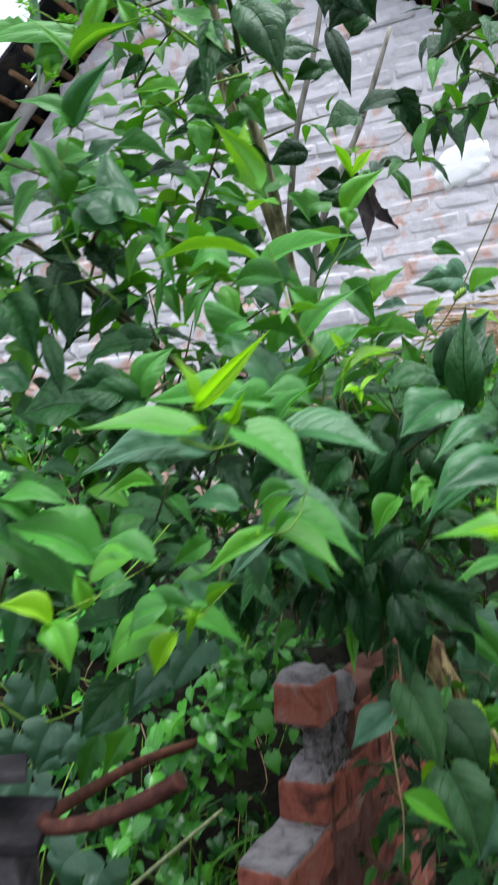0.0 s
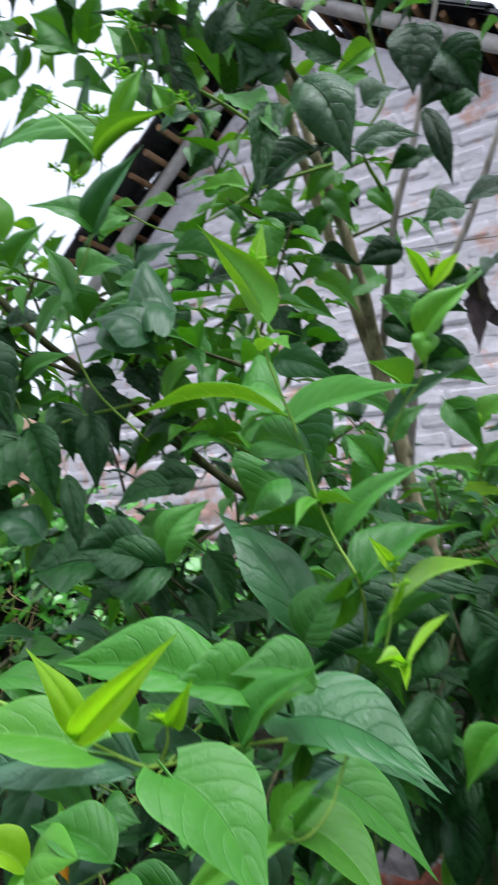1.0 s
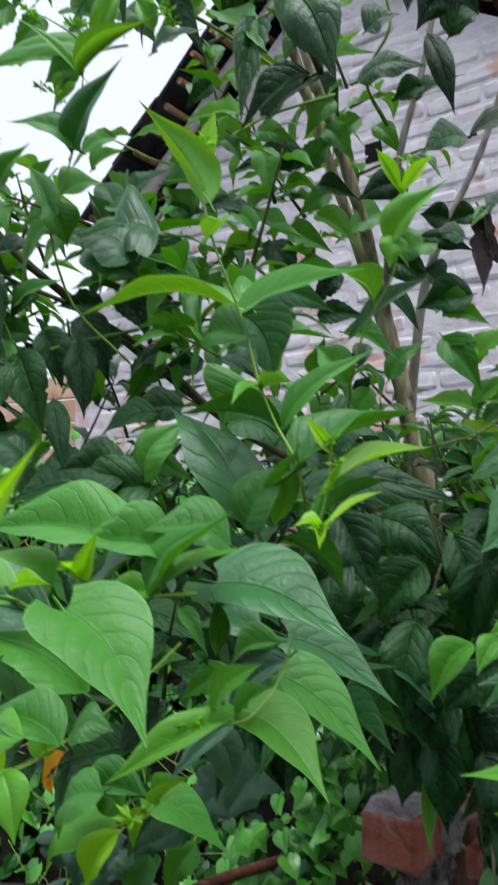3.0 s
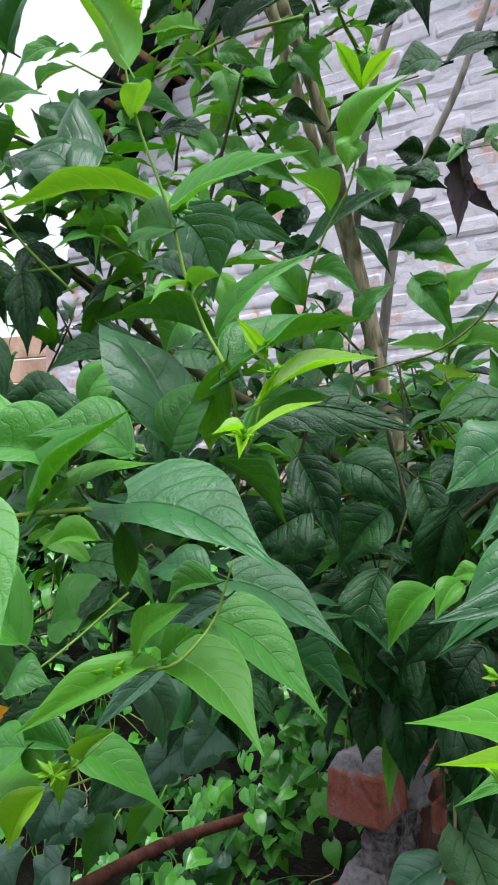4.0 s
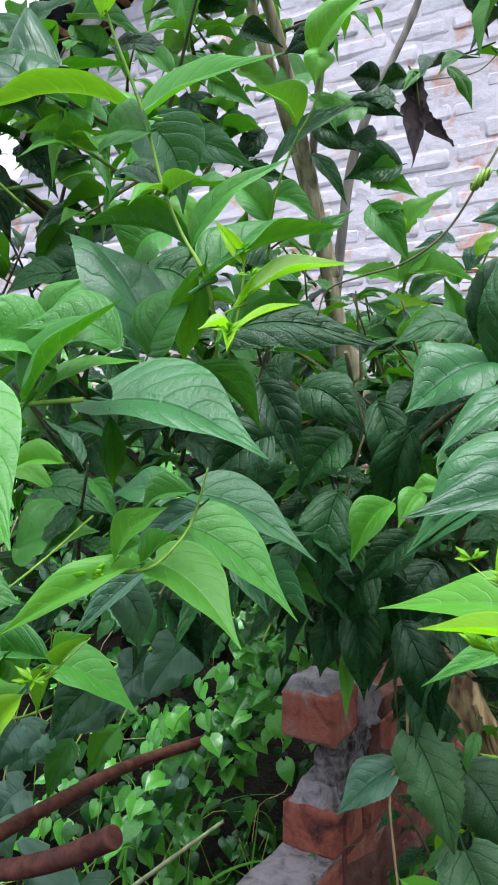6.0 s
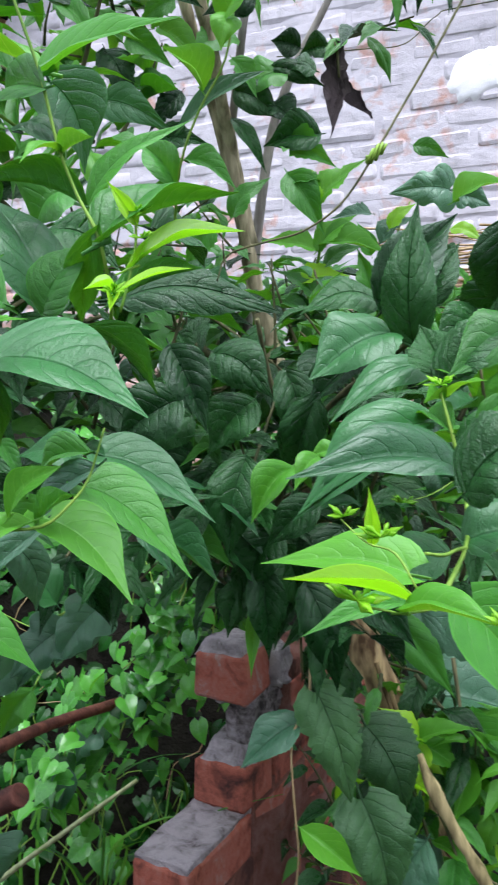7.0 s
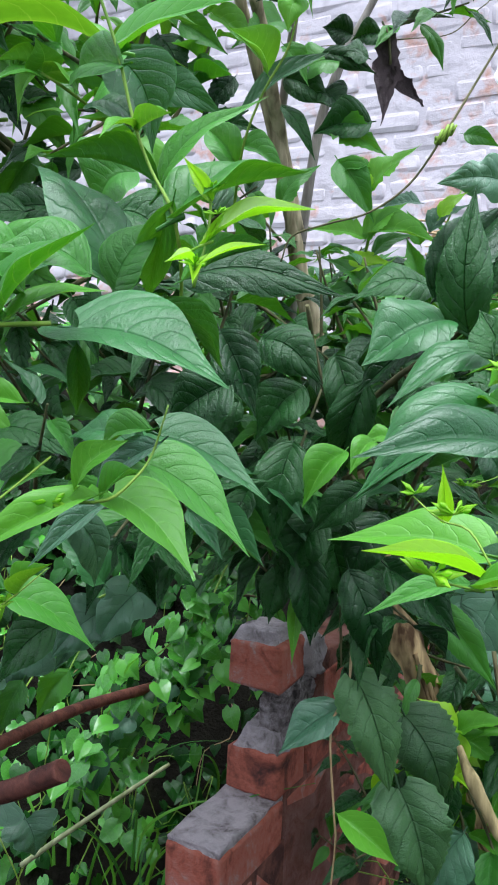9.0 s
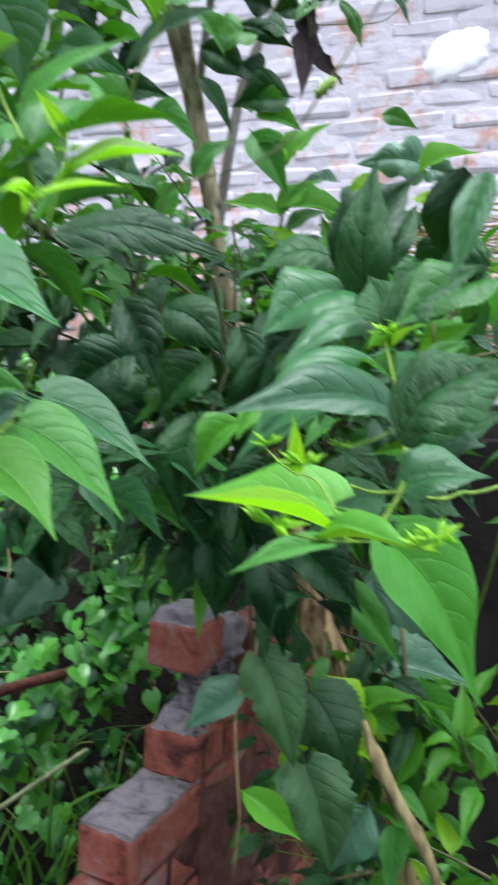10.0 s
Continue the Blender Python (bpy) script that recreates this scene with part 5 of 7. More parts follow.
stem(left_shoot, [(-0.089, 0.950, 2.064), (-0.084, 0.950, 2.011), (-0.093, 0.950, 1.946), (-0.116, 0.960, 1.898), (-0.127, 0.970, 1.875), (-0.119, 1.000, 1.815), (-0.069, 1.020, 1.758)], 0.0005, 0.0013)
leaf(left_shoot, "mA", (-0.091, 0.950, 1.944), (-0.155, 0.940, 1.974), 0.037, (0.374, -0.748, 0.549))
leaf(left_shoot, "pA", (-0.093, 0.950, 1.945), (-0.036, 0.930, 2.011), 0.033, (-0.236, -0.968, -0.090))
leaf(left_shoot, "bF", (-0.088, 0.950, 2.015), (-0.150, 0.940, 2.076), 0.013, (0.515, -0.759, 0.399))
leaf(left_shoot, "bF", (-0.086, 0.950, 2.014), (-0.014, 0.940, 2.048), 0.018, (-0.267, -0.917, 0.296))
leaf(left_shoot, "bA", (-0.072, 0.950, 2.043), (-0.041, 0.950, 2.102), 0.022, (0.432, -0.873, -0.227))
leaf(left_shoot, "bA", (-0.019, 0.960, 2.052), (-0.038, 0.960, 2.088), 0.020, (0.140, -0.987, 0.074))
leaf(left_shoot, "mA", (-0.086, 1.000, 2.068), (-0.262, 1.000, 2.055), 0.043, (-0.039, -0.845, 0.533))
leaf(left_shoot, "mA", (-0.122, 0.960, 1.899), (-0.115, 0.980, 1.865), 0.034, (0.527, -0.776, -0.348))
leaf(left_shoot, "mA", (-0.119, 0.960, 1.887), (-0.157, 0.980, 1.951), 0.023, (0.234, -0.880, 0.414))
leaf(left_shoot, "mA", (-0.115, 0.970, 1.913), (-0.082, 1.000, 1.930), 0.042, (0.372, -0.732, 0.570))
leaf(left_shoot, "pS", (-0.059, 1.000, 1.853), (-0.119, 1.000, 1.878), 0.069, (0.258, -0.741, 0.620))
leaf(left_shoot, "pS", (-0.110, 1.020, 1.877), (-0.056, 1.020, 1.836), 0.058, (0.129, -0.977, 0.170))
front_right_leaves = shoot("front_right_leaves", jasmine)
leaf(front_right_leaves, "pA", (0.319, 0.830, 1.549), (0.239, 0.800, 1.499), 0.043, (-0.159, -0.713, 0.683))
leaf(front_right_leaves, "dA", (0.380, 0.970, 1.620), (0.337, 0.950, 1.587), 0.045, (0.088, -0.899, 0.429))
leaf(front_right_leaves, "dA", (0.330, 0.800, 1.517), (0.398, 0.820, 1.549), 0.049, (0.038, -0.882, 0.471))
leaf(front_right_leaves, "pA", (0.379, 0.830, 1.509), (0.337, 0.820, 1.489), 0.034, (-0.198, -0.646, 0.738))
leaf(front_right_leaves, "bF", (0.328, 0.860, 1.577), (0.342, 0.830, 1.569), 0.013, (-0.320, -0.381, 0.868))
leaf(front_right_leaves, "mS", (0.384, 0.850, 1.606), (0.326, 0.830, 1.576), 0.046, (-0.130, -0.691, 0.711))
sky_branch = shoot("sky_branch", jasmine)
stem(sky_branch, [(-0.342, 1.200, 2.367), (-0.289, 1.200, 2.337), (-0.231, 1.220, 2.325), (-0.152, 1.250, 2.310), (-0.058, 1.280, 2.261), (0.037, 1.300, 2.188)], 0.0010, 0.0028)
leaf(sky_branch, "pS", (-0.333, 1.200, 2.378), (-0.396, 1.200, 2.398), 0.040, (-0.080, -0.964, -0.252))
leaf(sky_branch, "mA", (-0.337, 1.200, 2.366), (-0.342, 1.180, 2.278), 0.075, (0.606, -0.782, 0.143))
leaf(sky_branch, "mA", (-0.311, 1.200, 2.285), (-0.361, 1.180, 2.233), 0.065, (0.569, -0.785, -0.246))
leaf(sky_branch, "mS", (-0.231, 1.220, 2.329), (-0.287, 1.200, 2.373), 0.073, (0.192, -0.962, -0.193))
leaf(sky_branch, "mA", (-0.231, 1.220, 2.321), (-0.311, 1.200, 2.313), 0.083, (0.172, -0.872, 0.458))
leaf(sky_branch, "mA", (-0.214, 1.220, 2.333), (-0.187, 1.200, 2.388), 0.062, (0.355, -0.809, -0.468))
leaf(sky_branch, "mA", (-0.152, 1.250, 2.310), (-0.194, 1.250, 2.366), 0.054, (0.058, -0.997, 0.043))
leaf(sky_branch, "mA", (-0.152, 1.250, 2.339), (-0.134, 1.250, 2.403), 0.063, (0.427, -0.896, -0.120))
leaf(sky_branch, "mR", (-0.074, 1.260, 2.298), (-0.136, 1.240, 2.291), 0.058, (0.323, -0.879, -0.351))
leaf(sky_branch, "bA", (-0.067, 1.260, 2.284), (-0.117, 1.240, 2.234), 0.039, (0.495, -0.855, -0.153))
leaf(sky_branch, "pA", (-0.071, 1.100, 2.121), (-0.021, 1.100, 2.135), 0.064, (-0.117, -0.902, 0.416))
leaf(sky_branch, "mA", (-0.176, 1.100, 2.125), (-0.259, 1.080, 2.122), 0.057, (0.184, -0.839, 0.512))
leaf(sky_branch, "mA", (-0.114, 1.000, 2.049), (-0.150, 1.000, 2.043), 0.032, (0.058, -0.936, -0.348))
leaf(sky_branch, "bA", (-0.123, 1.000, 2.045), (-0.136, 1.000, 2.017), 0.022, (0.452, -0.867, -0.210))
leaf(sky_branch, "bR", (-0.214, 1.000, 1.972), (-0.262, 1.000, 2.026), 0.055, (0.247, -0.944, 0.220))
leaf(sky_branch, "mA", (-0.201, 1.000, 1.942), (-0.165, 1.000, 1.984), 0.029, (-0.041, -0.999, 0.035))
leaf(sky_branch, "mA", (-0.099, 1.050, 2.003), (-0.142, 1.050, 1.976), 0.042, (-0.179, -0.942, 0.285))
leaf(sky_branch, "mA", (-0.214, 1.050, 1.976), (-0.259, 1.050, 1.950), 0.067, (-0.179, -0.933, 0.311))
leaf(sky_branch, "mA", (-0.189, 1.050, 1.972), (-0.169, 1.050, 1.988), 0.026, (0.268, -0.904, -0.334))
leaf(sky_branch, "pN", (-0.205, 1.200, 2.269), (-0.143, 1.000, 2.000), 0.014, (0.472, -0.652, 0.593))
leaf(sky_branch, "mA", (-0.157, 1.220, 2.263), (-0.111, 1.200, 2.201), 0.049, (-0.055, -0.962, 0.269))
leaf(sky_branch, "mA", (-0.232, 1.220, 2.279), (-0.173, 1.200, 2.238), 0.060, (-0.253, -0.962, 0.105))
leaf(sky_branch, "mA", (-0.274, 1.220, 2.271), (-0.306, 1.200, 2.217), 0.035, (0.623, -0.778, -0.081))
leaf(sky_branch, "gA", (-0.224, 0.960, 1.939), (-0.176, 0.950, 2.069), 0.036, (-0.3, -0.9, 0.3))
crown_branch = shoot("crown_branch", jasmine)
stem(crown_branch, [(0.037, 1.000, 2.199), (0.065, 1.050, 2.173), (0.083, 1.100, 2.150), (0.083, 1.300, 2.187)], 0.0020, 0.0048)
stem(crown_branch, [(0.144, 1.350, 2.442), (0.160, 1.380, 2.354), (0.170, 1.400, 2.294), (0.132, 1.420, 2.234), (0.159, 1.440, 2.168)], 0.0016, 0.0028)
leaf(crown_branch, "dS", (0.101, 1.000, 2.088), (0.143, 0.980, 1.987), 0.057, (-0.064, -0.984, 0.168))
leaf(crown_branch, "dA", (0.062, 1.020, 2.079), (0.053, 1.000, 1.986), 0.036, (0.284, -0.943, 0.175))
leaf(crown_branch, "mA", (0.014, 1.050, 2.114), (0.071, 1.000, 2.042), 0.044, (0.108, -0.774, 0.623))
leaf(crown_branch, "dS", (0.075, 1.050, 2.138), (0.030, 1.000, 2.152), 0.052, (0.555, -0.646, -0.524))
leaf(crown_branch, "dA", (0.035, 1.050, 2.180), (0.098, 1.000, 2.159), 0.053, (-0.652, -0.682, -0.331))
leaf(crown_branch, "dS", (0.058, 1.050, 2.168), (0.034, 1.020, 2.104), 0.058, (0.514, -0.834, 0.198))
leaf(crown_branch, "dA", (-0.011, 1.100, 2.205), (0.017, 1.100, 2.261), 0.058, (0.364, -0.914, -0.182))
leaf(crown_branch, "dA", (0.127, 1.100, 2.173), (0.079, 1.100, 2.204), 0.057, (-0.140, -0.966, -0.217))
leaf(crown_branch, "bA", (0.152, 1.150, 2.180), (0.106, 1.150, 2.148), 0.077, (-0.208, -0.931, 0.299))
leaf(crown_branch, "bA", (0.160, 1.150, 2.212), (0.121, 1.150, 2.187), 0.044, (0.189, -0.937, -0.294))
leaf(crown_branch, "bA", (0.094, 1.150, 2.172), (0.145, 1.150, 2.174), 0.075, (-0.019, -0.880, 0.474))
leaf(crown_branch, "dS", (0.211, 1.100, 2.192), (0.203, 1.100, 2.117), 0.057, (0.050, -0.999, -0.005))
leaf(crown_branch, "dS", (0.255, 1.150, 2.170), (0.210, 1.150, 2.126), 0.050, (0.153, -0.976, -0.156))
leaf(crown_branch, "dS", (0.239, 1.150, 2.194), (0.275, 1.150, 2.132), 0.057, (-0.185, -0.977, -0.107))
leaf(crown_branch, "dA", (0.247, 1.200, 2.148), (0.282, 1.200, 2.204), 0.060, (0.107, -0.992, -0.067))
leaf(crown_branch, "dS", (0.145, 1.300, 2.230), (0.190, 1.300, 2.245), 0.071, (-0.144, -0.890, 0.432))
leaf(crown_branch, "dS", (0.126, 1.400, 2.220), (0.217, 1.400, 2.228), 0.066, (-0.044, -0.863, 0.502))
leaf(crown_branch, "mA", (0.083, 1.300, 2.191), (0.147, 1.300, 2.198), 0.065, (-0.054, -0.870, 0.490))
leaf(crown_branch, "mA", (0.090, 1.350, 2.171), (0.056, 1.350, 2.127), 0.042, (0.190, -0.971, -0.146))
leaf(crown_branch, "mA", (0.124, 1.380, 2.154), (0.079, 1.380, 2.128), 0.049, (0.113, -0.974, -0.196))
leaf(crown_branch, "dS", (0.179, 1.400, 2.062), (0.114, 1.400, 2.045), 0.046, (0.035, -0.990, -0.133))
leaf(crown_branch, "dA", (0.082, 1.200, 2.121), (0.009, 1.200, 2.074), 0.051, (-0.207, -0.924, 0.321))
leaf(crown_branch, "mA", (0.013, 1.250, 2.065), (0.021, 1.250, 2.004), 0.048, (0.184, -0.983, 0.024))
leaf(crown_branch, "bA", (-0.003, 1.200, 2.090), (-0.061, 1.200, 2.093), 0.067, (0.028, -0.839, 0.544))
leaf(crown_branch, "dS", (0.055, 1.300, 2.080), (0.016, 1.300, 2.055), 0.048, (0.128, -0.971, -0.200))
leaf(crown_branch, "mA", (0.054, 1.350, 2.078), (0.095, 1.350, 2.120), 0.042, (0.157, -0.976, -0.153))
leaf(crown_branch, "mA", (0.083, 1.350, 2.041), (0.043, 1.350, 2.014), 0.049, (0.100, -0.984, -0.148))
leaf(crown_branch, "bA", (0.059, 1.400, 2.030), (0.112, 1.400, 1.981), 0.053, (0.352, -0.855, 0.381))
leaf(crown_branch, "dS", (0.260, 1.500, 2.011), (0.213, 1.500, 2.015), 0.051, (0.050, -0.812, 0.582))
leaf(crown_branch, "dS", (0.265, 1.500, 1.924), (0.188, 1.500, 1.909), 0.059, (-0.002, -1.000, 0.012))
leaf(crown_branch, "mS", (0.219, 1.500, 2.007), (0.155, 1.500, 1.976), 0.075, (-0.238, -0.837, 0.492))
leaf(crown_branch, "dS", (0.200, 1.500, 1.966), (0.230, 1.500, 1.937), 0.057, (0.334, -0.877, 0.345))
leaf(crown_branch, "dS", (0.223, 1.300, 2.206), (0.250, 1.300, 2.101), 0.032, (-0.082, -0.996, -0.021))
leaf(crown_branch, "dS", (0.211, 1.400, 2.199), (0.167, 1.400, 2.182), 0.036, (0.082, -0.974, -0.212))
leaf(crown_branch, "dS", (0.261, 1.300, 2.069), (0.206, 1.300, 2.056), 0.067, (-0.123, -0.844, 0.522))
leaf(crown_branch, "mA", (0.149, 1.450, 2.009), (0.178, 1.450, 1.963), 0.039, (0.333, -0.919, 0.210))
leaf(crown_branch, "dA", (0.145, 1.500, 1.946), (0.186, 1.500, 1.881), 0.030, (0.350, -0.910, 0.221))
leaf(crown_branch, "dA", (-0.066, 1.300, 2.191), (-0.100, 1.300, 2.164), 0.042, (0.230, -0.929, -0.289))
leaf(crown_branch, "mA", (0.084, 1.300, 1.923), (0.024, 1.300, 1.907), 0.073, (-0.147, -0.822, 0.550))
leaf(crown_branch, "mA", (0.028, 1.300, 1.975), (-0.025, 1.300, 2.006), 0.064, (0.297, -0.808, 0.508))
leaf(crown_branch, "dA", (0.012, 1.300, 1.962), (0.039, 1.300, 1.898), 0.045, (0.146, -0.987, 0.061))
left_mass = shoot("left_mass", jasmine)
stem(left_mass, [(-0.298, 1.100, 1.911), (-0.251, 1.120, 1.883), (-0.193, 1.150, 1.857), (-0.146, 1.250, 1.823), (-0.072, 1.350, 1.740)], 0.0016, 0.0040)
leaf(left_mass, "dS", (-0.292, 1.080, 1.878), (-0.233, 1.060, 1.787), 0.063, (0.342, -0.847, 0.408))
leaf(left_mass, "dS", (-0.306, 1.080, 1.807), (-0.229, 1.060, 1.735), 0.072, (0.218, -0.855, 0.471))
leaf(left_mass, "dS", (-0.267, 1.100, 1.755), (-0.341, 1.100, 1.714), 0.055, (0.086, -0.984, -0.155))
leaf(left_mass, "pS", (-0.202, 1.060, 1.670), (-0.265, 1.050, 1.694), 0.056, (0.362, -0.627, 0.690))
leaf(left_mass, "dS", (-0.203, 1.100, 1.814), (-0.183, 1.100, 1.752), 0.042, (0.440, -0.887, 0.142))
leaf(left_mass, "mA", (-0.224, 1.100, 1.816), (-0.272, 1.100, 1.820), 0.041, (0.008, -0.995, 0.097))
leaf(left_mass, "bA", (-0.218, 1.100, 1.719), (-0.227, 1.080, 1.642), 0.034, (0.482, -0.860, 0.167))
leaf(left_mass, "bA", (-0.253, 1.150, 1.739), (-0.208, 1.150, 1.703), 0.034, (0.264, -0.907, 0.330))
leaf(left_mass, "bA", (-0.298, 1.150, 1.675), (-0.325, 1.100, 1.629), 0.064, (0.333, -0.729, 0.597))
leaf(left_mass, "pA", (-0.232, 1.100, 1.664), (-0.211, 1.100, 1.614), 0.039, (0.484, -0.851, 0.203))
leaf(left_mass, "dS", (-0.044, 1.000, 1.638), (-0.128, 1.000, 1.626), 0.062, (-0.027, -0.981, 0.191))
leaf(left_mass, "mA", (-0.047, 1.000, 1.646), (-0.004, 1.000, 1.698), 0.043, (-0.262, -0.941, 0.216))
leaf(left_mass, "dA", (-0.134, 1.100, 1.840), (-0.182, 1.100, 1.844), 0.040, (0.004, -0.999, 0.046))
leaf(left_mass, "mA", (-0.239, 1.100, 1.850), (-0.189, 1.100, 1.871), 0.065, (-0.198, -0.859, 0.473))
leaf(left_mass, "dA", (-0.268, 1.100, 1.907), (-0.203, 1.100, 1.913), 0.076, (-0.057, -0.785, 0.617))
leaf(left_mass, "dS", (-0.306, 1.100, 1.912), (-0.246, 1.100, 1.884), 0.042, (0.094, -0.975, 0.201))
leaf(left_mass, "dA", (-0.284, 1.100, 1.964), (-0.345, 1.100, 1.930), 0.096, (-0.190, -0.920, 0.341))
leaf(left_mass, "dA", (-0.135, 1.150, 1.865), (-0.101, 1.150, 1.814), 0.040, (0.270, -0.946, 0.180))
leaf(left_mass, "dA", (-0.164, 1.200, 1.837), (-0.203, 1.200, 1.783), 0.043, (0.251, -0.951, -0.181))
leaf(left_mass, "mA", (-0.111, 1.200, 1.860), (-0.070, 1.200, 1.801), 0.041, (0.240, -0.956, 0.167))
leaf(left_mass, "mA", (-0.124, 1.250, 1.814), (-0.163, 1.250, 1.758), 0.044, (0.206, -0.968, -0.144))
leaf(left_mass, "dA", (-0.086, 1.300, 1.812), (-0.142, 1.300, 1.793), 0.046, (0.008, -1.000, -0.025))
leaf(left_mass, "dA", (-0.117, 1.200, 1.932), (-0.162, 1.200, 1.923), 0.072, (-0.112, -0.822, 0.559))
leaf(left_mass, "dS", (-0.080, 1.200, 1.942), (-0.118, 1.200, 1.896), 0.036, (0.228, -0.955, -0.188))
leaf(left_mass, "mA", (-0.066, 1.200, 1.912), (-0.046, 1.200, 1.867), 0.035, (0.237, -0.966, 0.105))
leaf(left_mass, "mA", (-0.125, 1.100, 1.949), (-0.072, 1.100, 1.916), 0.051, (0.343, -0.762, 0.550))
leaf(left_mass, "mS", (-0.065, 1.200, 1.969), (-0.093, 1.200, 2.009), 0.043, (0.159, -0.981, 0.111))
leaf(left_mass, "mA", (-0.144, 1.200, 1.683), (-0.074, 1.200, 1.653), 0.048, (0.128, -0.946, 0.299))
leaf(left_mass, "dA", (-0.060, 1.200, 1.646), (-0.035, 1.200, 1.587), 0.053, (0.326, -0.935, 0.138))
leaf(left_mass, "pS", (-0.043, 1.030, 1.886), (-0.096, 1.020, 1.874), 0.119, (0.029, -0.827, 0.562))
leaf(left_mass, "dS", (-0.127, 1.050, 1.641), (-0.209, 1.050, 1.633), 0.094, (-0.067, -0.728, 0.683))
leaf(left_mass, "dA", (-0.076, 1.100, 1.720), (-0.137, 1.100, 1.692), 0.066, (-0.244, -0.811, 0.531))
low_left_shoot = shoot("low_left_shoot", jasmine)
stem(low_left_shoot, [(-0.191, 0.920, 1.432), (-0.145, 0.920, 1.403), (-0.099, 0.940, 1.423), (-0.062, 0.980, 1.452), (-0.032, 1.050, 1.489)], 0.0006, 0.0013)
leaf(low_left_shoot, "yA", (-0.146, 0.920, 1.403), (-0.196, 0.900, 1.429), 0.035, (0.548, -0.520, 0.655))
leaf(low_left_shoot, "bA", (-0.144, 0.920, 1.403), (-0.120, 0.900, 1.355), 0.037, (0.250, -0.843, 0.476))
leaf(low_left_shoot, "bA", (-0.109, 0.930, 1.417), (-0.116, 0.920, 1.458), 0.023, (0.402, -0.903, -0.152))
leaf(low_left_shoot, "mA", (-0.095, 0.950, 1.428), (-0.057, 0.950, 1.432), 0.042, (-0.080, -0.650, 0.756))
leaf(low_left_shoot, "mS", (-0.112, 1.000, 1.452), (-0.223, 1.000, 1.505), 0.076, (0.329, -0.646, 0.689))
leaf(low_left_shoot, "mS", (-0.250, 1.050, 1.488), (-0.130, 1.050, 1.384), 0.067, (0.489, -0.665, 0.564))
leaf(low_left_shoot, "mS", (-0.104, 1.050, 1.459), (-0.026, 1.050, 1.475), 0.076, (-0.147, -0.684, 0.715))
leaf(low_left_shoot, "dA", (-0.104, 1.100, 1.510), (-0.033, 1.100, 1.484), 0.067, (0.254, -0.675, 0.692))
leaf(low_left_shoot, "dA", (-0.178, 1.100, 1.515), (-0.237, 1.100, 1.534), 0.078, (0.231, -0.657, 0.717))
leaf(low_left_shoot, "pA", (0.056, 1.000, 1.507), (-0.005, 1.020, 1.510), 0.043, (-0.166, -0.622, 0.765))
leaf(low_left_shoot, "mA", (0.015, 1.050, 1.465), (-0.028, 1.050, 1.440), 0.043, (-0.124, -0.969, 0.213))
leaf(low_left_shoot, "bA", (-0.140, 1.100, 1.535), (-0.090, 1.100, 1.506), 0.033, (0.364, -0.689, 0.627))
leaf(low_left_shoot, "bA", (-0.040, 1.000, 1.540), (-0.094, 1.000, 1.530), 0.030, (-0.129, -0.706, 0.696))
leaf(low_left_shoot, "pA", (0.016, 1.050, 1.376), (-0.029, 1.050, 1.420), 0.066, (0.483, -0.722, 0.494))
leaf(low_left_shoot, "dA", (-0.099, 1.100, 1.372), (-0.174, 1.100, 1.354), 0.079, (-0.177, -0.653, 0.737))
leaf(low_left_shoot, "pA", (-0.222, 1.100, 1.423), (-0.258, 1.100, 1.315), 0.049, (-0.056, -0.998, 0.019))
behind_trunk_leaves = shoot("behind_trunk_leaves", jasmine)
stem(behind_trunk_leaves, [(0.254, 1.350, 1.836), (0.266, 1.360, 1.783), (0.264, 1.380, 1.737), (0.244, 1.400, 1.659)], 0.0012, 0.0024)
stem(behind_trunk_leaves, [(0.381, 1.400, 1.807), (0.360, 1.400, 1.756), (0.332, 1.400, 1.690)], 0.0010, 0.0020)
leaf(behind_trunk_leaves, "mA", (0.262, 1.350, 1.822), (0.220, 1.350, 1.815), 0.059, (-0.101, -0.791, 0.603))
leaf(behind_trunk_leaves, "mA", (0.226, 1.350, 1.829), (0.264, 1.350, 1.766), 0.056, (0.010, -1.000, 0.006))
leaf(behind_trunk_leaves, "bA", (0.264, 1.350, 1.798), (0.317, 1.350, 1.844), 0.039, (-0.347, -0.848, 0.400))
leaf(behind_trunk_leaves, "yA", (0.262, 1.350, 1.798), (0.241, 1.350, 1.823), 0.022, (0.002, -1.000, 0.002))
leaf(behind_trunk_leaves, "bA", (0.267, 1.360, 1.745), (0.345, 1.360, 1.733), 0.048, (0.097, -0.769, 0.631))
leaf(behind_trunk_leaves, "bA", (0.263, 1.360, 1.741), (0.305, 1.360, 1.778), 0.051, (-0.361, -0.837, 0.410))
leaf(behind_trunk_leaves, "bA", (0.256, 1.360, 1.741), (0.199, 1.360, 1.751), 0.045, (0.110, -0.769, 0.630))
leaf(behind_trunk_leaves, "mA", (0.272, 1.380, 1.723), (0.315, 1.380, 1.745), 0.052, (-0.281, -0.786, 0.550))
leaf(behind_trunk_leaves, "yA", (0.243, 1.380, 1.701), (0.297, 1.380, 1.709), 0.056, (-0.096, -0.753, 0.651))
leaf(behind_trunk_leaves, "mA", (0.258, 1.380, 1.687), (0.213, 1.380, 1.715), 0.061, (0.317, -0.800, 0.510))
leaf(behind_trunk_leaves, "mA", (0.221, 1.380, 1.679), (0.258, 1.380, 1.658), 0.061, (0.306, -0.784, 0.540))
leaf(behind_trunk_leaves, "yA", (0.354, 1.380, 1.770), (0.382, 1.380, 1.796), 0.027, (-0.385, -0.824, 0.415))
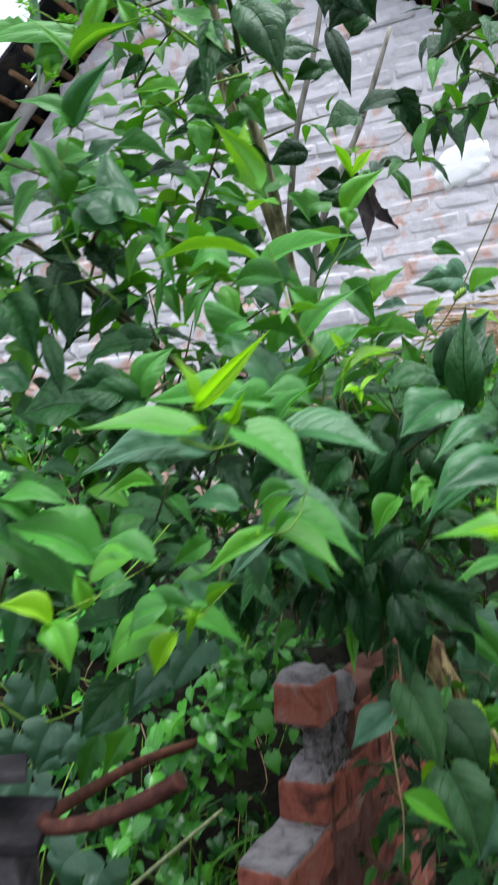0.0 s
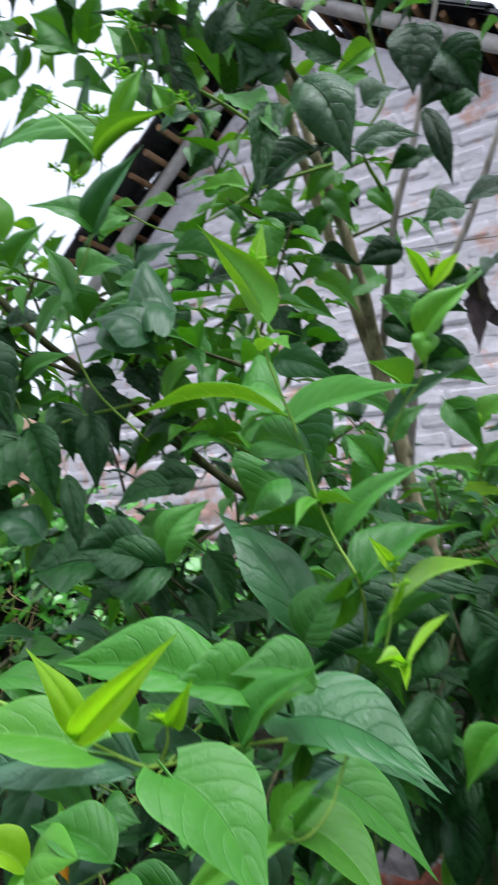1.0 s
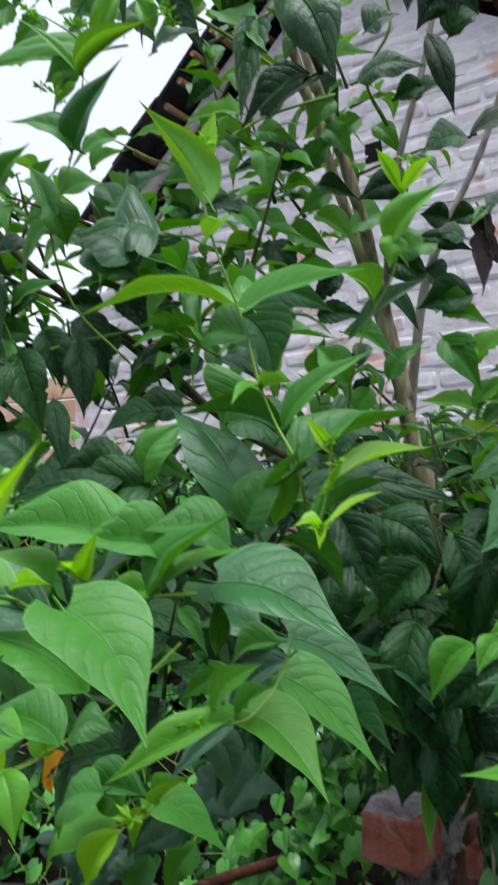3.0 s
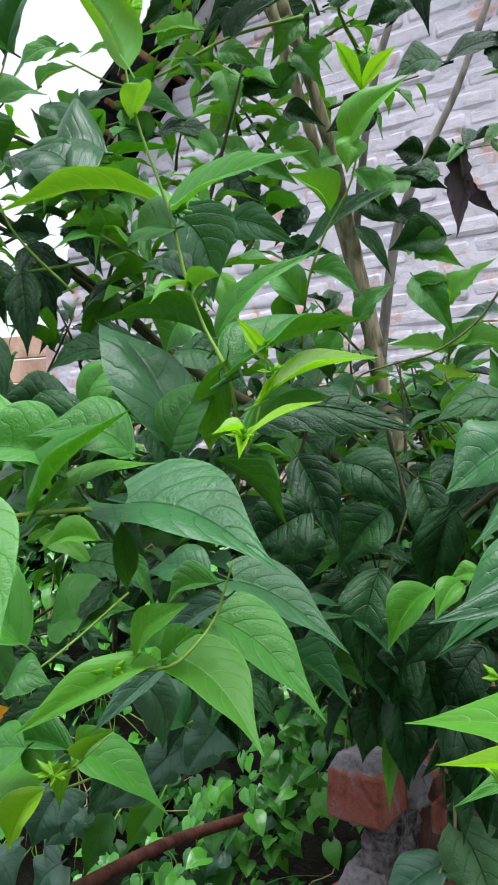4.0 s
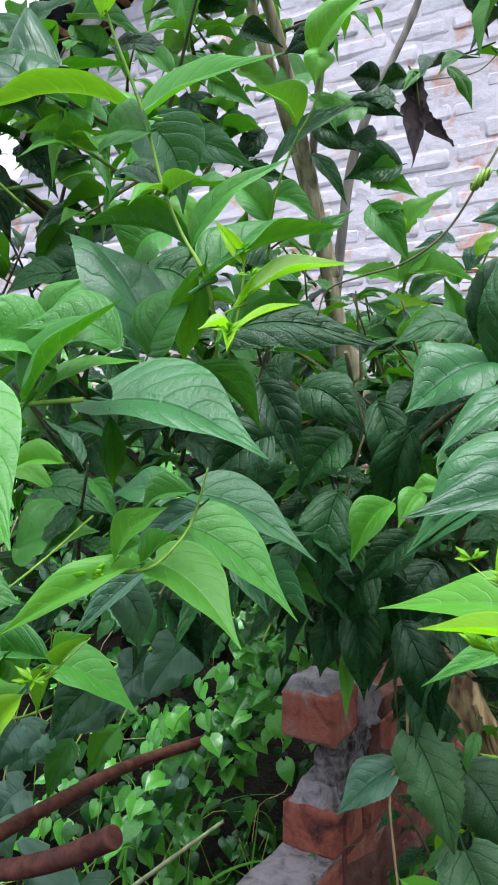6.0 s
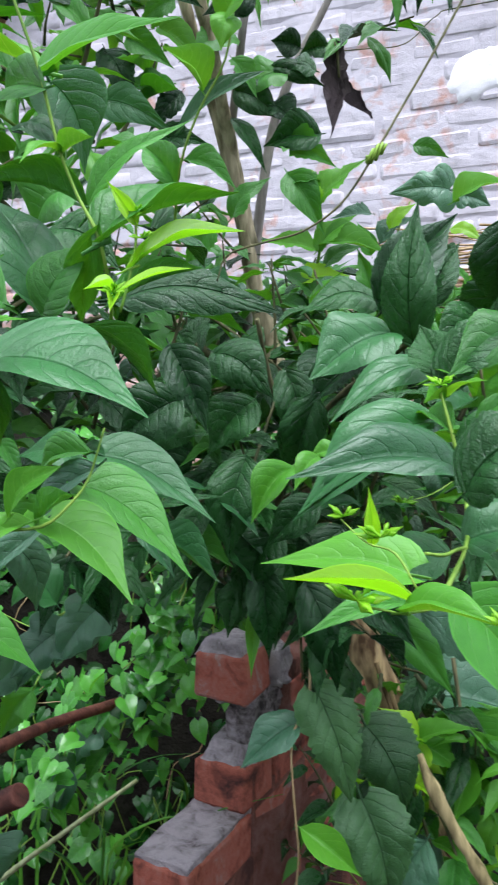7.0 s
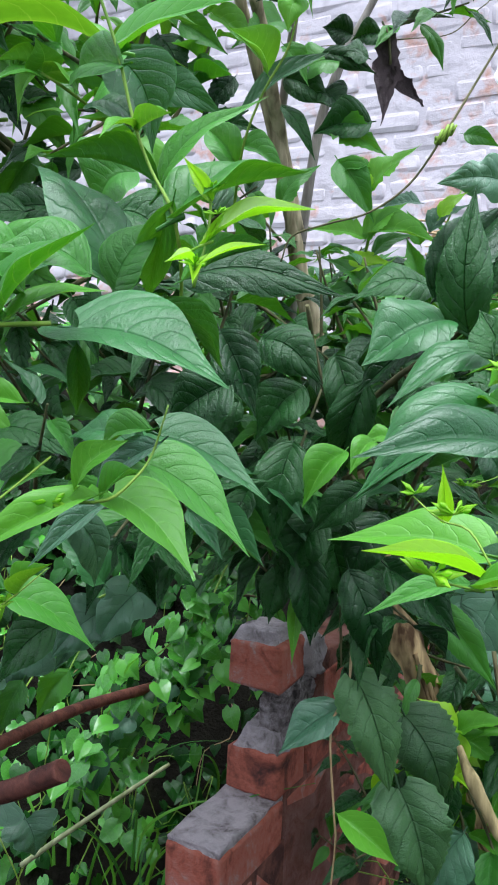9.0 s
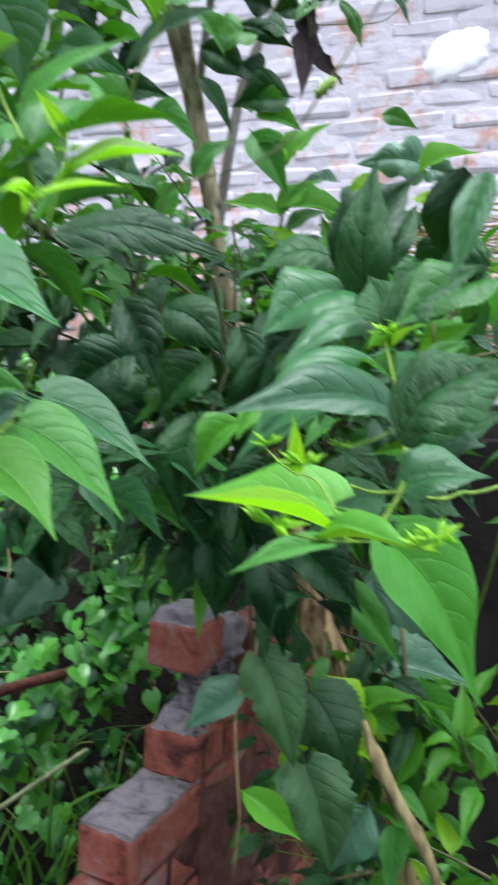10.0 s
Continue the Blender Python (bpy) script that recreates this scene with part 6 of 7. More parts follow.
leaf(behind_trunk_leaves, "gA", (0.345, 1.400, 1.756), (0.388, 1.400, 1.785), 0.062, (-0.338, -0.796, 0.502))
leaf(behind_trunk_leaves, "mA", (0.331, 1.400, 1.741), (0.315, 1.400, 1.777), 0.046, (-0.037, -0.999, -0.017))
leaf(behind_trunk_leaves, "mA", (0.332, 1.400, 1.690), (0.316, 1.400, 1.741), 0.046, (-0.039, -0.999, -0.012))
leaf(behind_trunk_leaves, "yA", (0.433, 1.400, 1.771), (0.465, 1.380, 1.753), 0.030, (-0.126, -0.768, 0.628))
leaf(behind_trunk_leaves, "bA", (0.458, 1.500, 1.829), (0.528, 1.500, 1.853), 0.045, (-0.209, -0.765, 0.610))
leaf(behind_trunk_leaves, "gR", (0.486, 1.700, 1.892), (0.387, 1.700, 1.887), 0.079, (-0.002, -1.000, 0.031))
leaf(behind_trunk_leaves, "gA", (0.338, 1.500, 1.813), (0.290, 1.500, 1.808), 0.053, (-0.066, -0.774, 0.630))
leaf(behind_trunk_leaves, "mA", (0.414, 1.600, 1.935), (0.459, 1.600, 1.918), 0.045, (-0.026, -0.997, -0.070))
leaf(behind_trunk_leaves, "gR", (0.505, 1.700, 1.883), (0.552, 1.700, 1.865), 0.052, (-0.015, -0.999, -0.038))
leaf(behind_trunk_leaves, "mA", (0.485, 1.700, 1.920), (0.448, 1.700, 1.906), 0.059, (-0.221, -0.781, 0.584))
leaf(behind_trunk_leaves, "dS", (0.238, 1.500, 2.043), (0.198, 1.500, 2.054), 0.040, (-0.035, -0.991, -0.127))
leaf(behind_trunk_leaves, "dS", (0.202, 1.500, 2.017), (0.274, 1.500, 1.989), 0.031, (-0.036, -0.995, -0.092))
leaf(behind_trunk_leaves, "dS", (0.279, 1.550, 2.063), (0.238, 1.550, 2.055), 0.038, (0.025, -0.992, -0.127))
leaf(behind_trunk_leaves, "dS", (0.150, 1.500, 1.986), (0.214, 1.500, 1.944), 0.048, (-0.020, -0.999, -0.031))
leaf(behind_trunk_leaves, "mR", (0.214, 1.500, 1.922), (0.282, 1.500, 1.883), 0.053, (-0.013, -1.000, -0.023))
leaf(behind_trunk_leaves, "mA", (0.152, 1.400, 1.791), (0.196, 1.400, 1.834), 0.050, (-0.326, -0.885, 0.334))
leaf(behind_trunk_leaves, "mA", (0.106, 1.300, 1.835), (0.160, 1.300, 1.803), 0.059, (0.300, -0.809, 0.506))
leaf(behind_trunk_leaves, "dA", (0.073, 1.300, 1.861), (0.126, 1.300, 1.855), 0.052, (-0.002, -1.000, -0.020))
leaf(behind_trunk_leaves, "dA", (0.099, 1.300, 1.913), (0.066, 1.300, 1.874), 0.074, (0.129, -0.986, -0.109))
leaf(behind_trunk_leaves, "pA", (0.030, 1.200, 1.871), (0.096, 1.200, 1.842), 0.074, (0.009, -1.000, 0.021))
leaf(behind_trunk_leaves, "mA", (0.123, 1.400, 1.776), (0.093, 1.400, 1.724), 0.047, (0.057, -0.998, -0.033))
leaf(behind_trunk_leaves, "mA", (0.142, 1.500, 2.062), (0.092, 1.400, 1.992), 0.052, (0.644, -0.628, 0.437))
leaf(behind_trunk_leaves, "mA", (0.039, 1.300, 1.977), (0.086, 1.300, 1.945), 0.053, (-0.004, -1.000, -0.006))
leaf(behind_trunk_leaves, "mA", (0.065, 1.000, 1.788), (0.019, 1.000, 1.783), 0.077, (-0.064, -0.808, 0.586))
leaf(behind_trunk_leaves, "mA", (0.084, 0.900, 1.705), (0.056, 0.900, 1.678), 0.063, (-0.258, -0.929, 0.267))
leaf(behind_trunk_leaves, "dA", (0.052, 0.950, 1.688), (0.104, 0.950, 1.658), 0.053, (0.334, -0.745, 0.578))
leaf(behind_trunk_leaves, "dA", (0.139, 0.900, 1.678), (0.169, 0.950, 1.659), 0.048, (0.746, -0.207, 0.633))
leaf(behind_trunk_leaves, "mA", (0.139, 1.500, 2.200), (0.170, 1.500, 2.154), 0.064, (-0.062, -0.997, -0.042))
gourd_runner = shoot("gourd_runner", gourd)
stem(gourd_runner, [(-0.498, 1.600, 1.137), (-0.412, 1.600, 1.078), (-0.310, 1.600, 1.106), (-0.218, 1.650, 1.153), (-0.128, 1.750, 1.191)], 0.0024, 0.0024)
leaf(gourd_runner, "gR", (-0.379, 1.600, 1.071), (-0.411, 1.580, 0.994), 0.101, (0.152, -0.970, 0.189))
leaf(gourd_runner, "gR", (-0.336, 1.600, 1.055), (-0.361, 1.580, 1.011), 0.065, (0.154, -0.930, 0.335))
leaf(gourd_runner, "mR", (-0.293, 1.620, 1.035), (-0.326, 1.600, 0.953), 0.101, (0.101, -0.975, 0.197))
leaf(gourd_runner, "dR", (-0.225, 1.600, 1.151), (-0.314, 1.600, 1.052), 0.111, (-0.140, -0.982, 0.126))
leaf(gourd_runner, "gA", (-0.173, 1.650, 1.152), (-0.226, 1.620, 1.071), 0.099, (0.065, -0.949, 0.309))
leaf(gourd_runner, "gR", (-0.440, 1.500, 1.012), (-0.389, 1.480, 0.978), 0.103, (0.292, -0.566, 0.771))
leaf(gourd_runner, "gR", (-0.430, 1.600, 0.886), (-0.397, 1.600, 0.839), 0.081, (0.635, -0.631, 0.446))
leaf(gourd_runner, "gR", (-0.371, 1.700, 0.782), (-0.409, 1.700, 0.703), 0.138, (-0.363, -0.915, 0.174))
leaf(gourd_runner, "gR", (-0.340, 1.750, 0.714), (-0.321, 1.750, 0.642), 0.113, (0.555, -0.819, 0.147))
leaf(gourd_runner, "pA", (-0.390, 1.500, 1.229), (-0.449, 1.500, 1.196), 0.090, (-0.344, -0.710, 0.615))
leaf(gourd_runner, "pA", (-0.345, 1.500, 1.242), (-0.390, 1.500, 1.195), 0.080, (-0.402, -0.830, 0.385))
leaf(gourd_runner, "gA", (-0.287, 2.000, 0.733), (-0.294, 2.000, 0.633), 0.077, (0.164, -0.986, -0.011))
leaf(gourd_runner, "gR", (-0.485, 1.700, 1.025), (-0.501, 1.700, 0.967), 0.104, (0.191, -0.980, -0.053))
leaf(gourd_runner, "gR", (-0.460, 1.750, 1.113), (-0.503, 1.750, 1.020), 0.119, (0.081, -0.996, -0.038))
leaf(gourd_runner, "dR", (-0.373, 1.750, 1.145), (-0.403, 1.750, 1.063), 0.103, (0.096, -0.995, -0.035))
leaf(gourd_runner, "gR", (-0.133, 2.100, 0.865), (-0.142, 2.100, 0.801), 0.071, (0.042, -0.999, -0.006))
leaf(gourd_runner, "gR", (-0.060, 1.500, 1.240), (-0.121, 1.480, 1.159), 0.087, (0.023, -0.975, 0.223))
leaf(gourd_runner, "gR", (-0.118, 1.500, 1.204), (-0.189, 1.480, 1.136), 0.089, (0.010, -0.962, 0.273))
leaf(gourd_runner, "gA", (-0.266, 2.000, 0.739), (-0.282, 2.000, 0.636), 0.067, (0.175, -0.984, -0.027))
leaf(gourd_runner, "gR", (-0.083, 2.100, 0.940), (-0.128, 2.100, 0.876), 0.058, (-0.170, -0.978, 0.120))
leaf(gourd_runner, "gR", (-0.118, 2.050, 0.873), (-0.143, 2.050, 0.814), 0.054, (-0.068, -0.997, 0.029))
leaf(gourd_runner, "gR", (-0.220, 2.050, 0.792), (-0.259, 2.050, 0.725), 0.077, (-0.429, -0.868, 0.250))
leaf(gourd_runner, "mR", (-0.194, 2.050, 0.753), (-0.233, 2.050, 0.686), 0.078, (-0.444, -0.858, 0.259))
leaf(gourd_runner, "gR", (-0.292, 1.700, 1.065), (-0.368, 1.700, 0.983), 0.094, (-0.128, -0.985, 0.119))
leaf(gourd_runner, "gR", (-0.373, 1.700, 1.012), (-0.450, 1.700, 0.939), 0.097, (-0.149, -0.976, 0.157))
leaf(gourd_runner, "mR", (-0.272, 1.800, 0.987), (-0.329, 1.800, 0.901), 0.100, (-0.082, -0.995, 0.054))
leaf(gourd_runner, "gR", (-0.418, 1.700, 0.912), (-0.474, 1.700, 0.849), 0.116, (-0.467, -0.781, 0.415))
leaf(gourd_runner, "dR", (-0.112, 1.700, 1.149), (-0.204, 1.700, 1.079), 0.085, (-0.188, -0.950, 0.248))
upper_left_twig = shoot("upper_left_twig", jasmine)
stem(upper_left_twig, [(-0.184, 1.250, 2.105), (-0.110, 1.250, 2.064), (-0.052, 1.270, 2.089), (0.011, 1.300, 2.135), (0.095, 1.350, 2.178)], 0.0012, 0.0024)
leaf(upper_left_twig, "mA", (-0.064, 1.250, 2.111), (-0.028, 1.250, 2.116), 0.038, (0.028, -0.978, -0.204))
leaf(upper_left_twig, "mA", (-0.039, 1.270, 2.096), (-0.018, 1.270, 2.066), 0.050, (0.013, -1.000, 0.009))
leaf(upper_left_twig, "dA", (0.011, 1.300, 2.131), (0.099, 1.300, 2.180), 0.070, (-0.224, -0.888, 0.402))
leaf(upper_left_twig, "mA", (0.003, 1.280, 2.105), (0.048, 1.280, 2.084), 0.061, (-0.049, -0.993, -0.105))
leaf(upper_left_twig, "dA", (0.055, 1.300, 2.065), (-0.029, 1.300, 2.064), 0.067, (-0.007, -0.830, 0.558))
leaf(upper_left_twig, "mA", (-0.106, 1.250, 2.066), (-0.069, 1.250, 2.048), 0.041, (-0.022, -0.999, -0.046))
leaf(upper_left_twig, "dA", (-0.095, 1.200, 1.970), (-0.049, 1.200, 1.975), 0.048, (0.012, -0.994, -0.113))
leaf(upper_left_twig, "dA", (-0.051, 1.200, 1.975), (0.013, 1.200, 1.967), 0.063, (0.072, -0.812, 0.579))
leaf(upper_left_twig, "mA", (-0.094, 1.200, 2.012), (-0.021, 1.200, 1.989), 0.049, (0.175, -0.814, 0.554))
leaf(upper_left_twig, "bA", (-0.093, 1.200, 2.079), (-0.138, 1.200, 2.078), 0.074, (-0.012, -0.836, 0.549))
leaf(upper_left_twig, "bA", (-0.146, 1.200, 2.084), (-0.181, 1.200, 2.079), 0.059, (-0.075, -0.848, 0.525))
leaf(upper_left_twig, "pA", (-0.154, 1.150, 2.000), (-0.134, 1.150, 1.944), 0.037, (0.189, -0.980, 0.068))
leaf(upper_left_twig, "mA", (-0.168, 1.150, 2.021), (-0.128, 1.150, 2.037), 0.074, (-0.176, -0.880, 0.441))
leaf(upper_left_twig, "pA", (-0.124, 1.150, 1.978), (-0.075, 1.150, 2.005), 0.048, (-0.219, -0.892, 0.397))
leaf(upper_left_twig, "mA", (-0.202, 1.150, 1.977), (-0.259, 1.150, 1.959), 0.132, (-0.156, -0.855, 0.495))
leaf(upper_left_twig, "dA", (-0.204, 1.150, 1.946), (-0.152, 1.150, 1.903), 0.084, (0.388, -0.793, 0.469))
leaf(upper_left_twig, "dA", (-0.240, 1.150, 1.887), (-0.274, 1.150, 1.851), 0.068, (0.190, -0.965, -0.179))
leaf(upper_left_twig, "dA", (-0.180, 1.150, 1.843), (-0.153, 1.150, 1.772), 0.056, (0.246, -0.965, 0.094))
leaf(upper_left_twig, "dA", (-0.121, 1.200, 1.850), (-0.071, 1.200, 1.862), 0.081, (-0.137, -0.810, 0.570))
leaf(upper_left_twig, "dA", (-0.091, 1.200, 1.808), (-0.142, 1.200, 1.779), 0.061, (-0.261, -0.849, 0.459))
leaf(upper_left_twig, "dA", (0.079, 1.300, 2.033), (0.121, 1.300, 2.011), 0.047, (-0.040, -0.996, -0.076))
leaf(upper_left_twig, "mA", (0.082, 1.350, 2.133), (0.115, 1.350, 2.085), 0.046, (-0.058, -0.998, -0.040))
leaf(upper_left_twig, "dA", (0.205, 1.400, 2.182), (0.262, 1.400, 2.205), 0.068, (-0.197, -0.851, 0.487))
leaf(upper_left_twig, "dA", (0.275, 1.400, 2.119), (0.359, 1.400, 2.130), 0.089, (-0.073, -0.825, 0.560))
leaf(upper_left_twig, "dA", (0.332, 1.400, 2.142), (0.368, 1.400, 2.054), 0.051, (-0.188, -0.979, -0.077))
leaf(upper_left_twig, "mA", (0.405, 1.400, 2.125), (0.405, 1.400, 2.060), 0.035, (-0.208, -0.978, 0.000))
leaf(upper_left_twig, "mA", (0.443, 1.300, 2.086), (0.439, 1.300, 2.030), 0.044, (-0.242, -0.970, 0.017))
dark_hanging = shoot("dark_hanging_leaves", jasmine)
stem(dark_hanging, [(-0.272, 1.100, 1.881), (-0.229, 1.090, 1.796), (-0.167, 1.100, 1.803), (-0.117, 1.160, 1.826)], 0.0012, 0.0022)
leaf(dark_hanging, "dS", (-0.229, 1.060, 1.774), (-0.288, 1.050, 1.684), 0.076, (0.15, -0.93, 0.3))
leaf(dark_hanging, "dS", (-0.223, 1.080, 1.787), (-0.189, 1.070, 1.699), 0.050, (0.15, -0.93, 0.3))
leaf(dark_hanging, "dS", (-0.163, 1.100, 1.801), (-0.152, 1.090, 1.715), 0.037, (0.15, -0.93, 0.3))
leaf(dark_hanging, "dS", (-0.068, 1.000, 1.651), (-0.131, 0.990, 1.656), 0.058, (0.15, -0.93, 0.3))
leaf(dark_hanging, "dS", (-0.172, 1.060, 1.730), (-0.155, 1.050, 1.653), 0.026, (0.15, -0.93, 0.3))
leaf(dark_hanging, "dS", (-0.268, 1.100, 1.878), (-0.265, 1.090, 1.784), 0.063, (0.15, -0.93, 0.3))
leaf(dark_hanging, "dS", (-0.052, 1.120, 1.728), (-0.115, 1.110, 1.713), 0.043, (0.15, -0.93, 0.3))
side_shoot = shoot("side_shoot", jasmine)
stem(side_shoot, [(0.070, 0.760, 1.720), (0.081, 0.760, 1.713), (0.091, 0.780, 1.708)], 0.0006, 0.0011)
leaf(side_shoot, "bB", (0.070, 0.760, 1.723), (0.070, 0.750, 1.734), 0.020, (0.1, -0.9, 0.3))
leaf(side_shoot, "bA", (0.071, 0.760, 1.719), (0.094, 0.750, 1.704), 0.016, (0.3, 0.3, 0.9))
leaf(side_shoot, "bA", (0.069, 0.760, 1.721), (0.048, 0.750, 1.723), 0.014, (-0.1, 0.3, 0.9))
leaf(side_shoot, "nA", (0.070, 0.760, 1.717), (0.044, 0.750, 1.711), 0.016, (0, -0.6, 0.8))
leaf(side_shoot, "pA", (0.097, 0.760, 1.701), (0.121, 0.750, 1.687), 0.022, (0.2, -0.7, 0.7))
leaf(side_shoot, "pA", (0.096, 0.760, 1.701), (0.123, 0.750, 1.689), 0.026, (0.1, -0.5, 0.8))
flower_spray = shoot("flower_spray", jasmine)
stem(flower_spray, [(-0.067, 0.950, 2.101), (-0.069, 0.950, 2.078), (-0.072, 0.950, 2.035)], 0.0004, 0.0008)
bud_cluster(flower_spray, (-0.067, 0.950, 2.101), 0.012, 300)
bud_cluster(flower_spray, (-0.060, 0.950, 2.090), 0.010, 320)
stem(flower_spray, [(-0.087, 0.950, 2.059), (-0.081, 0.950, 2.053), (-0.072, 0.950, 2.035)], 0.0004, 0.0008)
bud_cluster(flower_spray, (-0.087, 0.950, 2.059), 0.011, 301)
bud_cluster(flower_spray, (-0.080, 0.950, 2.048), 0.009, 321)
stem(flower_spray, [(-0.140, 0.950, 2.086), (-0.113, 0.950, 2.069), (-0.072, 0.950, 2.035)], 0.0004, 0.0008)
bud_cluster(flower_spray, (-0.140, 0.950, 2.086), 0.010, 302)
bud_cluster(flower_spray, (-0.133, 0.950, 2.075), 0.008, 322)
stem(flower_spray, [(-0.114, 0.950, 2.001), (-0.097, 0.950, 2.018), (-0.072, 0.950, 2.035)], 0.0004, 0.0008)
bud_cluster(flower_spray, (-0.114, 0.950, 2.001), 0.009, 303)
bud_cluster(flower_spray, (-0.107, 0.950, 1.991), 0.007, 323)
stem(flower_spray, [(-0.060, 0.950, 2.150), (-0.052, 0.950, 2.127), (-0.045, 0.970, 2.107)], 0.0004, 0.0008)
bud_cluster(flower_spray, (-0.060, 0.950, 2.150), 0.010, 304)
bud_cluster(flower_spray, (-0.053, 0.950, 2.139), 0.008, 324)
stem(flower_spray, [(-0.002, 0.950, 2.058), (-0.030, 0.950, 2.053), (-0.072, 0.950, 2.035)], 0.0004, 0.0008)
bud_cluster(flower_spray, (-0.002, 0.950, 2.058), 0.010, 305)
bud_cluster(flower_spray, (0.004, 0.950, 2.048), 0.008, 325)
stem(flower_spray, [(-0.216, 0.950, 2.199), (-0.205, 0.950, 2.175), (-0.200, 0.970, 2.153)], 0.0004, 0.0008)
bud_cluster(flower_spray, (-0.216, 0.950, 2.199), 0.009, 306)
bud_cluster(flower_spray, (-0.208, 0.950, 2.188), 0.007, 326)
stem(flower_spray, [(-0.227, 0.950, 2.037), (-0.217, 0.950, 2.015), (-0.213, 0.970, 1.991)], 0.0004, 0.0008)
bud_cluster(flower_spray, (-0.227, 0.950, 2.037), 0.009, 307)
bud_cluster(flower_spray, (-0.219, 0.950, 2.026), 0.007, 327)


def bush(parent, lo, hi, count, size, kinds, seed, lean=(0, -0.3, 0.6), pairs=4):
    """Leafy twigs that start inside a box and grow the way they lean."""
    rnd = random.Random(seed)
    for k in range(count):
        a = Vector([rnd.uniform(p, q) for p, q in zip(lo, hi)])
        way = (Vector(lean) + Vector([rnd.uniform(-0.7, 0.7) for _ in range(3)])).normalized()
        bend = Vector([rnd.uniform(-0.4, 0.4) for _ in range(3)])
        long = size * rnd.uniform(1.6, 2.4)
        sprig(parent, [a, a + way * long * 0.5 + bend * long * 0.12, a + (way + bend * 0.4) * long], seed * 1000 + k, pairs, size, kinds)



leaf(left_mass, "oR", (-0.181, 1.100, 1.364), (-0.198, 1.090, 1.340), 0.026, (0.1, -0.60, 0.79))
leaf(left_mass, "oF", (-0.195, 1.100, 1.339), (-0.188, 1.090, 1.323), 0.012, (-0.1, -0.9, 0.372))

leaf(gourd_runner, "gH", (0.500, 1.650, 1.210), (0.439, 1.630, 1.043), 0.134, (-0.2, -0.75, 0.63))
leaf(gourd_runner, "gH", (0.566, 1.700, 1.165), (0.526, 1.700, 0.995), 0.134, (0.1, -0.75, 0.63))

heart = shoot("inner_branches", jasmine)
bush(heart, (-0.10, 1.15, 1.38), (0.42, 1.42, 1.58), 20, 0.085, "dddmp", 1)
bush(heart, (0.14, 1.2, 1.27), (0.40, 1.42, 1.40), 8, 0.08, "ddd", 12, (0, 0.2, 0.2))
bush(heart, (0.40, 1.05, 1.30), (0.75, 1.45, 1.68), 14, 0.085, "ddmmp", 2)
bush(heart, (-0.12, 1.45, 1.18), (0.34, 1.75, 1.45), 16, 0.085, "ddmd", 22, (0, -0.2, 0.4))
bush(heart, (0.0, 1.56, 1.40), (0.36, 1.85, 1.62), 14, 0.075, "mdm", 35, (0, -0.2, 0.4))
side = shoot("side_branches", jasmine)
bush(side, (-0.62, 1.10, 1.36), (-0.10, 1.55, 1.60), 10, 0.08, "ddmmp", 3)
bush(side, (-0.62, 1.35, 1.22), (-0.12, 1.75, 1.36), 10, 0.08, "ddg", 4, (0, 0.1, 0.6))
bush(side, (-0.6, 1.1, 1.62), (-0.22, 1.4, 1.78), 1, 0.085, "dddm", 13)
bush(heart, (-0.12, 1.25, 1.58), (0.12, 1.5, 1.72), 7, 0.08, "ddm", 14, (0, -0.3, 0.2))
bush(side, (-0.55, 1.15, 1.66), (-0.12, 1.45, 1.98), 8, 0.085, "nmgn", 21, (0, -0.3, -0.1))
bush(side, (-0.75, 1.1, 1.6), (-0.35, 1.5, 1.85), 6, 0.08, "ddm", 5)
crown = shoot("crown_branches", jasmine)
bush(crown, (-0.22, 1.40, 1.80), (0.10, 1.62, 2.30), 11, 0.065, "mmbm", 31, (0, -0.4, 0.2))
bush(side, (-0.80, 1.2, 1.88), (-0.34, 1.5, 2.12), 12, 0.07, "nmbg", 32, (0, -0.3, 0.2))
bush(crown, (-0.05, 1.42, 2.0), (0.2, 1.6, 2.35), 6, 0.065, "mbm", 33, (0, -0.4, 0.2))
bush(side, (-0.52, 1.22, 1.84), (-0.26, 1.42, 2.10), 11, 0.06, "nmb", 36, (0, -0.3, 0.1))
behind = shoot("rear_branches", jasmine)
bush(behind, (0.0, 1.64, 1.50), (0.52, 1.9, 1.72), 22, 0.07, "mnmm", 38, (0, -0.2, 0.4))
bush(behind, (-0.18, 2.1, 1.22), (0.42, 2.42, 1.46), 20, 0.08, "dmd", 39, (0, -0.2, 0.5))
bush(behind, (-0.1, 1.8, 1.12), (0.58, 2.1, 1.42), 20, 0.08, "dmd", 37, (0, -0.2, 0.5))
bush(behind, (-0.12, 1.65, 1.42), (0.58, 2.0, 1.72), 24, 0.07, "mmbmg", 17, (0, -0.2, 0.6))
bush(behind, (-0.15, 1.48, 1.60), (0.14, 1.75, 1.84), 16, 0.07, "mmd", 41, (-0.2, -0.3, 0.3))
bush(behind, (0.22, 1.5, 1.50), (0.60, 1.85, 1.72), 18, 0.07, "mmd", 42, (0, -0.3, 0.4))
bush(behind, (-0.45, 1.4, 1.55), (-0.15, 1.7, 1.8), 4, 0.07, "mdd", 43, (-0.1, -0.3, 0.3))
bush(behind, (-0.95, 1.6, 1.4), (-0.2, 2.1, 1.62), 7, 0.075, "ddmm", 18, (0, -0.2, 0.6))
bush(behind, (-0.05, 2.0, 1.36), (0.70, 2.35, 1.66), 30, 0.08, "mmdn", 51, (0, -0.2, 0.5))
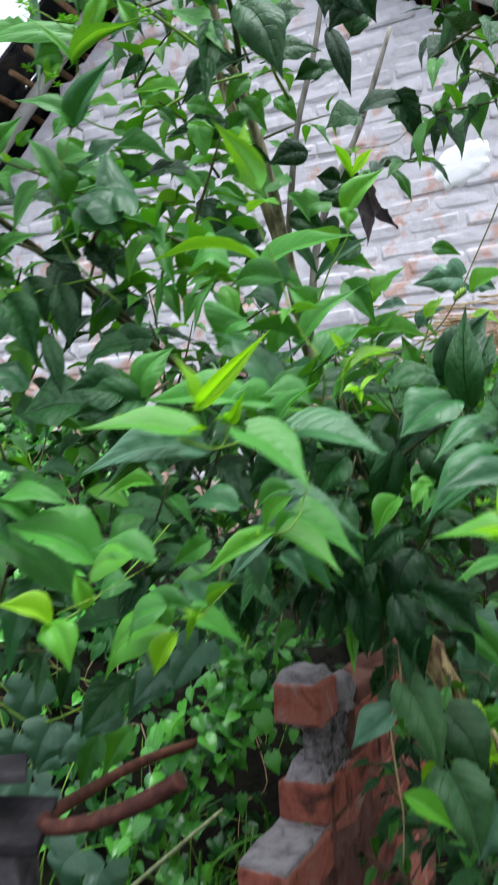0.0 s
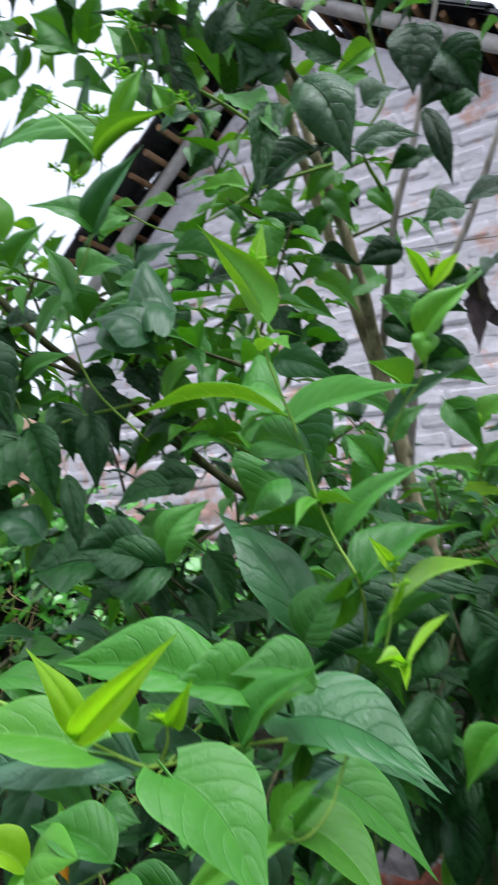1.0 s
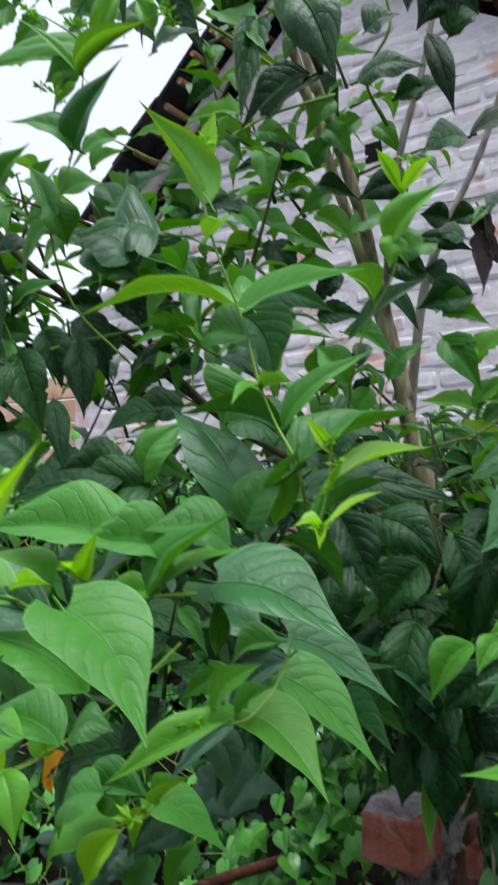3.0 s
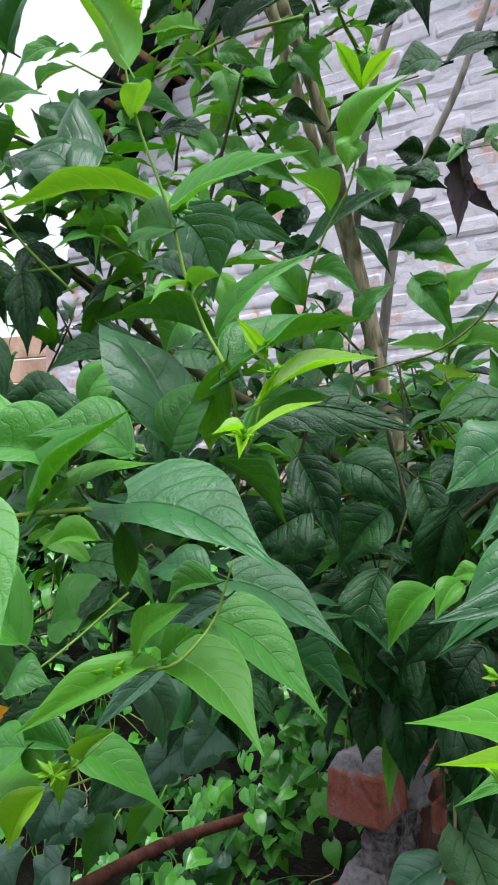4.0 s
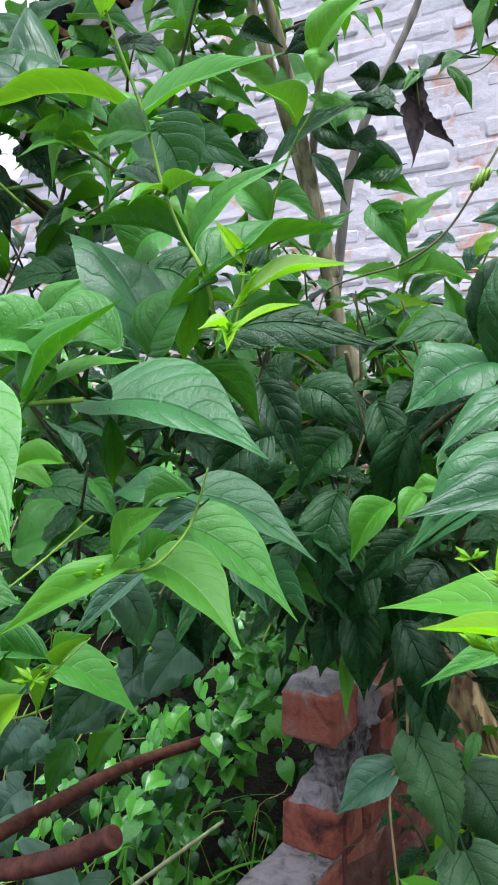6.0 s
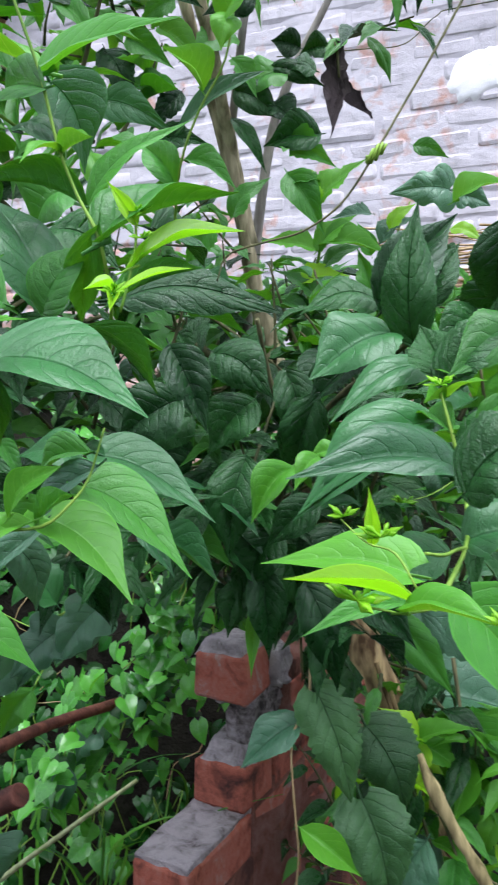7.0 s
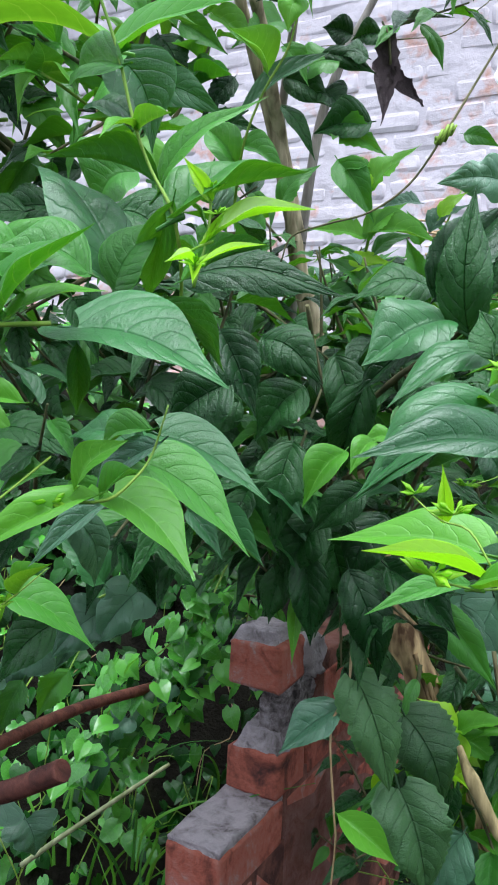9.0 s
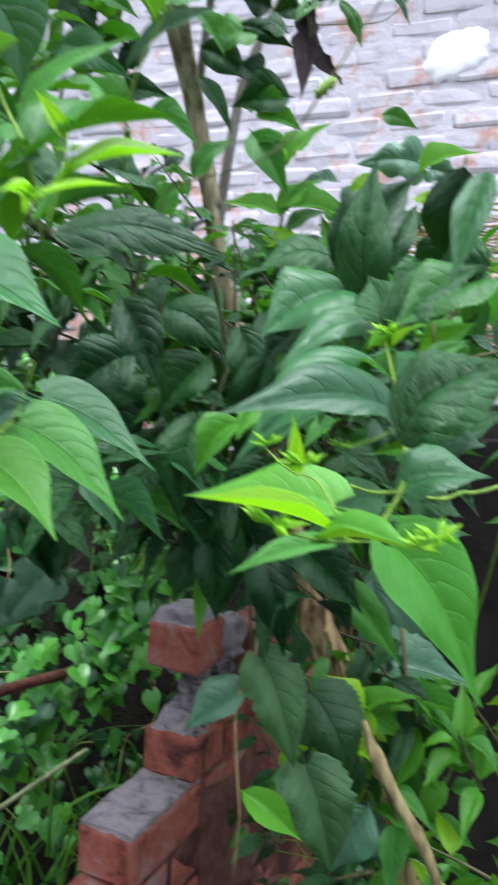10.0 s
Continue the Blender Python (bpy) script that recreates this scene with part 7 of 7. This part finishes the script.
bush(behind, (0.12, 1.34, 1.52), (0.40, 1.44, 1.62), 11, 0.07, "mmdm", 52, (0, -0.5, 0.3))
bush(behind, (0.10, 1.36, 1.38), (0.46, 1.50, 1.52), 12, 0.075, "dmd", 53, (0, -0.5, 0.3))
bush(crown, (-0.05, 1.15, 2.28), (0.45, 1.5, 2.55), 8, 0.075, "ddmmb", 6, (0.2, -0.5, -0.2))
bush(crown, (-0.35, 0.95, 2.42), (0.6, 1.6, 2.85), 10, 0.08, "ddm", 16, (0, -0.3, 0.1))
bush(crown, (-0.55, 1.15, 2.22), (-0.1, 1.5, 2.5), 6, 0.055, "dmmb", 7, (0, -0.4, 0.1))
bush(crown, (-0.22, 1.15, 2.30), (0.10, 1.5, 2.52), 6, 0.085, "dmdm", 61, (0, -0.4, -0.4))
bush(heart, (-0.16, 1.12, 1.80), (0.05, 1.34, 1.94), 9, 0.07, "nmbm", 73, (0, -0.3, 0.1))
bush(side, (-0.62, 1.2, 1.93), (-0.30, 1.45, 2.05), 14, 0.065, "nmbg", 72, (0, -0.3, 0.1))
bush(side, (-0.52, 1.12, 1.80), (-0.26, 1.35, 1.98), 9, 0.085, "dddm", 71, (0, -0.4, -0.3))
bush(behind, (0.24, 1.55, 1.58), (0.72, 1.9, 1.74), 16, 0.075, "mmnd", 81, (0, -0.3, 0.3))
bush(behind, (0.30, 2.1, 1.56), (0.95, 2.45, 1.76), 14, 0.08, "mmn", 82, (0, -0.3, 0.4))
bush(crown, (0.22, 1.2, 2.06), (0.6, 1.6, 2.3), 8, 0.075, "ddm", 8, (0.2, -0.5, 0))
bush(seedling, (0.40, 1.22, 0.62), (0.75, 1.5, 1.10), 34, 0.068, "bbbny", 9, (0, -0.4, 0.8))
bush(seedling, (0.22, 1.42, 0.45), (0.45, 1.7, 0.8), 12, 0.06, "mdd", 15, (0, -0.2, 0.8))
bush(seedling, (0.26, 1.72, 0.6), (0.5, 2.0, 1.05), 16, 0.07, "dmd", 23, (-0.2, -0.3, 0.6))
bush(vine, (0.30, 1.28, 1.06), (0.46, 1.36, 1.24), 5, 0.075, "ddm", 34, (0, -0.4, -0.6))
bush(vine, (0.34, 1.22, 0.85), (0.44, 1.28, 1.05), 3, 0.07, "ddg", 10, (0.2, -0.3, -0.6))


# ---- weeds and creepers on the bank ----
def small_blade(kind, seed):
    return blade_mesh("leaf", LEAF[kind], fold=(0.22, 0.10, 0.34)[seed % 3], curl=0.10, rows=12, cols=3, outline="heart", lobe=0.16, wave=0.03, roll=0.06, stalk=0.0, seed=seed, sweep=(-0.15, 0.12, 0.05)[seed % 3])


creeper = thing("creeper", "tangle of small heart-shaped creeper leaves over the bank", "creeper")
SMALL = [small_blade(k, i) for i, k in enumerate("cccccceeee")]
rnd = random.Random(11)


def small_leaf(p, z, size):
    """Where a small leaf hangs: at p, its face towards z, its tip downwards."""
    d = Vector((rnd.uniform(-0.8, 0.8), rnd.uniform(-0.6, 0.2), -rnd.uniform(0.5, 1.3)))
    d = (d - z * d.dot(z)).normalized()
    m = Matrix((d.cross(z) * size * rnd.uniform(0.38, 0.50), d * size, z * size * 0.6)).transposed().to_4x4()
    m.translation = p
    return m


def facing():
    return Vector((rnd.uniform(-0.7, 0.7), rnd.uniform(-1.2, 0.1), rnd.uniform(0.1, 1.3))).normalized()


# hanging strands of the creeper, dense with bright leaves
STRANDS = [((0.02, 2.32, 1.20), (-0.05, 2.15, 1.03), (-0.09, 2.1, 0.89), (-0.13, 2.08, 0.76)),
           ((0.0, 2.34, 1.18), (-0.10, 2.16, 0.98), (-0.22, 2.1, 0.87), (-0.28, 2.05, 0.76), (-0.30, 2.0, 0.66)),
           ((-0.3, 2.4, 1.05), (-0.36, 2.2, 0.92), (-0.40, 2.1, 0.80), (-0.42, 2.05, 0.62)),
           ((-0.1, 2.3, 0.9), (-0.16, 2.12, 0.80), (-0.19, 2.05, 0.66), (-0.2, 2.0, 0.52)),
           ((0.06, 2.3, 1.12), (0.04, 2.16, 1.0), (0.05, 2.12, 0.86)),
           ((-0.45, 2.4, 0.9), (-0.52, 2.2, 0.78), (-0.58, 2.1, 0.6), (-0.6, 2.05, 0.4)),
           ((-0.25, 2.25, 0.62), (-0.3, 2.1, 0.5), (-0.36, 2.0, 0.36)),
           ((0.12, 2.3, 0.9), (0.14, 2.12, 0.78), (0.12, 2.05, 0.66))]
SHARE = (90, 104, 16, 34, 28, 8, 20, 12)
for strand, share in zip(STRANDS, SHARE):
    line = smooth_line(strand, 10)
    tube("runner", strand, 0.0028, 0.0014, GREEN_STEM, creeper, sides=5, steps=5)
    for k in range(share):
        c = line[rnd.randrange(len(line))]
        p = c + Vector((rnd.gauss(0, 0.042), rnd.gauss(-0.02, 0.04), rnd.gauss(0, 0.035)))
        ob = part("leaf", SMALL[rnd.choice((0, 1, 2, 3, 4, 5, 0, 1, 2, 3, 6, 7))], creeper)
        ob.matrix_basis = small_leaf(p, facing(), rnd.uniform(0.028, 0.060))

rest = {}


def scatter(p, z, size, kind):
    src = SMALL[kind]
    m = small_leaf(p, z, size)
    v, f, u = rest.setdefault(src.materials[0].name, ([], [], []))
    start = len(v)
    v.extend(m @ q.co for q in src.vertices)
    u.extend(src.uv_layers[0].data[q].uv[:] for q in range(len(src.loops)))
    f.extend(tuple(start + i for i in p.vertices) for p in src.polygons)


for k in range(6500):  # on the bank, in clumps with dark earth between, leaves in the shade-coloured copy
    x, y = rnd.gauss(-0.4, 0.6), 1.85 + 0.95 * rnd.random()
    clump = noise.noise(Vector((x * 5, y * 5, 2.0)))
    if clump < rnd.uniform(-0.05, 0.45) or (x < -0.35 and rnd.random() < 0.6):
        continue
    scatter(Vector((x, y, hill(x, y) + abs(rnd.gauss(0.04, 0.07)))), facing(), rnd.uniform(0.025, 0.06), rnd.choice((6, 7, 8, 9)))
for k in range(420):  # leaves deep between the strands, with shade put into their colour
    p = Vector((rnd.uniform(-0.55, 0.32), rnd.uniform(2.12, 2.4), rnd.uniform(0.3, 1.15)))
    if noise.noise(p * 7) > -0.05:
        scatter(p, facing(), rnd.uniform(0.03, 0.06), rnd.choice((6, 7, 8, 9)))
for k in range(3800):  # on the sunlit terrace before the house
    x, y = rnd.gauss(-1.25, 0.42), rnd.gauss(2.95, 0.36)
    if noise.noise(Vector((x * 4, y * 4, 5.0))) < rnd.uniform(-0.5, 0.2):
        continue
    scatter(Vector((x, y, hill(x, y) + abs(rnd.gauss(0.02, 0.09)))), facing(), rnd.uniform(0.03, 0.075), rnd.choice((0, 1, 2, 6, 7, 8)))
for name, (v, f, u) in rest.items():
    me = mesh_of("foliage", v, f, bpy.data.materials[name])
    layer = me.uv_layers.new(name="UVMap")
    for i, uv in enumerate(u):
        layer.data[i].uv = uv
    tagged(part("foliage", me, creeper), kind="stuff")
for k in range(150):
    x, y = (rnd.uniform(-1.2, 0.6), rnd.uniform(1.95, 2.6)) if k % 3 else (rnd.uniform(-1.4, -0.6), rnd.uniform(2.5, 3.0))
    pts = [Vector((x, y, hill(x, y) + 0.05))]
    for j in range(3):
        x, y = x + rnd.uniform(-0.14, 0.14), y + rnd.uniform(-0.10, 0.05)
        pts.append(Vector((x, y, max(hill(x, y), 0.3 * (k % 2)) + rnd.uniform(0.04, 0.25))))
    tube("runner", pts, 0.002, 0.0012, GREEN_STEM if k % 4 else DRY_STEM, creeper, sides=4, steps=4)
tube("cane", [(-0.42, 1.93, 0.50), (-0.32, 1.9, 0.59), (-0.19, 1.9, 0.69), (-0.1, 1.95, 0.74)], 0.0065, 0.004, PALE_CANE, creeper, "thick pale green cane", sides=8, knobs=0.1)

grass = thing("grass_tuft", "tuft of long narrow grass blades beside the bricks", "grass")
for k in range(34):
    x, y = rnd.gauss(-0.13, 0.05), rnd.gauss(1.86, 0.05)
    if k % 2:
        x, y = rnd.uniform(-0.7, 0.1), rnd.uniform(1.9, 2.3)
    z = 0.25 + 0.3 * rnd.random()
    w = Vector((rnd.uniform(-0.5, 0.7), rnd.uniform(-0.5, 0.3), 1.0)).normalized()
    bow = Vector((rnd.uniform(-0.15, 0.2), rnd.uniform(-0.1, 0.1), -rnd.uniform(0.03, 0.14)))
    a = Vector((x, y, z))
    line = smooth_line([a, a + w * 0.15, a + w * 0.27 + bow * 0.5, a + w * 0.33 + bow * 1.3], 4)
    sv, sf = [], []
    across = w.cross(Vector((rnd.uniform(-1, 1), 1, 0))).normalized()
    for i, q in enumerate(line):
        half = 0.0035 * (1 - (i / (len(line) - 1)) ** 2) + 0.0004
        sv += [q - across * half, q + Vector((0, -0.0015, 0)), q + across * half]
        if i:
            b = i * 3
            sf += [(b - 3, b - 2, b + 1, b), (b - 2, b - 1, b + 2, b + 1)]
    me = mesh_of("blade", sv, sf, LEAF["b" if k % 3 else "m"])
    me.uv_layers.new(name="UVMap")
    part("blade", me, grass)

# ---- brushwood on the terrace ----
brush = thing("brushwood", "heap of dry brown twigs lying below the white wall", "brushwood")
for k in range(120):
    high = (k / 120) ** 0.7
    x, y = rnd.gauss(0.82, 0.26 - 0.10 * high), rnd.gauss(2.76, 0.12 - 0.07 * high)
    z = 1.50 + 0.52 * high + rnd.uniform(-0.02, 0.03)
    w = Vector((rnd.uniform(0.5, 1.0) * rnd.choice((-1, 1)), rnd.uniform(-0.3, 0.3), rnd.uniform(-0.15, 0.15))) * rnd.uniform(0.12, 0.3)
    tube("twig", [Vector((x, y, z)) - w, Vector((x, y, z + rnd.uniform(-0.02, 0.02))), Vector((x, y, z)) + w], 0.004, 0.0015, DRY_STEM, brush, sides=5, steps=3)

# ---- bricks of the gable wall ----
FACE = [stone_mesh("brick", 0.228, 0.06, 0.074, WHITEWASH, 200 + k, 0.0055, 0.018) for k in range(6)]
near, far_v, far_f = 0, [], []
for c in range(15, 52):
    z = c * 0.080 + 0.04
    shift = 0.117 if c % 2 else 0.0
    for k in range(-12, 10):
        rb = random.Random(c * 101 + k)
        u = k * 0.234 + shift + rb.uniform(-0.006, 0.006)
        if u - 0.11 < -2.62 or u + 0.11 > 2.2 or z + 0.05 > gable_top(u) - 0.14:
            continue
        m = pose(u, 0.012 + rb.uniform(-0.003, 0.003), z + 0.014 * noise.noise(Vector((u * 1.3, c * 0.15, 7.0))) + rb.uniform(-0.004, 0.004), rb.uniform(-1, 1), rb.uniform(-1.5, 1.5), rb.uniform(-1.5, 1.5))
        me = FACE[rb.randrange(6)]
        if abs(u + 0.82) < 0.11 and abs(z - 3.11) < 0.04:
            continue
        if -1.2 < u < 1.0 and 1.9 < z < 3.5 and near < 300:
            near += 1
            part("brick", me, gable).matrix_basis = m
        else:
            start = len(far_v)
            far_v += [m @ q.co for q in me.vertices]
            far_f += [tuple(start + i for i in p.vertices) for p in me.polygons]
tagged(part("brickwork", mesh_of("brickwork", far_v, far_f, WHITEWASH), gable), kind="stuff")

# the lumpy coat of limewash that fills the joints unevenly
cu, cz = [-2.6 + 0.025 * k for k in range(193)], [1.1 + 0.02 * k for k in range(142)]
cv, cf, at = [], [], {}
for i, u in enumerate(cu):
    for j, z in enumerate(cz):
        if z < gable_top(u) - 0.13:
            at[i, j] = len(cv)
            q = Vector((u * 6, z * 9, 0.0))
            cv.append((u, -0.0143 + 0.0065 * noise.noise(q) + 0.0035 * noise.noise(q * 3.1), z))
for i, j in at:
    ring = ((i, j), (i + 1, j), (i + 1, j + 1), (i, j + 1))
    if all(r in at for r in ring):
        cf.append(tuple(at[r] for r in ring))
part("limewash_coat", mesh_of("limewash_coat", cv, cf, WHITEWASH), gable)
